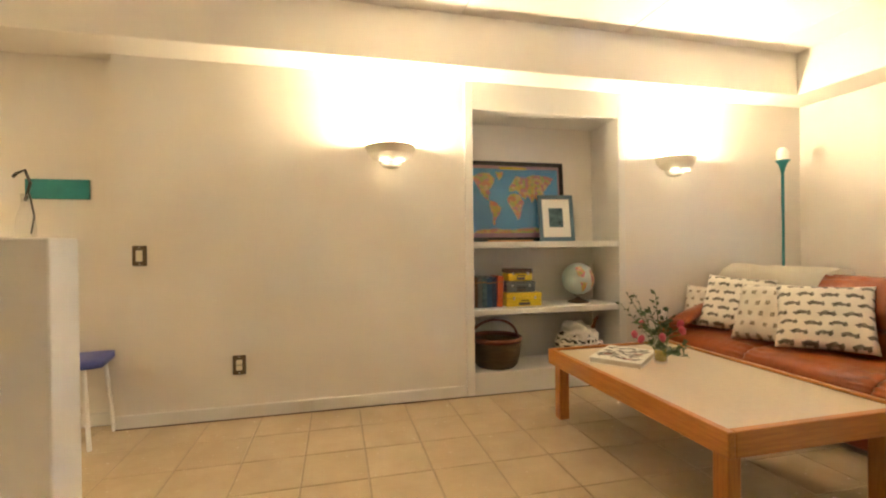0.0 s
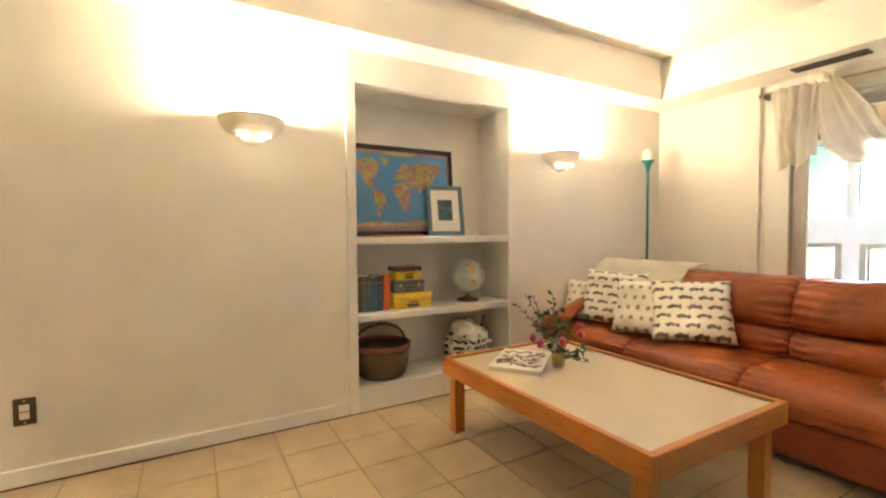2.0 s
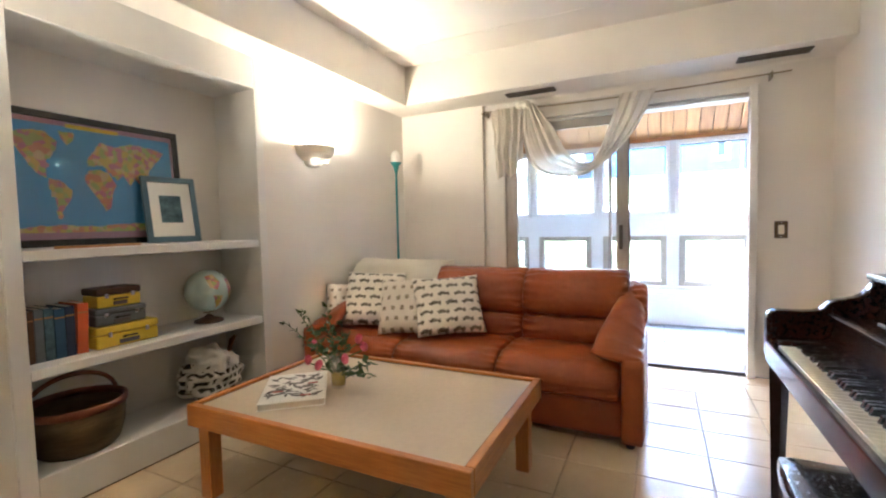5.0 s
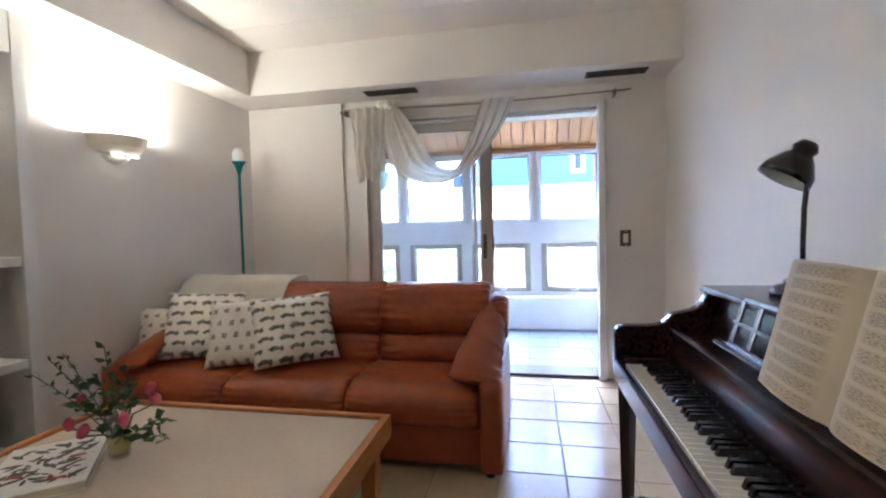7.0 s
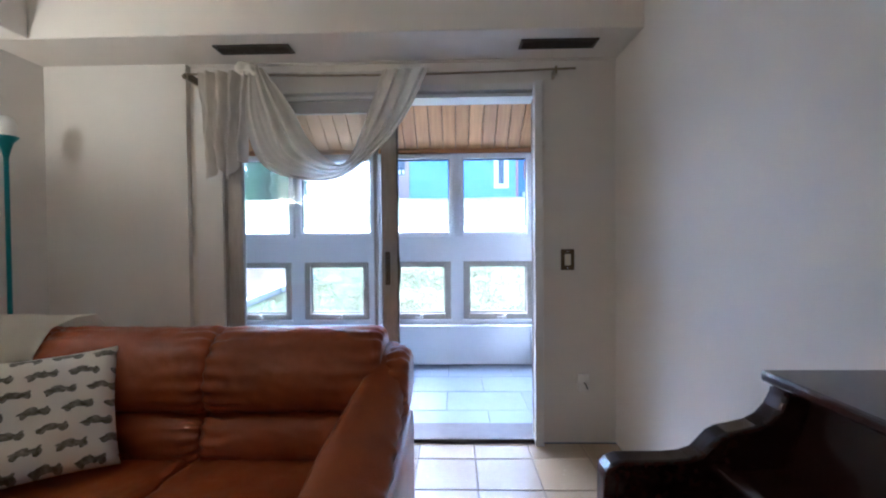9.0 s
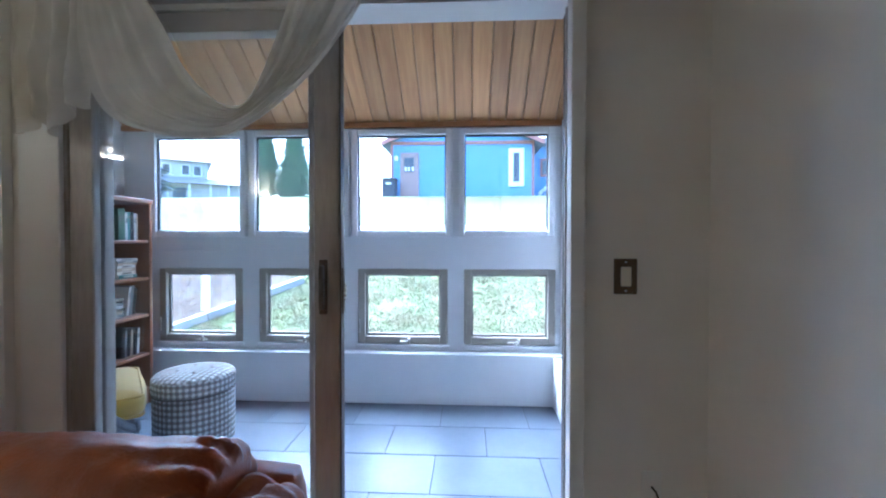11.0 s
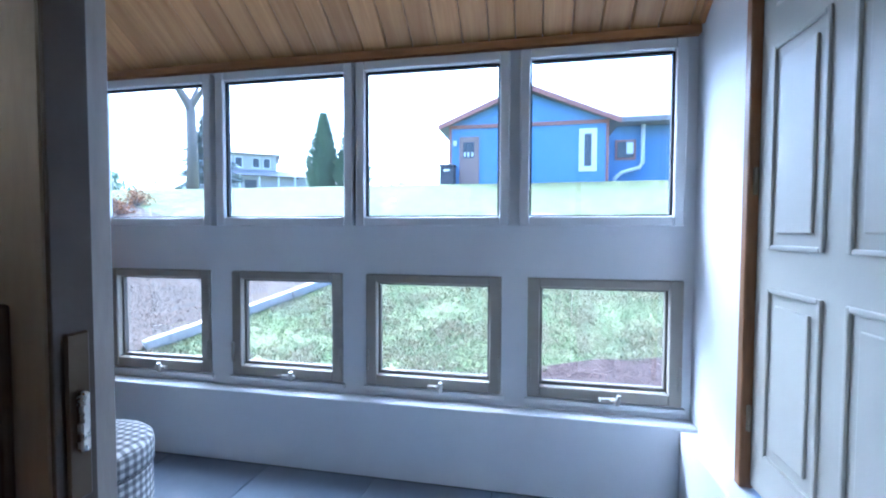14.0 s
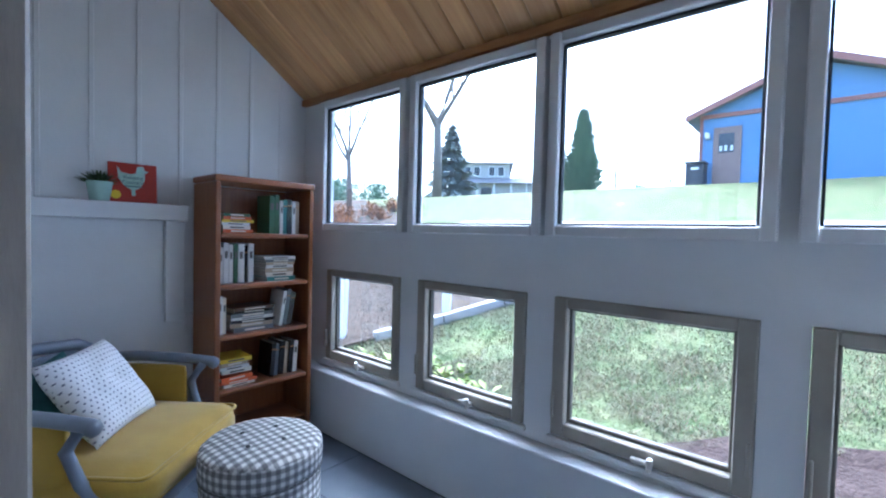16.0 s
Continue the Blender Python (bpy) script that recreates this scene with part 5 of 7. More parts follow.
LANDS = {
    "north_america": [(0.05, 0.86), (0.13, 0.92), (0.24, 0.93), (0.30, 0.84), (0.27, 0.72), (0.235, 0.66), (0.24, 0.60), (0.21, 0.60), (0.19, 0.55), (0.24, 0.49), (0.20, 0.52), (0.15, 0.60), (0.12, 0.70), (0.08, 0.80)],
    "greenland": [(0.31, 0.95), (0.39, 0.95), (0.38, 0.87), (0.345, 0.82)],
    "south_america": [(0.24, 0.50), (0.29, 0.49), (0.355, 0.40), (0.34, 0.30), (0.30, 0.22), (0.285, 0.12), (0.265, 0.14), (0.27, 0.28), (0.235, 0.40)],
    "africa": [(0.455, 0.60), (0.53, 0.61), (0.58, 0.57), (0.615, 0.47), (0.585, 0.40), (0.57, 0.27), (0.535, 0.20), (0.515, 0.28), (0.51, 0.40), (0.45, 0.43), (0.425, 0.51)],
    "eurasia": [(0.44, 0.64), (0.46, 0.72), (0.50, 0.80), (0.53, 0.89), (0.62, 0.86), (0.72, 0.92), (0.86, 0.90), (0.95, 0.86), (0.90, 0.76), (0.85, 0.68), (0.81, 0.55), (0.76, 0.50), (0.73, 0.58), (0.70, 0.46), (0.66, 0.58), (0.62, 0.52), (0.57, 0.60), (0.54, 0.66)],
    "australia": [(0.80, 0.32), (0.86, 0.36), (0.92, 0.33), (0.93, 0.24), (0.88, 0.19), (0.81, 0.22)],
    "antarctica": [(0.06, 0.00), (0.94, 0.00), (0.90, 0.06), (0.70, 0.085), (0.5, 0.05), (0.30, 0.07), (0.12, 0.05)],
}
for name, pts in LANDS.items():
    lb = outline(pts, -MW / 2 + 0.05, 0.07, MW - 0.10, MH - 0.13, 6)
    part(name, lb, "land", wm, "printed land in patchwork colours", m=pose(0, -0.0142, 0))
g = part("glazing", box(-MW / 2 + 0.034, MW / 2 - 0.034, -0.0185, -0.0165, 0.034, MH - 0.034), "glass", wm)
g.visible_shadow = False

pf = thing("framed_print", "small blue-grey framed print with a wide white mount", "picture", pose(2.23, BK - 0.115, 1.118, -9, 0, -6))
PWD, PHT = 0.30, 0.385
for b in ((-PWD / 2, PWD / 2, 0, 0.032), (-PWD / 2, PWD / 2, PHT - 0.032, PHT), (-PWD / 2, -PWD / 2 + 0.032, 0.032, PHT - 0.032), (PWD / 2 - 0.032, PWD / 2, 0.032, PHT - 0.032)):
    part("frame", box(b[0], b[1], -0.02, 0.0, b[2], b[3], 0.003), "picture_frame", pf)
part("mount", box(-PWD / 2 + 0.032, PWD / 2 - 0.032, -0.01, -0.003, 0.032, PHT - 0.032), "mat", pf, "white card mount")
part("print", box(-0.062, 0.058, -0.0115, -0.0098, 0.115, 0.275), "print", pf, "dark teal print")
fan = thing("paper_scraps", "flat brown paper shapes lying on the shelf edge", "paper", pose(1.72, NY + 0.03, 1.116))
part("sheet", extrude_profile([(-0.17, -0.015), (-0.05, -0.022), (0.16, -0.012), (0.2, 0.008), (0.02, 0.02), (-0.16, 0.012)], "z", 0, 0.012), "pine_trim", fan)

cols = ["brown_dark", "steel", "print", "print_blue", "book_navy", "book_orange"]
M["print_blue"] = material("blue_book_cloth", (0.03, 0.09, 0.17), (0.025, 0.07, 0.14), 0.6, 20)
M["book_navy"] = material("navy_book_cloth", (0.025, 0.035, 0.09), (0.02, 0.03, 0.075), 0.6, 20)
M["book_orange"] = material("orange_book_cloth", (0.62, 0.11, 0.02), (0.52, 0.10, 0.02), 0.5, 12)
M["book_green"] = material("green_book_cover", (0.05, 0.13, 0.055), (0.04, 0.11, 0.05), 0.5, 12)
M["book_white"] = material("white_book_cover", (0.68, 0.67, 0.64), (0.62, 0.61, 0.58), 0.5, 12)
M["book_tan"] = material("tan_book_cover", (0.42, 0.33, 0.22), (0.36, 0.28, 0.19), 0.5, 12)
M["book_teal"] = material("teal_book_cover", (0.06, 0.22, 0.21), (0.05, 0.19, 0.18), 0.5, 12)
BOOK_NAME = {"brown_dark": "brown", "steel": "grey", "print": "dark teal", "print_blue": "blue", "book_navy": "navy", "book_orange": "orange", "book_green": "dark green", "book_white": "white",
             "book_tan": "tan", "book_teal": "teal", "black": "black", "yellow": "yellow", "red": "red", "paper": "cream"}


def upright_book(m, w, h, d, mat, place, group):
    """Spine towards -y, standing on the origin, w along x."""
    b = thing("book", "upright %s book %s" % (BOOK_NAME[mat], place), "book", m, group)
    part("page_block", box(-w / 2 + 0.002, w / 2 - 0.002, 0.004, d - 0.004, 0.003, h - 0.003), "paper", b)
    c = bmesh.new()
    add_box(c, -w / 2, -w / 2 + 0.002, 0.002, d, 0, h)
    add_box(c, w / 2 - 0.002, w / 2, 0.002, d, 0, h)
    add_box(c, -w / 2, w / 2, 0, 0.0025, 0, h, 0.001)
    part("cover", c, mat, b)
    if mat in ("paper", "book_white", "book_green"):
        part("spine_label", box(-w * 0.25, w * 0.25, -0.0012, 0.0002, h * 0.62, h * 0.80), "ink", b)
    else:
        part("spine_band", box(-w * 0.48, w * 0.48, -0.0008, 0.0002, h * 0.80, h * 0.83), "pine_trim", b)
    return b


def flat_book(m, w, h, d, mat, place, group):
    """Lying on the origin, spine towards -y, w along x."""
    b = thing("book", "%s book lying flat %s" % (BOOK_NAME[mat], place), "book", m, group)
    part("page_block", box(-w / 2 + 0.003, w / 2 - 0.003, 0.004, d - 0.004, 0.002, h - 0.002), "paper", b)
    c = bmesh.new()
    add_box(c, -w / 2, w / 2, 0.0, d, 0, 0.002)
    add_box(c, -w / 2, w / 2, 0.0, d, h - 0.002, h)
    add_box(c, -w / 2, w / 2, -0.001, 0.002, 0, h)
    part("cover", c, mat, b)
    part("spine_label", box(-w * 0.25, w * 0.25, -0.0022, -0.0009, h * 0.3, h * 0.7), "ink" if mat in ("paper", "book_white", "yellow") else "paper", b)
    return b


x = NX0 + 0.035
for mt, w, h in (("brown_dark", 0.03, 0.23), ("steel", 0.032, 0.235), ("print", 0.035, 0.235), ("print_blue", 0.04, 0.225), ("book_navy", 0.036, 0.23), ("book_orange", 0.045, 0.235)):
    upright_book(pose(x + w / 2, NY + 0.10, 0.621, 0, 2.5 if mt == "book_orange" else 0, 0), w, h, 0.17, mt, "on the niche shelf", "books in the niche")
    x += w + 0.002


def tin_case(x, y, z, w, h, d, mat, lid, label):
    c = thing("case_box", label, "box", pose(x, y, z), "stacked cases")
    part("body", box(-w / 2, w / 2, 0, d, 0, h * 0.62, 0.008, 2), mat, c)
    part("lid", box(-w / 2 - 0.002, w / 2 + 0.002, -0.002, d + 0.002, h * 0.63, h, 0.008, 2), lid, c)
    part("handle", tube([(-0.03, -0.004, h * 0.4), (-0.026, -0.02, h * 0.45), (0.026, -0.02, h * 0.45), (0.03, -0.004, h * 0.4)], 0.004), "rubber", c, "dark handle")
    for k in (-w * 0.3, w * 0.3):
        part("clasp", box(k - 0.008, k + 0.008, -0.006, 0.0, h * 0.5, h * 0.72, 0.001), "chrome", c)
    part("label", box(-w * 0.16, w * 0.16, -0.0035, -0.0005, h * 0.1, h * 0.3), "ink", c)


tin_case(1.862, NY + 0.08, 0.621, 0.29, 0.105, 0.19, "yellow", "yellow", "large bright yellow cardboard case")
tin_case(1.845, NY + 0.10, 0.727, 0.235, 0.085, 0.16, "steel", "steel", "grey tin case in the middle of a stack")
tin_case(1.845, NY + 0.11, 0.813, 0.20, 0.095, 0.14, "yellow", "brown_dark", "small yellow case with a brown lid")

gl = thing("desk_globe", "pale green desk globe on a dark stand", "globe", pose(2.375, NY + 0.18, 0.621))
part("base", lathe([(0, 0), (0.085, 0), (0.08, 0.012), (0.03, 0.028), (0.012, 0.045), (0, 0.045)], 24), "brown_dark", gl, smooth=True)
sph = lathe([(0.128 * math.sin(math.pi * i / 20), -0.128 * math.cos(math.pi * i / 20)) for i in range(21)], 32)
part("sphere", sph, "globe", gl, smooth=True, m=pose(0, 0, 0.19, 0, 20, 0))
arc = [(0.135 * math.cos(a), 0, 0.19 + 0.135 * math.sin(a)) for a in [radians(-105 + 15 * i) for i in range(12)]]
part("meridian", tube(arc, 0.004), "rod", gl)
for nm, pts in (("continent", [(-0.6, 0.7), (-0.2, 0.8), (0.0, 0.4), (-0.15, 0.1), (-0.4, 0.2)]), ("continent", [(0.3, 0.5), (0.7, 0.45), (0.75, -0.2), (0.45, -0.5), (0.3, 0.0)]), ("continent", [(-0.3, -0.1), (0.05, -0.15), (0.0, -0.6), (-0.15, -0.75)])):
    bm = bmesh.new()
    n = len(pts)
    cu, cv = sum(p[0] for p in pts) / n, sum(p[1] for p in pts) / n

    def on_globe(u, v):
        la, lo = v * 1.2, u * 1.3 - math.pi / 2
        return Vector((0.1295 * math.cos(la) * math.cos(lo), 0.1295 * math.cos(la) * math.sin(lo), 0.19 + 0.1295 * math.sin(la)))
    rings = [[bm.verts.new(on_globe(cu + (pu - cu) * f, cv + (pv - cv) * f)) for k in range(n) for (pu, pv) in [(pts[k]), ((pts[k][0] + pts[(k + 1) % n][0]) / 2, (pts[k][1] + pts[(k + 1) % n][1]) / 2)]] for f in (1, 0.66, 0.33)]
    c0 = bm.verts.new(on_globe(cu, cv))
    for a, b in zip(rings, rings[1:]):
        for k in range(2 * n):
            bm.faces.new((a[k], a[(k + 1) % (2 * n)], b[(k + 1) % (2 * n)], b[k]))
    for k in range(2 * n):
        bm.faces.new((rings[2][k], rings[2][(k + 1) % (2 * n)], c0))
    part(nm, bm, "land", gl, smooth=True)

bk = thing("storage_basket", "round olive woven basket with brown leather rim and handle", "basket", pose(1.655, NY + 0.165, NZ0 + 0.001))
part("body", lathe([(0, 0), (0.145, 0), (0.165, 0.02), (0.188, 0.10), (0.196, 0.20), (0.188, 0.20), (0.178, 0.10), (0.15, 0.03), (0, 0.025)], 36), "basket", bk, smooth=True)
part("rim", lathe([(0.185, 0.195), (0.202, 0.195), (0.204, 0.225), (0.194, 0.23), (0.184, 0.222), (0.185, 0.195)], 36), "basket_rim", bk, smooth=True)
part("handle", tube([(0.19 * math.cos(a), 0.03, 0.21 + 0.135 * math.sin(a)) for a in [math.pi * i / 14 for i in range(15)]], 0.011), "basket_rim", bk, smooth=True)
for k in range(4):
    part("weave_band", lathe([(0.168 + 0.022 * k * 0.33, 0.03 + 0.045 * k), (0.172 + 0.022 * k * 0.33, 0.045 + 0.045 * k), (0.170 + 0.023 * k * 0.33, 0.06 + 0.045 * k)], 36), "basket", bk, smooth=True)

bag = thing("patterned_bag", "black and white printed fabric bag with cream lining", "bag", pose(2.36, NY + 0.17, NZ0 + 0.001))
bm = soft_box(0.32, 0.22, 0.2, 0.07, 0.25, 0.03, 11, 4)
uvl = bm.loops.layers.uv.new("UVMap")
for f in bm.faces:
    for lp in f.loops:
        lp[uvl].uv = (lp.vert.co.x * 3 + lp.vert.co.y * 2, lp.vert.co.z * 3)
part("body", bm, "bag", bag, smooth=True, m=pose(0, 0, 0.105))
part("lining", soft_box(0.24, 0.17, 0.12, 0.05, 0.3, 0.045, 11, 8), "mat", bag, "crumpled cream lining", smooth=True, m=pose(0.01, -0.01, 0.205, 0, 8, 15))
part("strap", tube([(0.10, 0.0, 0.20), (0.135, -0.02, 0.27), (0.165, -0.02, 0.33), (0.17, 0.02, 0.30), (0.16, 0.03, 0.2)], 0.012), "basket_rim", bag, "brown leather strap", smooth=True)

# ---- curtain scarf over the rod ----
rodt = thing("curtain_rod", "thin bent metal curtain rod on a small bracket", "curtain rod")
part("rod", tube([(4.40, 2.53 - 2.24 * i / 12, 2.190 - 0.005 * (i / 12) - 0.022 * math.sin(math.pi * i / 12)) for i in range(13)], 0.006), "rod", rodt)
for y in (2.52, 0.40):
    part("bracket", box(4.395, RX - 0.001, y - 0.006, y + 0.006, 2.155, 2.20, 0.002), "rod", rodt)
part("end_knob", lathe([(0, -0.02), (0.016, 0), (0, 0.02)], 10), "rod", rodt, smooth=True, m=pose(4.40, 2.54, 2.178))
scarf = thing("sheer_scarf_valance", "sheer cream voile scarf swagged over a curtain rod", "curtain")


def ribbon(rows, name, close=False):
    bm = bmesh.new()
    vs = [[bm.verts.new(p) for p in r] for r in rows]
    for a, b in zip(vs, vs[1:]):
        for i in range(len(a) - 1):
            bm.faces.new((a[i], a[i + 1], b[i + 1], b[i]))
    return part(name, bm, "veil" if name == "veil" else "sheer", scarf, smooth=True)


def through_points(pts, t):
    """A smooth open curve through a few (y, z) points, t from 0 to 1."""
    s = t * (len(pts) - 1)
    i = min(int(s), len(pts) - 2)
    f = s - i
    a, b, c, d = (Vector(pts[max(0, min(len(pts) - 1, i + j))]) for j in (-1, 0, 1, 2))
    return 0.5 * (2 * b + (c - a) * f + (2 * a - 5 * b + 4 * c - d) * f * f + (3 * b - a - 3 * c + d) * f ** 3)


rows = []
for k in range(37):                      # the short tail hanging from the knot, gathered in upright folds
    v = k / 36
    row = []
    for i in range(61):
        u = i / 60
        y = 2.45 - 0.29 * u + v * (-0.035 + 0.05 * u) + 0.012 * noise.noise(Vector((u * 6, v * 4, 7)))
        z = 2.192 - v * (0.585 + 0.03 * math.sin(14 * u) - 0.10 * max(0.0, u - 0.7) / 0.3)
        fold = math.sin(u * 25 + 1.5 * v + 2.2 * noise.noise(Vector((u * 3, v * 2, 1))))
        row.append((4.372 + (0.022 + 0.012 * v) * fold + 0.008 * noise.noise(Vector((u * 22, v * 9, 3))), y, z))
    rows.append(row)
ribbon(rows, "hanging_tail")
OUTER = [(2.145, 2.20), (2.155, 1.90), (2.05, 1.64), (1.80, 1.555), (1.60, 1.585), (1.40, 1.74), (1.24, 1.94), (1.12, 2.185)]
INNER = [(2.06, 2.20), (1.90, 1.98), (1.80, 1.79), (1.70, 1.685), (1.60, 1.665), (1.53, 1.77), (1.46, 1.96), (1.38, 2.18)]
for layer in range(2):                   # the swag: two layers of cloth bunched into curved folds
    rows = []
    for k in range(41):
        v = k / 40
        row = []
        for i in range(65):
            u = i / 64
            bow = math.sin(math.pi * u)
            fold = math.sin(v * 23 + 2.6 * noise.noise(Vector((v * 3 + layer, u * 3, 0))) + layer * 1.7)
            w = min(1.0, max(0.0, v + 0.02 * fold))
            p = through_points(OUTER, u) * (1 - w) + through_points(INNER, u) * w
            x = 4.352 + layer * 0.022 + 0.016 * fold * (0.45 + 0.55 * bow) - 0.04 * bow * (1 - v) + 0.006 * noise.noise(Vector((v * 16, u * 9, 1)))
            row.append((x, p.x, p.y + 0.004 * noise.noise(Vector((v * 20, u * 6, 5)))))
        rows.append(row)
    ribbon(rows, "swag")
rows = []
for k in range(13):                      # the single thin layer inside the swag
    v = k / 12
    row = []
    for i in range(41):
        u = i / 40
        low = through_points(INNER, 0.04 + 0.92 * u)
        row.append((4.396 + 0.006 * math.sin(i * 1.1 + v), 2.08 - 0.70 * u + (low.x - 2.08 + 0.70 * u) * v, 2.186 + (low.y - 0.012 - 2.186) * v))
    rows.append(row)
ribbon(rows, "veil")
part("knot", at(soft_box(0.06, 0.12, 0.07, 0.02, 0.3, 0.02, 7, 2), 4.37, 2.16, 2.20), "throw", scarf, smooth=True)

# ---- piano (keyboard faces north) ----
PX0, PX1 = 1.17, 2.66
piano = thing("upright_piano", "dark mahogany console piano with its keyboard open", "piano")
end_prof = [(0.06, 0.0), (0.40, 0.0), (0.40, 0.60), (0.70, 0.615), (0.725, 0.63), (0.735, 0.66), (0.735, 0.80), (0.732, 0.815), (0.722, 0.826), (0.705, 0.832), (0.62, 0.833), (0.59, 0.836), (0.57, 0.843), (0.557, 0.857),
            (0.543, 0.872), (0.525, 0.881), (0.50, 0.886), (0.475, 0.892), (0.455, 0.903), (0.44, 0.92), (0.43, 0.94), (0.428, 0.95), (0.06, 0.95)]
for x0 in (PX0, PX1 - 0.045):
    eb = extrude_profile(end_prof, "x", x0, x0 + 0.045)
    bmesh.ops.bevel(eb, geom=[e for e in eb.edges if abs(e.verts[0].co.x - e.verts[1].co.x) < 1e-5], offset=0.006, segments=2, profile=0.5, affect="EDGES", clamp_overlap=True)
    part("side_panel", eb, "mahogany", piano)
part("back", box(PX0 + 0.046, PX1 - 0.046, 0.055, 0.09, 0.02, 0.945), "mahogany", piano)
part("lid", box(PX0 - 0.02, PX1 + 0.02, 0.05, 0.43, 0.951, 0.972, 0.006, 2), "mahogany", piano)
part("front_panel", at(box(PX0 + 0.046, PX1 - 0.046, -0.012, 0.012, -0.09, 0.09, 0.003), 0, 0.40, 0.865, 18), "mahogany", piano)
part("fallboard_shelf", box(PX0 + 0.046, PX1 - 0.046, 0.40, 0.545, 0.80, 0.822, 0.005, 2), "mahogany", piano)
part("fallboard", at(box(PX0 + 0.05, PX1 - 0.05, -0.011, 0.011, -0.055, 0.055, 0.004), 0, 0.535, 0.762, 12), "mahogany", piano)
part("fallboard_ledge", box(PX0 + 0.05, PX1 - 0.05, 0.535, 0.56, 0.822, 0.834, 0.004, 2), "mahogany", piano)
part("lower_panel", box(PX0 + 0.046, PX1 - 0.046, 0.36, 0.38, 0.06, 0.60, 0.003), "mahogany", piano)
part("key_bed", box(PX0 + 0.046, PX1 - 0.046, 0.38, 0.715, 0.62, 0.69, 0.004), "mahogany", piano)
part("key_slip", box(PX0 + 0.046, PX1 - 0.046, 0.716, 0.738, 0.635, 0.712, 0.005, 2), "mahogany", piano)
for x in (PX0 + 0.035, PX1 - 0.035):
    part("leg", cyl((x, 0.69, 0.0), (x, 0.69, 0.62), 0.018, 0.033, 4), "mahogany", piano)
kw = (PX1 - PX0 - 0.25) / 52
k0 = PX0 + 0.125
for x in (PX0 + 0.085, PX1 - 0.085):
    part("key_block", box(x - 0.036, x + 0.036, 0.56, 0.713, 0.69, 0.735, 0.006, 2), "mahogany", piano)
wk = part("white_key", box(0.0005, kw - 0.0008, 0.565, 0.712, 0.695, 0.716, 0.0015), "ivory", piano, m=pose(k0, 0, 0))
bkk = part("black_key", extrude_profile([(0.565, 0.714), (0.664, 0.714), (0.656, 0.734), (0.565, 0.736)], "x", -0.0062, 0.0062), "black", piano, m=pose(k0 + kw, 0, 0))
for i in range(1, 52):
    shared("white_key", wk, piano, pose(k0 + i * kw, 0, 0))
    if i > 1 and (i - 2) % 7 not in (2, 6):
        shared("black_key", bkk, piano, pose(k0 + i * kw, 0, 0))

desk = thing("music_rack", "dull grey metal fretwork music stand on the piano", "music stand", pose(1.93, 0.475, 0.8345, 16))
rack = bmesh.new()
for b in ((-0.42, 0.42, 0.0, 0.02), (-0.42, 0.42, 0.07, 0.083), (-0.40, 0.40, 0.142, 0.157)):
    add_box(rack, b[0], b[1], -0.012, 0.0, b[2], b[3], 0.003)
for i in range(9):
    xx = -0.41 + 0.1 * i
    add_box(rack, xx, xx + 0.02, -0.0118, -0.0002, 0.02, 0.142, 0.003)
part("fretwork", rack, "rack_metal", desk)
part("ledge", box(-0.42, 0.42, 0.0, 0.035, -0.0, 0.012, 0.003), "rack_metal", desk)

score = thing("sheet_music", "open cream book of printed sheet music", "sheet music", pose(1.76, 0.545, 0.852, 14))
for sgn in (-1, 1):
    bm = bmesh.new()
    uvl = bm.loops.layers.uv.new("UVMap")
    g2 = [[bm.verts.new((sgn * 0.235 * i / 10, 0.004 + 0.022 * math.sin(math.pi * (i / 10) ** 0.7), 0.27 * j / 6)) for j in range(7)] for i in range(11)]
    for i in range(10):
        for j in range(6):
            f = bm.faces.new((g2[i][j], g2[i + 1][j], g2[i + 1][j + 1], g2[i][j + 1]))
            for lp in f.loops:
                lp[uvl].uv = (abs(lp.vert.co.x) / 0.235, lp.vert.co.z / 0.27)
    part("page", bm, "score", score, smooth=True)
part("cover", box(-0.24, 0.24, -0.004, 0.0, -0.003, 0.275, 0.001), "paper", score)

dl = thing("desk_lamp", "black gooseneck desk lamp standing on the piano", "lamp", pose(2.425, 0.235, 0.973) @ Matrix.Scale(0.94, 4))
part("base", lathe([(0, 0), (0.085, 0), (0.088, 0.012), (0.075, 0.03), (0.03, 0.045), (0.012, 0.06), (0, 0.06)], 28), "black", dl, smooth=True)
part("neck", tube([(0, 0, 0.05), (0, 0, 0.18), (0.005, -0.005, 0.28), (0.004, -0.012, 0.36), (0.008, -0.015, 0.43), (0.012, 0.005, 0.47)], 0.008), "black", dl, smooth=True)
shade = part("shade", lathe([(0.0, 0.115), (0.03, 0.113), (0.042, 0.09), (0.036, 0.07), (0.055, 0.05), (0.085, 0.0), (0.09, -0.035), (0.087, -0.035), (0.08, 0.0), (0.05, 0.045), (0.0, 0.06)], 28), "black", dl, smooth=True, m=pose(0.012, 0.035, 0.40, 32, -6, 0) @ Matrix.Scale(0.87, 4))
part("reflector", lathe([(0.0, 0.055), (0.048, 0.042), (0.078, 0.0), (0.0855, -0.034)], 28), "lampgrey", shade, "pale enamel inside", smooth=True)
part("switch", cyl((0.05, 0.02, 0.035), (0.052, 0.021, 0.05), 0.008), "chrome", dl)

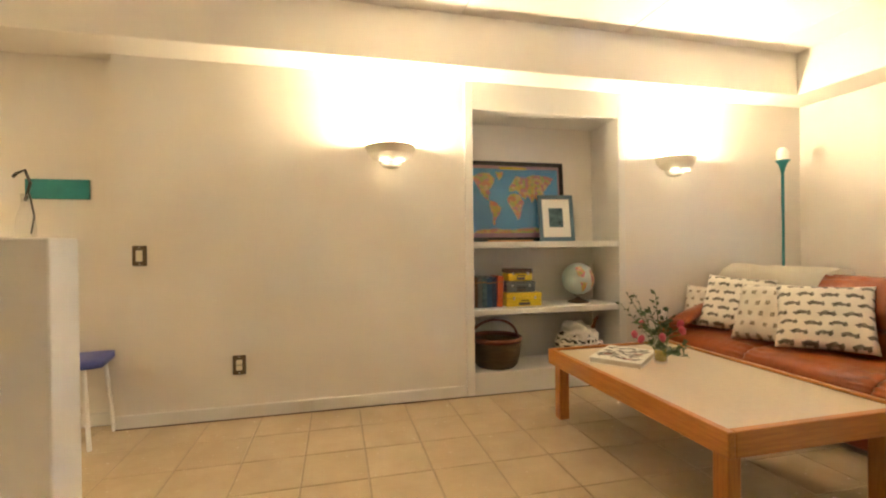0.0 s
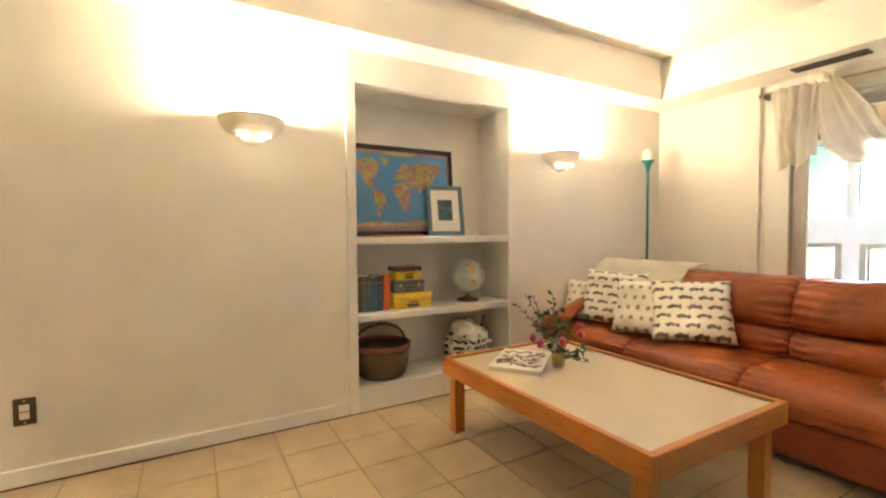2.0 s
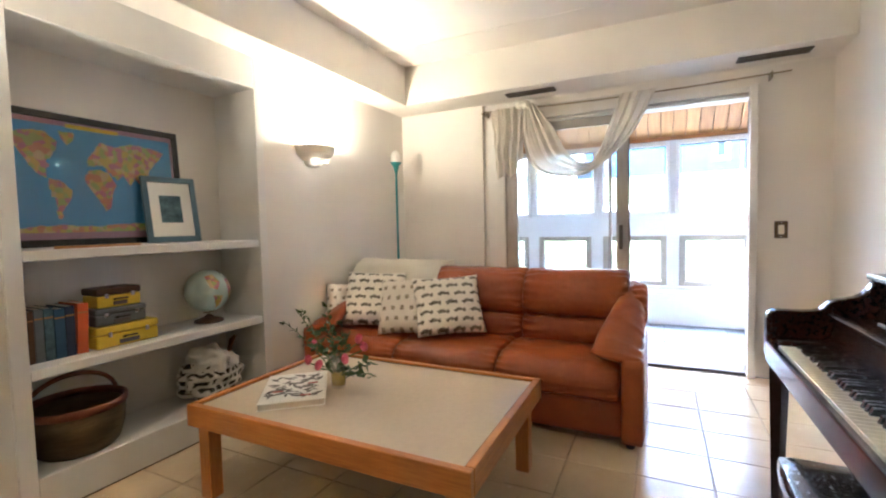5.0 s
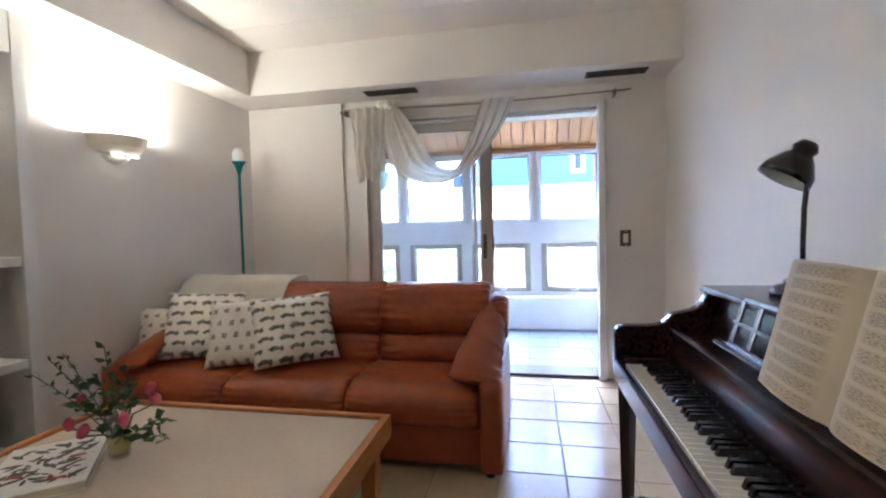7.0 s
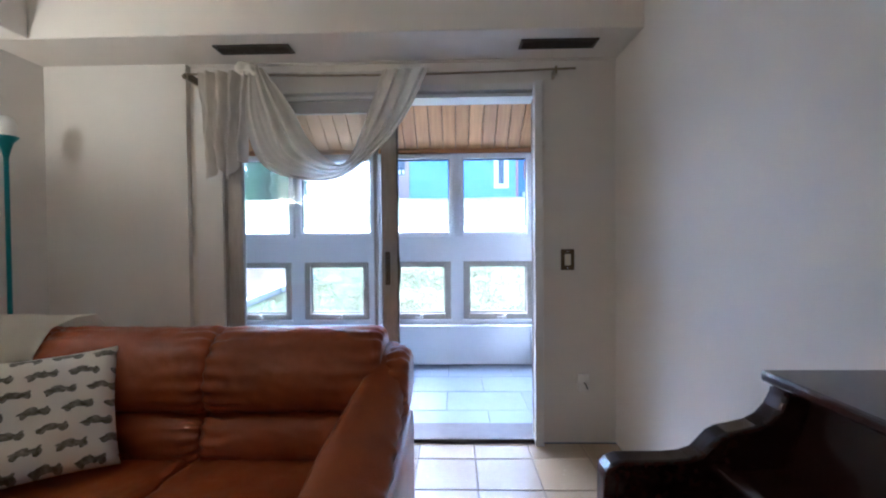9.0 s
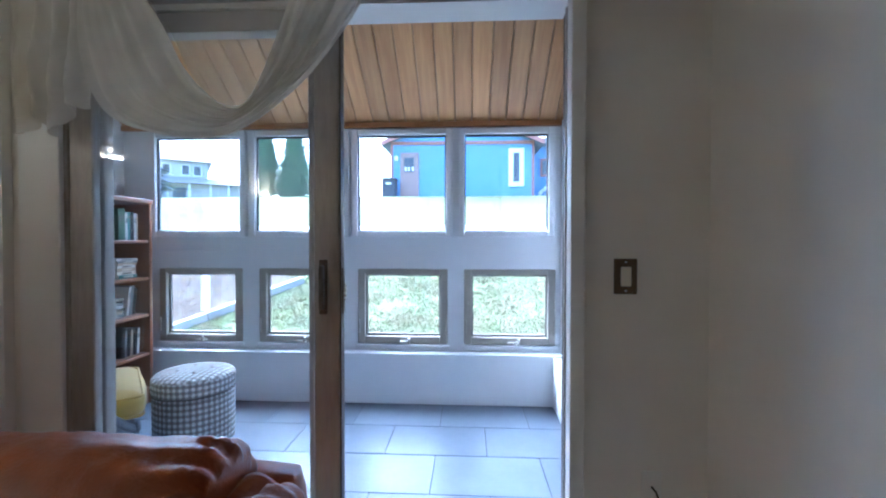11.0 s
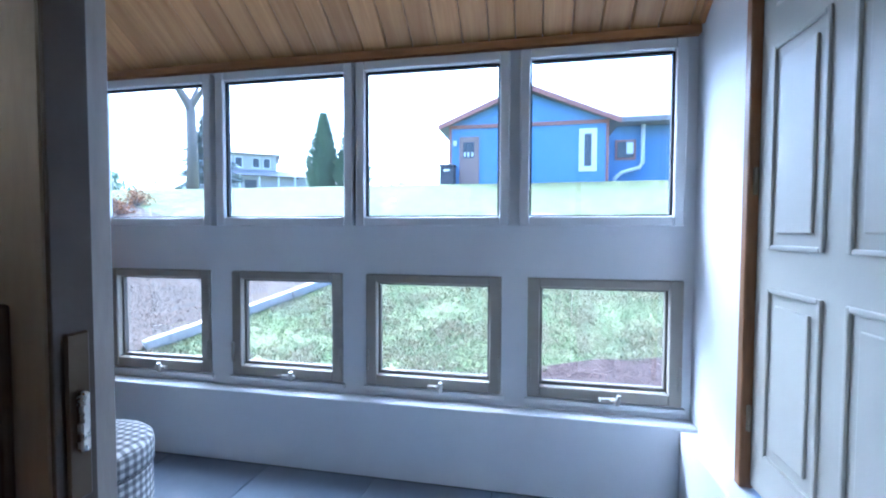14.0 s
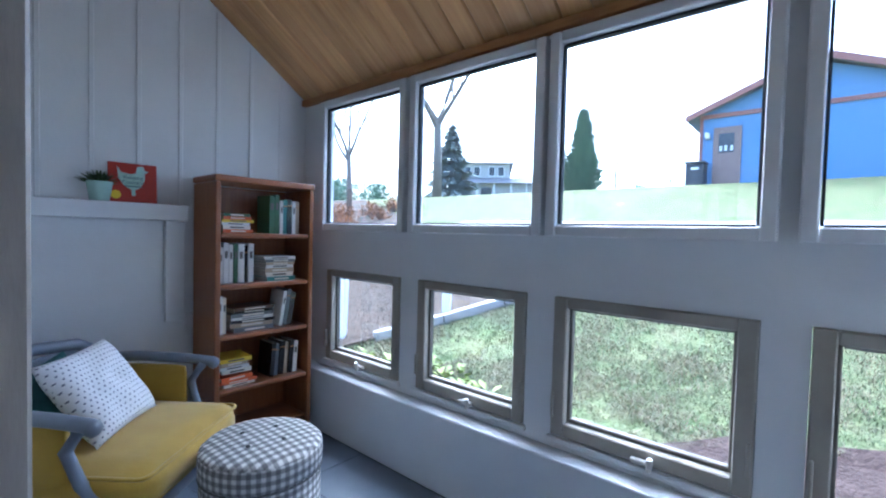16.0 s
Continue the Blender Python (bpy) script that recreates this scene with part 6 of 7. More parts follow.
bench = thing("piano_bench", "black upholstered piano bench tucked under the keyboard", "bench", pose(1.75, 0.62, 0))
part("seat", soft_box(0.78, 0.36, 0.08, 0.03, 0.15, 0.002, 8), "black", bench, smooth=True, m=pose(0, 0, 0.455))
part("apron", box(-0.37, 0.37, -0.16, 0.16, 0.34, 0.414, 0.004), "mahogany", bench)
for x in (-0.34, 0.34):
    for y in (-0.14, 0.14):
        part("leg", box(x - 0.022, x + 0.022, y - 0.022, y + 0.022, 0, 0.34, 0.004), "mahogany", bench)

# ---- entry corner ----
tp = thing("teal_wall_panel", "small teal painted panel hung on the wall", "picture", pose(-1.165, NY + 0.1, 1.46))
part("panel", box(-0.165, 0.165, -0.02, -0.001, -0.06, 0.06, 0.003), "teal", tp)
ch = thing("side_chair", "chair with a blue plastic seat and thin white legs", "chair", pose(-1.02, 3.30, 0))
part("seat", soft_box(0.40, 0.36, 0.045, 0.02, 0.2, 0.0, 8), "blueseat", ch, smooth=True, m=pose(0, 0, 0.455, 0, 0, 12))
for x, y in ((0.14, 0.10), (0.14, -0.13), (-0.15, 0.10), (-0.15, -0.13)):
    part("leg", cyl((x * 1.25, y * 1.2 + 0.0, 0), (x, y, 0.44), 0.011, 0.012, 10), "whitelegs", ch)
# Unseen lamp, added as a carrier for the west fill.
sl = thing("west_fill_lamp", "added out-of-view floor lamp with a cream drum shade, filling from the west", "lamp", pose(-2.70, 1.90, 0))
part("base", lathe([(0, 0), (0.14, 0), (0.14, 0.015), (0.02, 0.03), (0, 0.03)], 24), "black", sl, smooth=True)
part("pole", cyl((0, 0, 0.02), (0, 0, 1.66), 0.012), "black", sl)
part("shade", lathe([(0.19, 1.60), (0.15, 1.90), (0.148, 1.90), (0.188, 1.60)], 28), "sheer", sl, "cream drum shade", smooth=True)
bt = thing("wire_ornament", "small bottle with looped dark wire on the half wall", "ornament", pose(-0.355, 1.81, 1.121))
part("bottle", lathe([(0, 0), (0.022, 0), (0.024, 0.02), (0.02, 0.06), (0.01, 0.09), (0.011, 0.12), (0.0, 0.12)], 16), "vase_glass", bt, smooth=True)
part("wire", tube([(0.0, 0, 0.10), (0.012, 0, 0.15), (0.0, 0, 0.185), (-0.02, 0, 0.175), (-0.028, 0, 0.165)], 0.004), "black", bt)
part("tag", tube([(0.01, 0, 0.12), (0.02, 0.0, 0.06), (0.012, 0, 0.01)], 0.0025), "black", bt)

# ---- porch furniture ----
LX = PN
ledge_n = structure("trim_porch_north", box(PW, 5.60, PN - 0.075, PN + 0.002, 1.283, 1.37, 0.006, 2), "porch_white", "white painted ledge along the porch wall", "ledge")
structure("trim_porch_panel", box(5.50, 5.60, PN - 0.03, PN + 0.002, 0.72, 1.282, 0.005), "porch_white", "white painted upright board", "trim")
structure("trim_porch_panel_low", box(5.601, 5.70, PN - 0.03, PN + 0.002, 0.66, 0.76, 0.005), "porch_white", "white painted trim board", "trim")

KX0, KX1, KY0, KY1, KH = 5.635, 6.225, 3.30, 3.60, 1.525
bc = thing("bookcase", "tall cherry-wood bookcase with rounded edges, half full", "bookcase")
for x in (KX0, KX1 - 0.03):
    part("side_panel", box(x, x + 0.03, KY0, KY1, PF, KH - 0.026, 0.009, 3), "cherry", bc)
part("top", box(KX0 - 0.006, KX1 + 0.006, KY0 - 0.006, KY1, KH - 0.025, KH + 0.01, 0.010, 3), "cherry_x", bc)
part("back_panel", box(KX0 + 0.031, KX1 - 0.031, KY1 - 0.012, KY1 - 0.002, PF, KH - 0.03), "cherry", bc)
SHELF = [0.10, 0.365, 0.665, 0.945, 1.225]
for z in SHELF:
    part("shelf", box(KX0 + 0.031, KX1 - 0.031, KY0 + 0.006, KY1 - 0.013, z - 0.026, z, 0.009, 3), "cherry_x", bc)
part("plinth", box(KX0 + 0.031, KX1 - 0.031, KY0 + 0.02, KY0 + 0.035, PF, 0.073), "cherry_x", bc)
rb = random.Random(11)
GB = "books in the porch bookcase"


def stack(x, z, n, w, mats, d=0.17):
    for i in range(n):
        h = rb.uniform(0.014, 0.026)
        ww = w * rb.uniform(0.88, 1.05)
        flat_book(pose(x + rb.uniform(-0.008, 0.008), KY0 + 0.045 + rb.uniform(0, 0.012), z + 0.0005, 0, 0, rb.uniform(-4, 4)), ww, h, d, mats[i % len(mats)], "in a bookcase stack", GB)
        z += h + 0.001


def row_books(x, z, specs, lean=0.0):
    for mt, w, h in specs:
        upright_book(pose(x + w / 2, KY0 + 0.055 + rb.uniform(0, 0.01), z + 0.0005 + abs(math.sin(radians(lean))) * w / 2, 0, lean, 0), w, h, 0.15, mt, "in the porch bookcase", GB)
        x += w + 0.002


z = SHELF[4]
stack(KX0 + 0.135, z, 6, 0.17, ["book_orange", "paper", "book_white", "yellow", "book_orange", "book_green"])
row_books(KX0 + 0.33, z, [("book_green", 0.032, 0.225), ("book_green", 0.03, 0.23), ("book_white", 0.02, 0.2), ("book_teal", 0.024, 0.205), ("black", 0.03, 0.21), ("book_white", 0.022, 0.20), ("book_tan", 0.026, 0.2)])
z = SHELF[3]
row_books(KX0 + 0.045, z, [("book_white", 0.022, 0.2), ("book_white", 0.028, 0.225), ("book_white", 0.022, 0.215), ("book_green", 0.022, 0.22), ("book_white", 0.034, 0.22), ("black", 0.018, 0.21), ("book_white", 0.032, 0.22)])
stack(KX0 + 0.40, z, 7, 0.2, ["book_teal", "paper", "book_tan", "book_white", "book_tan", "steel", "book_white"])
z = SHELF[2]
row_books(KX0 + 0.035, z, [("book_white", 0.03, 0.21), ("paper", 0.02, 0.2)])
stack(KX0 + 0.235, z, 7, 0.25, ["steel", "book_tan", "black", "book_white", "steel", "black", "brown_dark"])
row_books(KX0 + 0.40, z, [("book_white", 0.022, 0.21), ("steel", 0.024, 0.22), ("black", 0.03, 0.2)], 9)
z = SHELF[1]
stack(KX0 + 0.15, z, 3, 0.2, ["paper", "book_orange", "book_orange"])
stack(KX0 + 0.135, z + 0.075, 4, 0.17, ["paper", "book_white", "book_tan", "yellow"])
row_books(KX0 + 0.34, z, [("black", 0.028, 0.2), ("steel", 0.026, 0.19), ("black", 0.034, 0.205), ("book_tan", 0.022, 0.19), ("black", 0.03, 0.2), ("book_white", 0.03, 0.19)], 4)

# gingham ottoman
OXC, OYC = 5.49, 2.50
ot = thing("round_ottoman", "round ottoman covered in grey and white gingham, button-tufted", "ottoman", pose(OXC, OYC, PF))


def gingham_drum(profile, seg=48, cells=44, pitch=0.033):
    bm = bmesh.new()
    uvl = bm.loops.layers.uv.new("UVMap")
    rings = [[bm.verts.new((r * math.cos(math.tau * i / seg), r * math.sin(math.tau * i / seg), z)) for i in range(seg)] for r, z in profile]
    for a, b in zip(rings, rings[1:]):
        for i in range(seg):
            f = bm.faces.new((a[i], a[(i + 1) % seg], b[(i + 1) % seg], b[i]))
            for lp, q in zip(f.loops, (i, i + 1, i + 1, i)):
                lp[uvl].uv = (cells * q / seg, lp.vert.co.z / pitch)
    top = bm.faces.new(rings[-1])
    for lp in top.loops:
        lp[uvl].uv = (lp.vert.co.x / pitch, lp.vert.co.y / pitch)
    return bm, uvl


bm, _ = gingham_drum([(0.205, 0.035), (0.218, 0.06), (0.22, 0.2), (0.219, 0.355), (0.212, 0.362)])
part("body", bm, "gingham", ot, smooth=True)
bm = bmesh.new()
uvl = bm.loops.layers.uv.new("UVMap")
rings = []
for r, z in [(0.212, 0.364), (0.224, 0.37), (0.226, 0.43), (0.222, 0.452), (0.205, 0.467), (0.17, 0.474), (0.12, 0.478), (0.06, 0.479), (0.012, 0.479)]:
    rings.append([bm.verts.new((r * math.cos(math.tau * i / 48), r * math.sin(math.tau * i / 48), z)) for i in range(48)])
for k, (a, b) in enumerate(zip(rings, rings[1:])):
    for i in range(48):
        f = bm.faces.new((a[i], a[(i + 1) % 48], b[(i + 1) % 48], b[i]))
        for lp, q in zip(f.loops, (i, i + 1, i + 1, i)):
            lp[uvl].uv = (44 * q / 48, lp.vert.co.z / 0.033) if k < 3 else (lp.vert.co.x / 0.033, lp.vert.co.y / 0.033)
f = bm.faces.new(rings[-1])
for lp in f.loops:
    lp[uvl].uv = (lp.vert.co.x / 0.033, lp.vert.co.y / 0.033)
part("lid", bm, "gingham", ot, smooth=True)
part("piping", lathe([(0.222, 0.359), (0.226, 0.363), (0.222, 0.367), (0.218, 0.363), (0.222, 0.359)], 40), "gingham", ot, smooth=True)
for i in range(4):
    a = math.tau * i / 4 + 0.5
    part("button", lathe([(0, 0.006), (0.007, 0.004), (0.009, 0), (0, -0.003)], 10), "gasket", ot, smooth=True, m=pose(0.09 * math.cos(a), 0.09 * math.sin(a), 0.478))
    part("foot", cyl((0.15 * math.cos(a), 0.15 * math.sin(a), 0.0), (0.15 * math.cos(a), 0.15 * math.sin(a), 0.04), 0.018, 0.022), "black", ot)

# painted armchair with mustard seat
ac = thing("armchair", "grey-blue painted wooden armchair with mustard velvet seat", "armchair", pose(5.13, 2.99, PF, 0, 0, 40))


def rail(points, r, name, lab=""):
    return part(name, tube(points, r, 10), "chair_paint", ac, lab, smooth=True)


part("seat_rail", at(soft_box(0.66, 0.56, 0.09, 0.02, 0.02, 0, 8), 0, -0.02, 0.29), "chair_paint", ac, smooth=True)
part("seat_cushion", at(soft_box(0.64, 0.60, 0.14, 0.05, 0.35, 0.003, 12), 0, -0.04, 0.40), "mustard", ac, smooth=True)
for z in (0.352, 0.452):
    loop = [(sx_ * 0.285 + 0.035 * math.cos(a), -0.04 + sy_ * 0.265 + 0.035 * math.sin(a), z) for sx_, sy_, a0 in ((1, 1, 0), (-1, 1, 90), (-1, -1, 180), (1, -1, 270)) for a in [radians(a0 + 30 * q) for q in range(4)]]
    part("seat_piping", tube(loop + loop[:1], 0.007), "mustard", ac, smooth=True)
part("back_panel", at(soft_box(0.56, 0.05, 0.30, 0.02, 0.2, 0.0, 8), 0, 0.27, 0.54, -10), "mustard", ac, smooth=True)
rail([(-0.33, 0.28, 0.67), (-0.2, 0.325, 0.75), (0, 0.34, 0.775), (0.2, 0.325, 0.75), (0.33, 0.28, 0.67)], 0.026, "top_rail")
part("back_board", at(box(-0.29, 0.29, -0.012, 0.012, -0.065, 0.065, 0.01, 2), 0, 0.322, 0.675, -10), "chair_paint", ac)
for s in (-1, 1):
    rail([(s * 0.33, 0.28, 0.66), (s * 0.345, 0.12, 0.665), (s * 0.355, -0.08, 0.655), (s * 0.36, -0.19, 0.645), (s * 0.36, -0.215, 0.625)], 0.024, "arm")
    part("arm_knuckle", lathe([(0.028 * math.sin(math.pi * i / 8), -0.028 * math.cos(math.pi * i / 8)) for i in range(9)], 14), "chair_paint", ac, smooth=True, m=pose(s * 0.36, -0.20, 0.638))
    rail([(s * 0.35, -0.16, 0.64), (s * 0.345, -0.10, 0.55), (s * 0.335, -0.14, 0.44), (s * 0.33, -0.25, 0.33), (s * 0.335, -0.305, 0.29)], 0.021, "arm_support")
    rail([(s * 0.31, -0.29, 0.32), (s * 0.315, -0.305, 0.2), (s * 0.305, -0.285, 0.08), (s * 0.315, -0.30, 0.0)], 0.024, "front_leg")
    rail([(s * 0.32, 0.28, 0.66), (s * 0.30, 0.25, 0.35), (s * 0.30, 0.30, 0.0)], 0.022, "back_leg")
    part("side_panel", at(soft_box(0.03, 0.34, 0.26, 0.012, 0.3, 0.0, 7), s * 0.325, 0.08, 0.50), "mustard", ac, smooth=True)
    part("rosette", lathe([(0, -0.012), (0.024, -0.01), (0.03, 0.0), (0.024, 0.01), (0, 0.012)], 14), "chair_paint", ac, smooth=True, m=pose(s * 0.325, -0.315, 0.305, 90))
c = link("scatter_cushion", pillow(0.36, 0.36, 0.12, 6), "dots", smooth=True, m=pose(5.08, 2.98, 0.615) @ pose(0, 0, 0, 0, 0, 44) @ pose(0, 0, 0, -36, -3, 0))
tagged(c, "white cotton cushion with tiny dark dots on the armchair", "cushion")
c = link("scatter_cushion", pillow(0.36, 0.34, 0.10, 8), "teal_fabric", smooth=True, m=pose(4.96, 3.06, 0.56) @ pose(0, 0, 0, 0, 0, 46) @ pose(0, 0, 0, -30, -8, 0))
tagged(c, "dark teal patterned cushion behind a white one", "cushion")

# plant pot and red book on the ledge
pp = thing("potted_succulent", "small succulent in a mint glazed pot on the ledge", "plant", pose(5.205, PN - 0.04, 1.371) @ Matrix.Scale(1.2, 4))
part("pot", lathe([(0, 0), (0.034, 0), (0.045, 0.07), (0.046, 0.078), (0.040, 0.078), (0.036, 0.06), (0, 0.055)], 24), "mint", pp, smooth=True)
bm = bmesh.new()
for i in range(46):
    a, e = i * 2.4, 0.2 + 1.2 * (i / 46)
    d = Vector((math.cos(a) * math.cos(e), math.sin(a) * math.cos(e) * 0.6, math.sin(e)))
    s = d.cross(Vector((0, 0, 1))).normalized() * 0.008
    L = 0.085 - 0.03 * i / 46
    b0 = Vector((0, 0, 0.06)) + d * 0.01
    v = [bm.verts.new(p) for p in (b0, b0 + d * L * 0.5 + s, b0 + d * L, b0 + d * L * 0.5 - s, b0 + d * L * 0.5 + Vector((0, 0, 0.006)))]
    for q in ((0, 1, 4), (1, 2, 4), (2, 3, 4), (3, 0, 4)):
        bm.faces.new([v[t] for t in q])
part("leaves", bm, "leaf", pp)
rbk = thing("red_picture_book", "red hardback with a pale hen drawing, standing upright", "book", pose(5.345, PN - 0.045, 1.371, -6, 0, -4))
part("cover", box(-0.105, 0.105, -0.012, 0.0, 0, 0.20, 0.001), "red", rbk)
part("page_block", box(-0.10, 0.102, 0.0002, 0.006, 0.003, 0.197), "paper", rbk)
hen = [(-0.8, 0.9), (-0.6, 0.55), (-0.1, 0.45), (0.15, 0.55), (0.2, 0.9), (0.5, 1.0), (0.62, 0.75), (0.8, 0.65), (0.6, 0.55), (0.6, 0.1), (0.35, -0.35), (0.1, -0.5), (0.1, -0.85), (-0.1, -0.85), (-0.1, -0.5), (-0.45, -0.3), (-0.75, 0.2)]
part("hen_drawing", outline(hen, 0.0, 0.105, 0.085, 0.085), "mint", rbk, "pale printed hen", m=pose(0, -0.0126, 0))


def lettering(body, size):
    """Words in the built-in font, as a thin mesh standing in the x-z plane and facing -y."""
    cu = bpy.data.curves.new("lettering", "FONT")
    cu.body, cu.size, cu.align_x, cu.extrude = body, size, "CENTER", 0.0004
    tmp = bpy.data.objects.new("lettering", cu)
    me = bpy.data.meshes.new_from_object(tmp)
    bm = bmesh.new()
    bm.from_mesh(me)
    bpy.data.objects.remove(tmp)
    bpy.data.meshes.remove(me)
    bm.transform(pose(0, 0, 0, 90))
    return bm


for word, z in (("Keeping", 0.118), ("Chickens", 0.092)):
    part("title_word", lettering(word, 0.026), "print", rbk, "dark printed title", m=pose(0.0, -0.0145, z))
part("subtitle_bar", box(-0.04, 0.04, -0.0142, -0.0128, 0.078, 0.083), "print", rbk)
part("sticker", cyl((-0.075, -0.0142, 0.035), (-0.075, -0.0122, 0.035), 0.022, seg=18), "yellow", rbk)

# ---- garden ----


def patch(name, mat, label, x0, x1, edge0, edge1, nx, ny, lift):
    """A sheet that lies on the ground between two wavering edges in y."""
    bm = bmesh.new()
    g = []
    for i in range(nx + 1):
        x = x0 + (x1 - x0) * i / nx
        a, b = edge0(x), edge1(x)
        g.append([bm.verts.new((x, a + (b - a) * j / ny, ground_z(x, a + (b - a) * j / ny) + lift + 0.02 * noise.noise(Vector((x * 3, j, 1))))) for j in range(ny + 1)])
    for i in range(nx):
        for j in range(ny):
            bm.faces.new((g[i][j], g[i + 1][j], g[i + 1][j + 1], g[i][j + 1]))
    return tagged(link(name, bm, mat, smooth=True), label, "ground cover", kind="structure")


def wob(x, k, a=0.25):
    return a * noise.noise(Vector((x * 0.9, k, 3.0)))


def bank_edge(x):
    return max(4.65 - 0.5 * (x - 8.85), 3.75 + 1.65 * (x - 10.6))


def soil_edge(y):
    return 7.55 + 1.05 / (1 + math.exp((y - 1.3) * 2.2)) + 0.22 * noise.noise(Vector((y * 1.3, 2, 0)))


bm = bmesh.new()
g = [[None] * 41 for _ in range(9)]
for j in range(41):
    y = -3 + 10 * j / 40
    far = soil_edge(y)
    for i in range(9):
        x = 6.52 + (far - 6.52) * i / 8
        g[i][j] = bm.verts.new((x, y, ground_z(x, y) + 0.03 + 0.025 * noise.noise(Vector((x * 5, y * 5, 0)))))
for i in range(8):
    for j in range(40):
        bm.faces.new((g[i][j], g[i + 1][j], g[i + 1][j + 1], g[i][j + 1]))
tagged(link("soil_bed", bm, "soil", smooth=True), "bare brown soil along the house wall", "soil", kind="structure")
patch("mulch_bank", "mulch", "bank of brown leaf litter and wood chips", 7.6, 22.0, lambda x: bank_edge(x) + wob(x, 1, 0.08), lambda x: 24 + wob(x, 2), 60, 40, 0.03)
patch("driveway", "asphalt", "pale concrete drive across the lawn", 13.7, 15.1, lambda x: -25.0 + wob(x, 3), lambda x: 9.0 + wob(x, 4), 8, 60, 0.04)

kerb = thing("timber_edging", "grey weathered timber edging along the leaf bank", "edging")
pts = [(8.2 + 0.8 * i, 4.97 - 0.4 * i) for i in range(4)]
for (xa, ya), (xb, yb) in zip(pts, pts[1:]):
    za, zb = ground_z(xa, ya), ground_z(xb, yb)
    bm = bmesh.new()
    d = Vector((xb - xa, yb - ya, zb - za))
    add_box(bm, 0.005, d.length - 0.005, -0.06, 0.06, -0.05, 0.11, 0.012)
    bm.transform(Matrix.Translation((xa, ya, za)) @ d.to_track_quat("X", "Z").to_matrix().to_4x4())
    part("sleeper", bm, "timber", kerb)
for n_, (x, y) in enumerate(((8.03, 5.42), (9.30, 4.76))):
    p = thing("white_post", "square white painted wooden post in the bank", "post", pose(x, y, ground_z(x, y) - 0.05, 0, 3, 25), "garden posts")
    part("shaft", box(-0.055, 0.055, -0.055, 0.055, 0, 1.2, 0.006), "outdoor_white", p)
    part("cap", box(-0.07, 0.07, -0.07, 0.07, 1.201, 1.23, 0.005), "outdoor_white", p)

# blades of grass, low leaves
rg = random.Random(21)


def blades(name, label, n, where, size, mat, seed):
    rg.seed(seed)
    vs, fs = [], []
    for _ in range(n):
        x, y = where()
        z = ground_z(x, y)
        a, h, w = rg.uniform(0, math.tau), size * rg.uniform(0.5, 1.3), size * rg.uniform(0.05, 0.12)
        lean = rg.uniform(0.4, 1.5) * h
        c, s = math.cos(a), math.sin(a)
        b = len(vs)
        vs += [(x - s * w, y + c * w, z), (x + s * w, y - c * w, z), (x + c * lean * 0.4 + s * w * 0.7, y + s * lean * 0.4 - c * w * 0.7, z + h * 0.6), (x + c * lean * 0.4 - s * w * 0.7, y + s * lean * 0.4 + c * w * 0.7, z + h * 0.6), (x + c * lean, y + s * lean, z + h)]
        fs += [(b, b + 1, b + 2, b + 3), (b + 3, b + 2, b + 4)]
    me = bpy.data.meshes.new(name)
    me.from_pydata(vs, [], fs)
    me.materials.append(M[mat])
    return tagged(new(name, me), label, "grass", kind="stuff")


def lawn_spot(dry=False):
    while True:
        x, y = 7.6 + 6.0 * rg.random() ** 1.5, rg.uniform(-4, 7)
        if x > soil_edge(y) - 0.1 and y < bank_edge(x) - 0.05 and noise.noise(Vector((x * 1.1, y * 1.1, 5))) + 0.35 * noise.noise(Vector((x * 9, y * 9, 8))) > -0.44 + 0.3 * rg.random():
            if not dry or noise.noise(Vector((x * 1.6, y * 2.4, 12))) + 0.5 * noise.noise(Vector((x * 5, y * 7, 4))) > rg.uniform(-0.25, 0.25):
                return x, y


blades("grass", "short patchy autumn grass", 95000, lawn_spot, 0.034, "blade", 1)
blades("dry_grass", "straw-coloured dead grass in the lawn", 60000, lambda: lawn_spot(True), 0.036, "straw", 11)
blades("fallen_leaf_litter", "dry leaves and chips strewn over the bank", 26000, lambda: (rg.uniform(7.8, 11.5), rg.uniform(4.9, 11)), 0.05, "mulch", 2)
blades("dry_leaves", "dry fallen leaves scattered on the lawn", 9000, lawn_spot, 0.032, "mulch", 7)
M["hosta"] = material("yellow_green_leaf", (0.20, 0.26, 0.05), (0.30, 0.33, 0.09), 0.6, 9)
hb = bmesh.new()
rg.seed(3)
for i in range(240):
    y = rg.uniform(3.0, 6.2)
    x = 7.75 + 0.25 * math.sin(y * 2) + rg.uniform(-0.15, 0.15)
    z = ground_z(x, y) + 0.02
    a, L = rg.uniform(0, math.tau), rg.uniform(0.08, 0.16)
    d, s = Vector((math.cos(a), math.sin(a), 0.9)).normalized(), Vector((-math.sin(a), math.cos(a), 0))
    p = Vector((x, y, z))
    v = [hb.verts.new(q) for q in (p, p + d * L * 0.5 + s * L * 0.25, p + d * L + Vector((0, 0, -0.03)), p + d * L * 0.5 - s * L * 0.25)]
    hb.faces.new(v)
tagged(link("low_leaf_plants", hb, "hosta"), "low yellow-green leafy plants by the wall", "plants", kind="stuff")

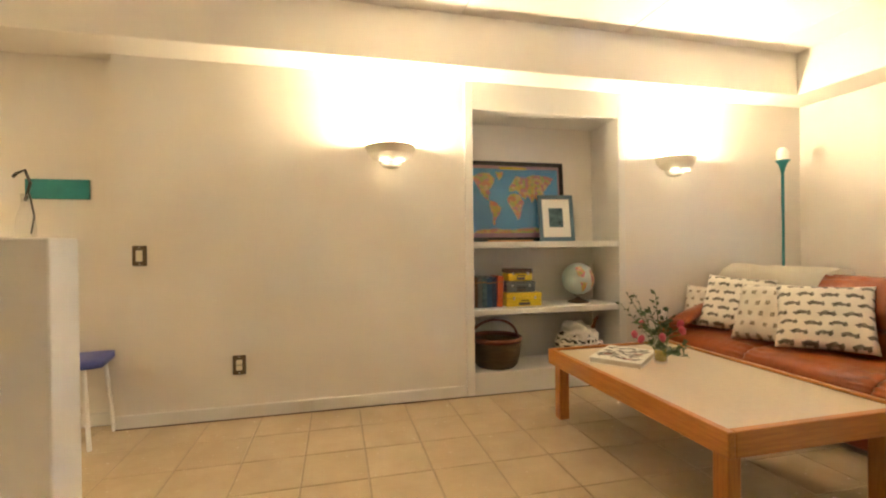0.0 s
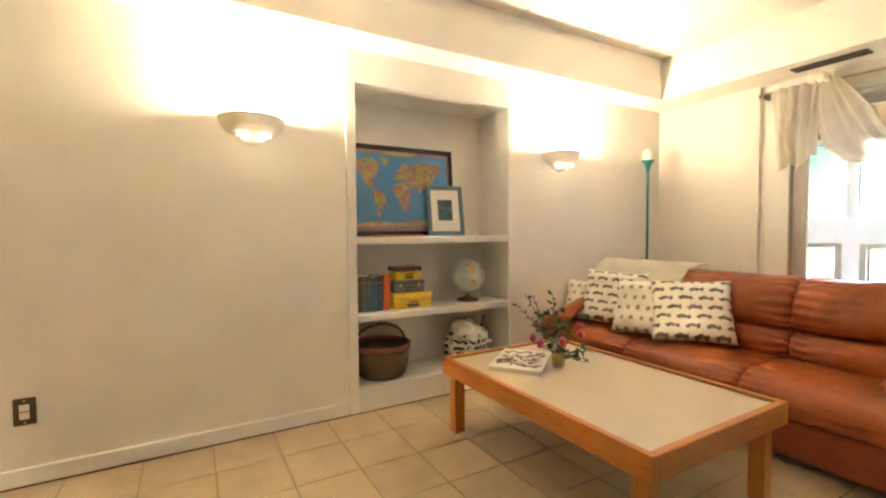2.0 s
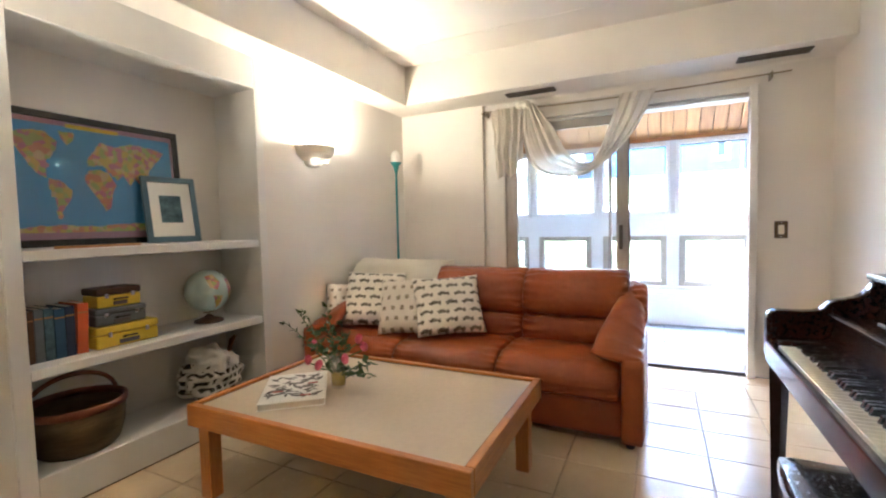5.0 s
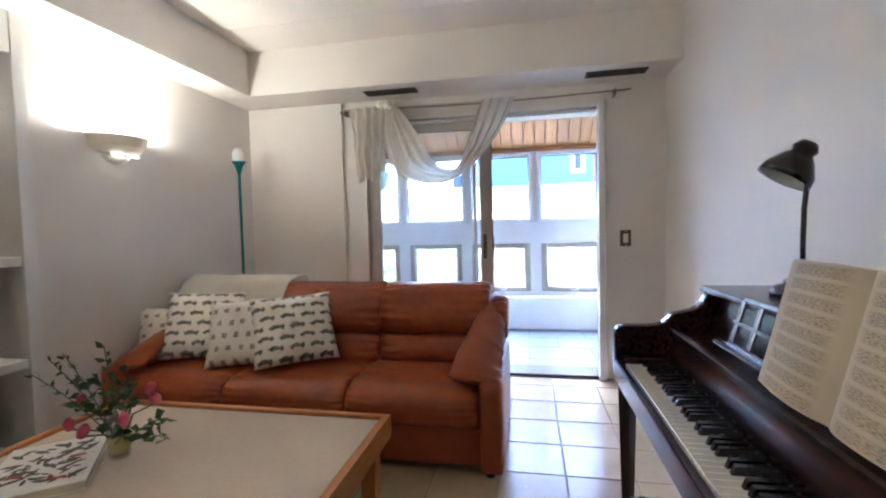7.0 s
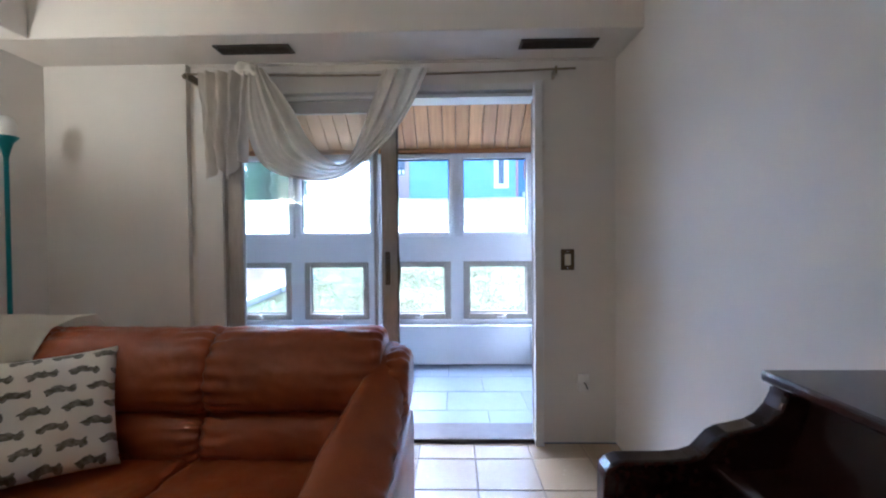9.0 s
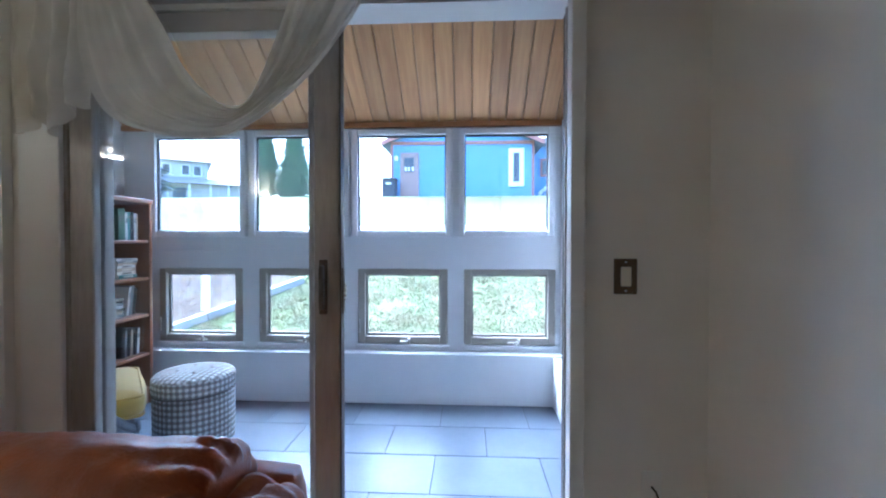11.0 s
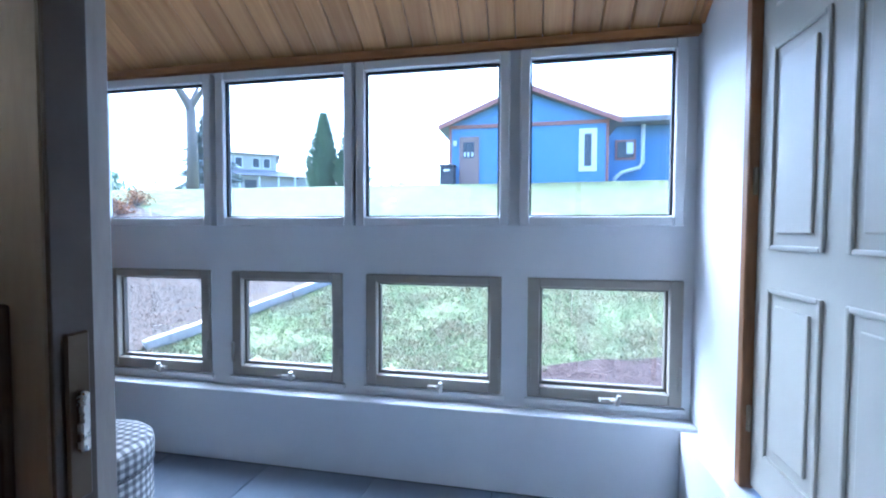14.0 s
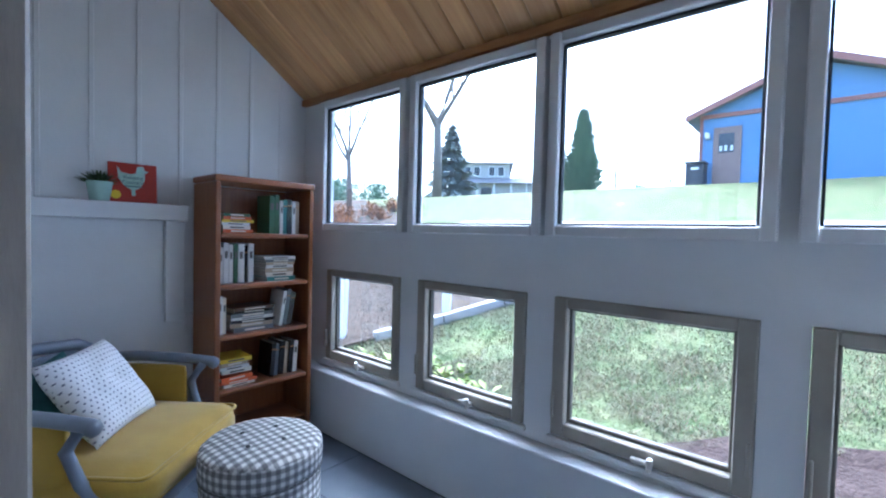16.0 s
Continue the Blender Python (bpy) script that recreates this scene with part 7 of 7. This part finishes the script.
# ---- neighbouring blue house ----
HX, HZ = 22.0, 2.95
HL, HR, HP, HE = 4.2, -1.95, 6.78, 5.50
bh = thing("blue_house", "single-storey bright blue house with rust-coloured trim", "house")
mid = (HL + HR) / 2
part("gable_wall", extrude_profile([(HR, HZ - 0.6), (HL, HZ - 0.6), (HL, HE), (mid, HP - 0.08), (HR, HE)], "x", HX, HX + 9), "blue", bh)
for sgn, ye in ((1, HL + 0.38), (-1, HR - 0.38)):
    k = (HP - HE) / (HL - mid)
    part("roof", extrude_profile([(mid, HP), (ye, HP - k * abs(ye - mid)), (ye, HP - k * abs(ye - mid) + 0.12), (mid, HP + 0.14)], "x", HX - 0.34, HX + 9.4), "roof", bh, "grey shingled roof slope")
    part("barge_board", extrude_profile([(mid, HP - 0.06), (ye, HP - k * abs(ye - mid) - 0.06), (ye, HP - k * abs(ye - mid) + 0.13), (mid, HP + 0.15)], "x", HX - 0.40, HX - 0.345), "rust", bh)
part("trim_band", box(HX - 0.05, HX - 0.002, HR, HL, HE - 0.12, HE + 0.02), "rust", bh)
for y in (HL - 0.1, HR):
    part("corner_board", box(HX - 0.04, HX - 0.003, y, y + 0.1, HZ - 0.1, HE - 0.121), "rust", bh)
part("foundation", box(HX - 0.03, HX - 0.003, HR, HL, HZ - 0.5, HZ + 0.1), "asphalt", bh)
dr = part("entry_door", box(HX - 0.06, HX - 0.004, 2.98, 3.78, HZ + 0.1, HZ + 2.1, 0.01), "door_brown", bh, "brown door with a glazed top")
part("pane", box(HX - 0.075, HX - 0.061, 3.18, 3.62, HZ + 1.25, HZ + 1.88), "dark_pane", dr)
# White blocks painted in as glints on the dark door pane.
for y in (3.25, 3.42, 3.56):
    part("glint", box(HX - 0.082, HX - 0.076, y - 0.05, y + 0.03, HZ + 1.3, HZ + 1.48), "outdoor_white", dr)
wn_ = part("window", box(HX - 0.05, HX - 0.004, -1.52, -0.86, HZ + 0.62, HZ + 2.25, 0.01), "outdoor_white", bh, "white narrow window")
part("pane", box(HX - 0.062, HX - 0.051, -1.32, -1.06, HZ + 0.82, HZ + 2.05), "dark_pane", wn_)
part("wall_light", box(HX - 0.16, HX - 0.003, 3.88, 4.02, HZ + 1.75, HZ + 1.95, 0.02), "outdoor_white", bh)
wing = part("wing_wall", box(HX + 2.2, HX + 9, -12, HR - 0.01, HZ - 0.6, 5.72), "blue_shaded", bh, "blue side wing")
part("wing_roof", extrude_profile([(HX + 1.4, 5.73), (HX + 9.4, 5.73), (HX + 9.4, 7.3), (HX + 6, 7.3), (HX + 1.4, 5.93)], "y", -12.5, HR - 0.45), "roof", bh)
ww = part("wing_window", box(HX + 2.14, HX + 2.196, -3.38, -2.55, HZ + 1.35, HZ + 2.2, 0.01), "rust", bh)
part("pane", box(HX + 2.12, HX + 2.139, -3.29, -2.64, HZ + 1.44, HZ + 2.11), "dark_pane", ww)
part("blind", box(HX + 2.105, HX + 2.119, -3.27, -3.0, HZ + 1.6, HZ + 2.09), "outdoor_white", ww)
part("downpipe", tube([(HX + 2.0, -3.62, 5.95), (HX + 2.0, -3.62, 4.15), (HX + 1.98, -3.5, 3.95), (HX + 1.9, -2.8, 3.75), (HX + 1.85, -2.5, 3.5), (HX + 1.85, -2.45, HZ + 0.1)], 0.085, 10), "pipe", bh, "white downpipe", smooth=True)
part("meter_box", box(HX + 2.05, HX + 2.196, -5.9, -5.5, HZ + 0.9, HZ + 1.35, 0.02), "outdoor_white", bh)
part("vent_box", box(HX + 1.7, HX + 2.196, -4.0, -3.3, HZ - 0.05, HZ + 0.4, 0.02), "bin", bh)
bn = thing("wheeled_bin", "dark plastic wheeled rubbish bin by the door", "bin", pose(HX - 0.4, 4.18, HZ))
part("body", box(-0.28, 0.28, -0.28, 0.28, 0.0, 0.86, 0.03), "bin", bn)
part("lid", box(-0.31, 0.31, -0.31, 0.31, 0.865, 0.94, 0.02), "bin", bn)
part("label", box(-0.288, -0.281, -0.12, 0.12, 0.66, 0.74), "outdoor_white", bn)

# far two-storey house
fh = thing("grey_house", "two-storey grey house with hipped roof behind trees", "house", pose(44.5, 28.2, 5.1, 0, 0, -56))
part("lower_wall", box(-3.8, 3.8, 0, 6, -1.0, 1.7), "siding", fh)
part("upper_wall", box(-3.5, 1.9, 0.2, 6, 2.0, 3.9), "siding", fh)
part("porch_roof", extrude_profile([(-0.9, 1.7), (6.2, 1.7), (6.2, 2.1), (0.2, 2.35)], "x", -4.1, 4.1), "roof", fh)
part("roof", extrude_profile([(-0.3, 3.9), (6.4, 3.9), (3.1, 5.1)], "x", -3.9, 2.3), "roof", fh)
part("garage_roof", extrude_profile([(0.5, 1.9), (7, 1.9), (3.6, 3.1)], "x", 3.0, 8.0), "roof", fh)
part("garage_wall", box(3.81, 7.5, 1, 6.5, -1, 1.9), "siding", fh)
for x in (-3.0, -2.0, -0.4, 0.6):
    w2 = part("window", box(x, x + 0.75, 0.14, 0.196, 2.5, 3.6), "outdoor_white", fh)
    part("pane", box(x + 0.08, x + 0.67, 0.125, 0.139, 2.6, 3.5), "dark_pane", w2)
for x in (-3.4, -1.6, 0.2, 2.0, 3.6):
    part("porch_post", box(x, x + 0.16, -0.75, -0.6, -1, 1.7), "outdoor_white", fh)
part("entry", box(-1.1, 0.0, -0.05, -0.002, -0.8, 1.3), "dark_pane", fh)

# ---- trees ----


def limb(bm, p, d, length, r, depth, rnd, twig):
    pts, q, dd = [p.copy()], p.copy(), d.copy()
    n = 5
    for i in range(n):
        dd = (dd + Vector((rnd.uniform(-0.16, 0.16), rnd.uniform(-0.16, 0.16), rnd.uniform(-0.04, 0.10)))).normalized()
        q = q + dd * length / n
        pts.append(q.copy())
    t = tube(pts, r, 7 if depth > 2 else 4, 0.55)
    me = bpy.data.meshes.new("tmp")
    t.to_mesh(me)
    t.free()
    bm.from_mesh(me)
    bpy.data.meshes.remove(me)
    if depth > 0:
        for i in range(twig):
            k = rnd.randint(2, n)
            side = Vector((rnd.uniform(-1, 1), rnd.uniform(-1, 1), rnd.uniform(0.1, 0.8))).normalized()
            limb(bm, pts[k], (dd * 0.55 + side * 0.75).normalized(), length * rnd.uniform(0.5, 0.72), r * 0.5, depth - 1, rnd, twig)


def bare_tree(name, label, x, y, h, r, seed, depth=3, twig=3):
    t = thing(name, label, "tree", pose(x, y, ground_z(x, y) - 0.1))
    rnd = random.Random(seed)
    part("trunk", tube([(0, 0, 0), (0.03, 0.02, h * 0.2), (-0.02, 0.05, h * 0.45)], r, 10, 0.75), "bark", t, smooth=True)
    for i in range(4):
        bm = bmesh.new()
        a = i * 1.7 + seed
        limb(bm, Vector((-0.02, 0.05, h * (0.40 + 0.015 * i))), Vector((0.55 * math.cos(a), 0.55 * math.sin(a), 0.85)).normalized(), h * 0.42, r * 0.5, depth, rnd, twig)
        part("limb", bm, "bark", t)
    return t


def fronds(name, label, x, y, h, w, seed, mat, column=False):
    """An evergreen: whorls of drooping sprays of small flat leaves round a tapered trunk."""
    t = thing(name, label, "tree", pose(x, y, ground_z(x, y) - (0.3 if column else 0.05)))
    part("trunk", cyl((0, 0, 0), (0, 0, h * 0.95), 0.03 * h, 0.01, 8), "bark", t)
    rnd = random.Random(seed)
    vs, fs = [], []
    n = 5200 if column else 3400
    for i in range(n):
        u = rnd.random() ** (0.8 if column else 0.62)
        z = h * (0.06 + 0.94 * (1 - u)) if not column else h * (0.07 + 0.93 * rnd.random())
        k = z / h
        if column:
            rad = w * (min(1, k * 5) ** 0.5) * (1 - k) ** 0.72 * 1.2
        else:
            tier = 1 + 0.22 * math.sin(k * 46)
            rad = w * (1 - k) ** 0.9 * tier
        a = rnd.uniform(0, math.tau)
        rr = rad * (0.45 + 0.6 * rnd.random()) * (1 + 0.18 * math.sin(a * 3 + seed + k * 9))
        c = Vector((rr * math.cos(a), rr * math.sin(a), z - (0 if column else 0.22 * rr)))
        out = Vector((math.cos(a), math.sin(a), 0.9 if column else -0.35)).normalized()
        s = Vector((-math.sin(a), math.cos(a), rnd.uniform(-0.3, 0.3)))
        L = (0.055 if column else 0.075) * h * rnd.uniform(0.6, 1.3)
        b = len(vs)
        for q in (c - out * L * 0.4, c + s * L * 0.28, c + out * L, c - s * L * 0.28):
            vs.append(tuple(q))
        fs.append((b, b + 1, b + 2, b + 3))
    me = bpy.data.meshes.new("crown")
    me.from_pydata(vs, [], fs)
    me.materials.append(M[mat])
    cr = new("crown", me)
    cr.parent = t
    return t


fronds("spruce", "tall dark blue-green spruce on the lawn", 29.3, 21.3, 5.8, 2.0, 2, "needle")
fronds("arborvitae", "narrow upright green cedar on the lawn", 24.85, 9.6, 4.2, 0.85, 4, "cedar", True)
fronds("arborvitae", "narrow upright green cedar on the lawn", 24.9, 11.15, 4.1, 0.9, 9, "cedar", True)
bare_tree("shade_tree", "tall bare leafless shade tree", 22.55, 16.7, 9.5, 0.27, 3)
bare_tree("shade_tree", "tall bare leafless shade tree", 15.6, 15.2, 6.0, 0.13, 8)
for i in range(14):
    a = radians(8 + 6.2 * i)
    D = 70 + 14 * math.sin(i * 2.3)
    bare_tree("far_tree", "distant bare tree on the horizon", 5 + D * math.cos(a), D * math.sin(a), 11 + 3 * math.sin(i * 1.7), 0.16, 20 + i, 2, 3)


def shrub(x, y, h, seed, mat, label, n=420):
    t = thing("shrub", label, "shrub", pose(x, y, ground_z(x, y) - 0.02), "shrubs")
    rnd = random.Random(seed)
    vs, fs = [], []
    st = bmesh.new()
    for i in range(26):
        a, e = rnd.uniform(0, math.tau), rnd.uniform(0.5, 1.4)
        d = Vector((math.cos(a) * math.cos(e), math.sin(a) * math.cos(e), math.sin(e)))
        add_cyl(st, (0, 0, 0), d * h * rnd.uniform(0.7, 1.1), 0.012, 0.004, 4)
    part("stems", st, "twig", t)
    for i in range(n):
        a, e, k = rnd.uniform(0, math.tau), rnd.uniform(0.15, 1.5), rnd.uniform(0.35, 1.0)
        c = Vector((math.cos(a) * math.cos(e), math.sin(a) * math.cos(e), math.sin(e))) * h * k
        d, s = Vector((rnd.uniform(-1, 1), rnd.uniform(-1, 1), rnd.uniform(-1, 1))).normalized(), Vector((rnd.uniform(-1, 1), rnd.uniform(-1, 1), rnd.uniform(-1, 1))).normalized()
        L = h * 0.09
        b = len(vs)
        vs += [tuple(c - d * L), tuple(c + s * L * 0.5), tuple(c + d * L), tuple(c - s * L * 0.5)]
        fs.append((b, b + 1, b + 2, b + 3))
    me = bpy.data.meshes.new("foliage")
    me.from_pydata(vs, [], fs)
    me.materials.append(M[mat])
    o = new("foliage", me)
    o.parent = t


for i, (x, y, h) in enumerate([(14.4, 14.4, 0.6), (15.2, 15.1, 0.75), (16.0, 14.3, 0.65), (16.9, 14.0, 0.6), (14.0, 13.2, 0.5), (15.5, 13.2, 0.5), (13.6, 15.3, 0.6)]):
    shrub(x, y, h, 30 + i, "bush", "rust-coloured autumn shrub on the bank")
for i, (x, y, h) in enumerate([(26, 30, 2.2), (29, 29, 1.9), (24, 31, 2.3), (22.5, 32, 2.6), (27.5, 32, 2.5), (31, 31.5, 2.2), (47, 19, 2.4), (45, 21, 2.0), (50, 15, 2.6), (52, 11, 2.0)]):
    shrub(x, y, h, 50 + i, "cedar", "dense dark green shrub in the distance")

# ---- floor pieces ----
TXP, TYP = 0.3078, 0.3177
tile = None
x = 4.605
while x > -2.2:
    y = 0.563 - 2 * TYP
    while y < 3.9:
        a, b, c, d = max(x - TXP, WX) + 0.003, min(x, RX - 0.013) - 0.003, max(y, SY) + 0.003, min(y + TYP, NY + 0.09) - 0.003
        full = abs((b - a) - (TXP - 0.006)) < 1e-6 and abs((d - c) - (TYP - 0.006)) < 1e-6
        if b - a > 0.02 and d - c > 0.02:
            if full and tile is not None:
                shared("tile", tile, floor, pose(a, c, 0, 0, 0, 0))
            else:
                o = part("tile", box(0, b - a, 0, d - c, -0.008, 0.0, 0.0025), "tile", floor, m=pose(a, c, 0))
                tile = o if full else tile
        y += TYP
    x -= TXP
sheet = None
x = PW + 0.02
rowi = 0
while x < PE - 0.1:
    y = PS + 0.0 - 0.3 * (rowi % 2)
    while y < PN:
        a, b, c, d = x + 0.002, min(x + 0.40, PE - 0.098) - 0.002, max(y, PS + 0.03) + 0.002, min(y + 0.6, PN) - 0.002
        if d - c > 0.02:
            part("floor_board", box(0, b - a, 0, d - c, -0.01, 0.0, 0.0025), "porch_floor", porch_floor, m=pose(a, c, PF + 0.001 * noise.noise(Vector((x * 9, y * 9, 0)))))
        y += 0.6
    x += 0.40
    rowi += 1
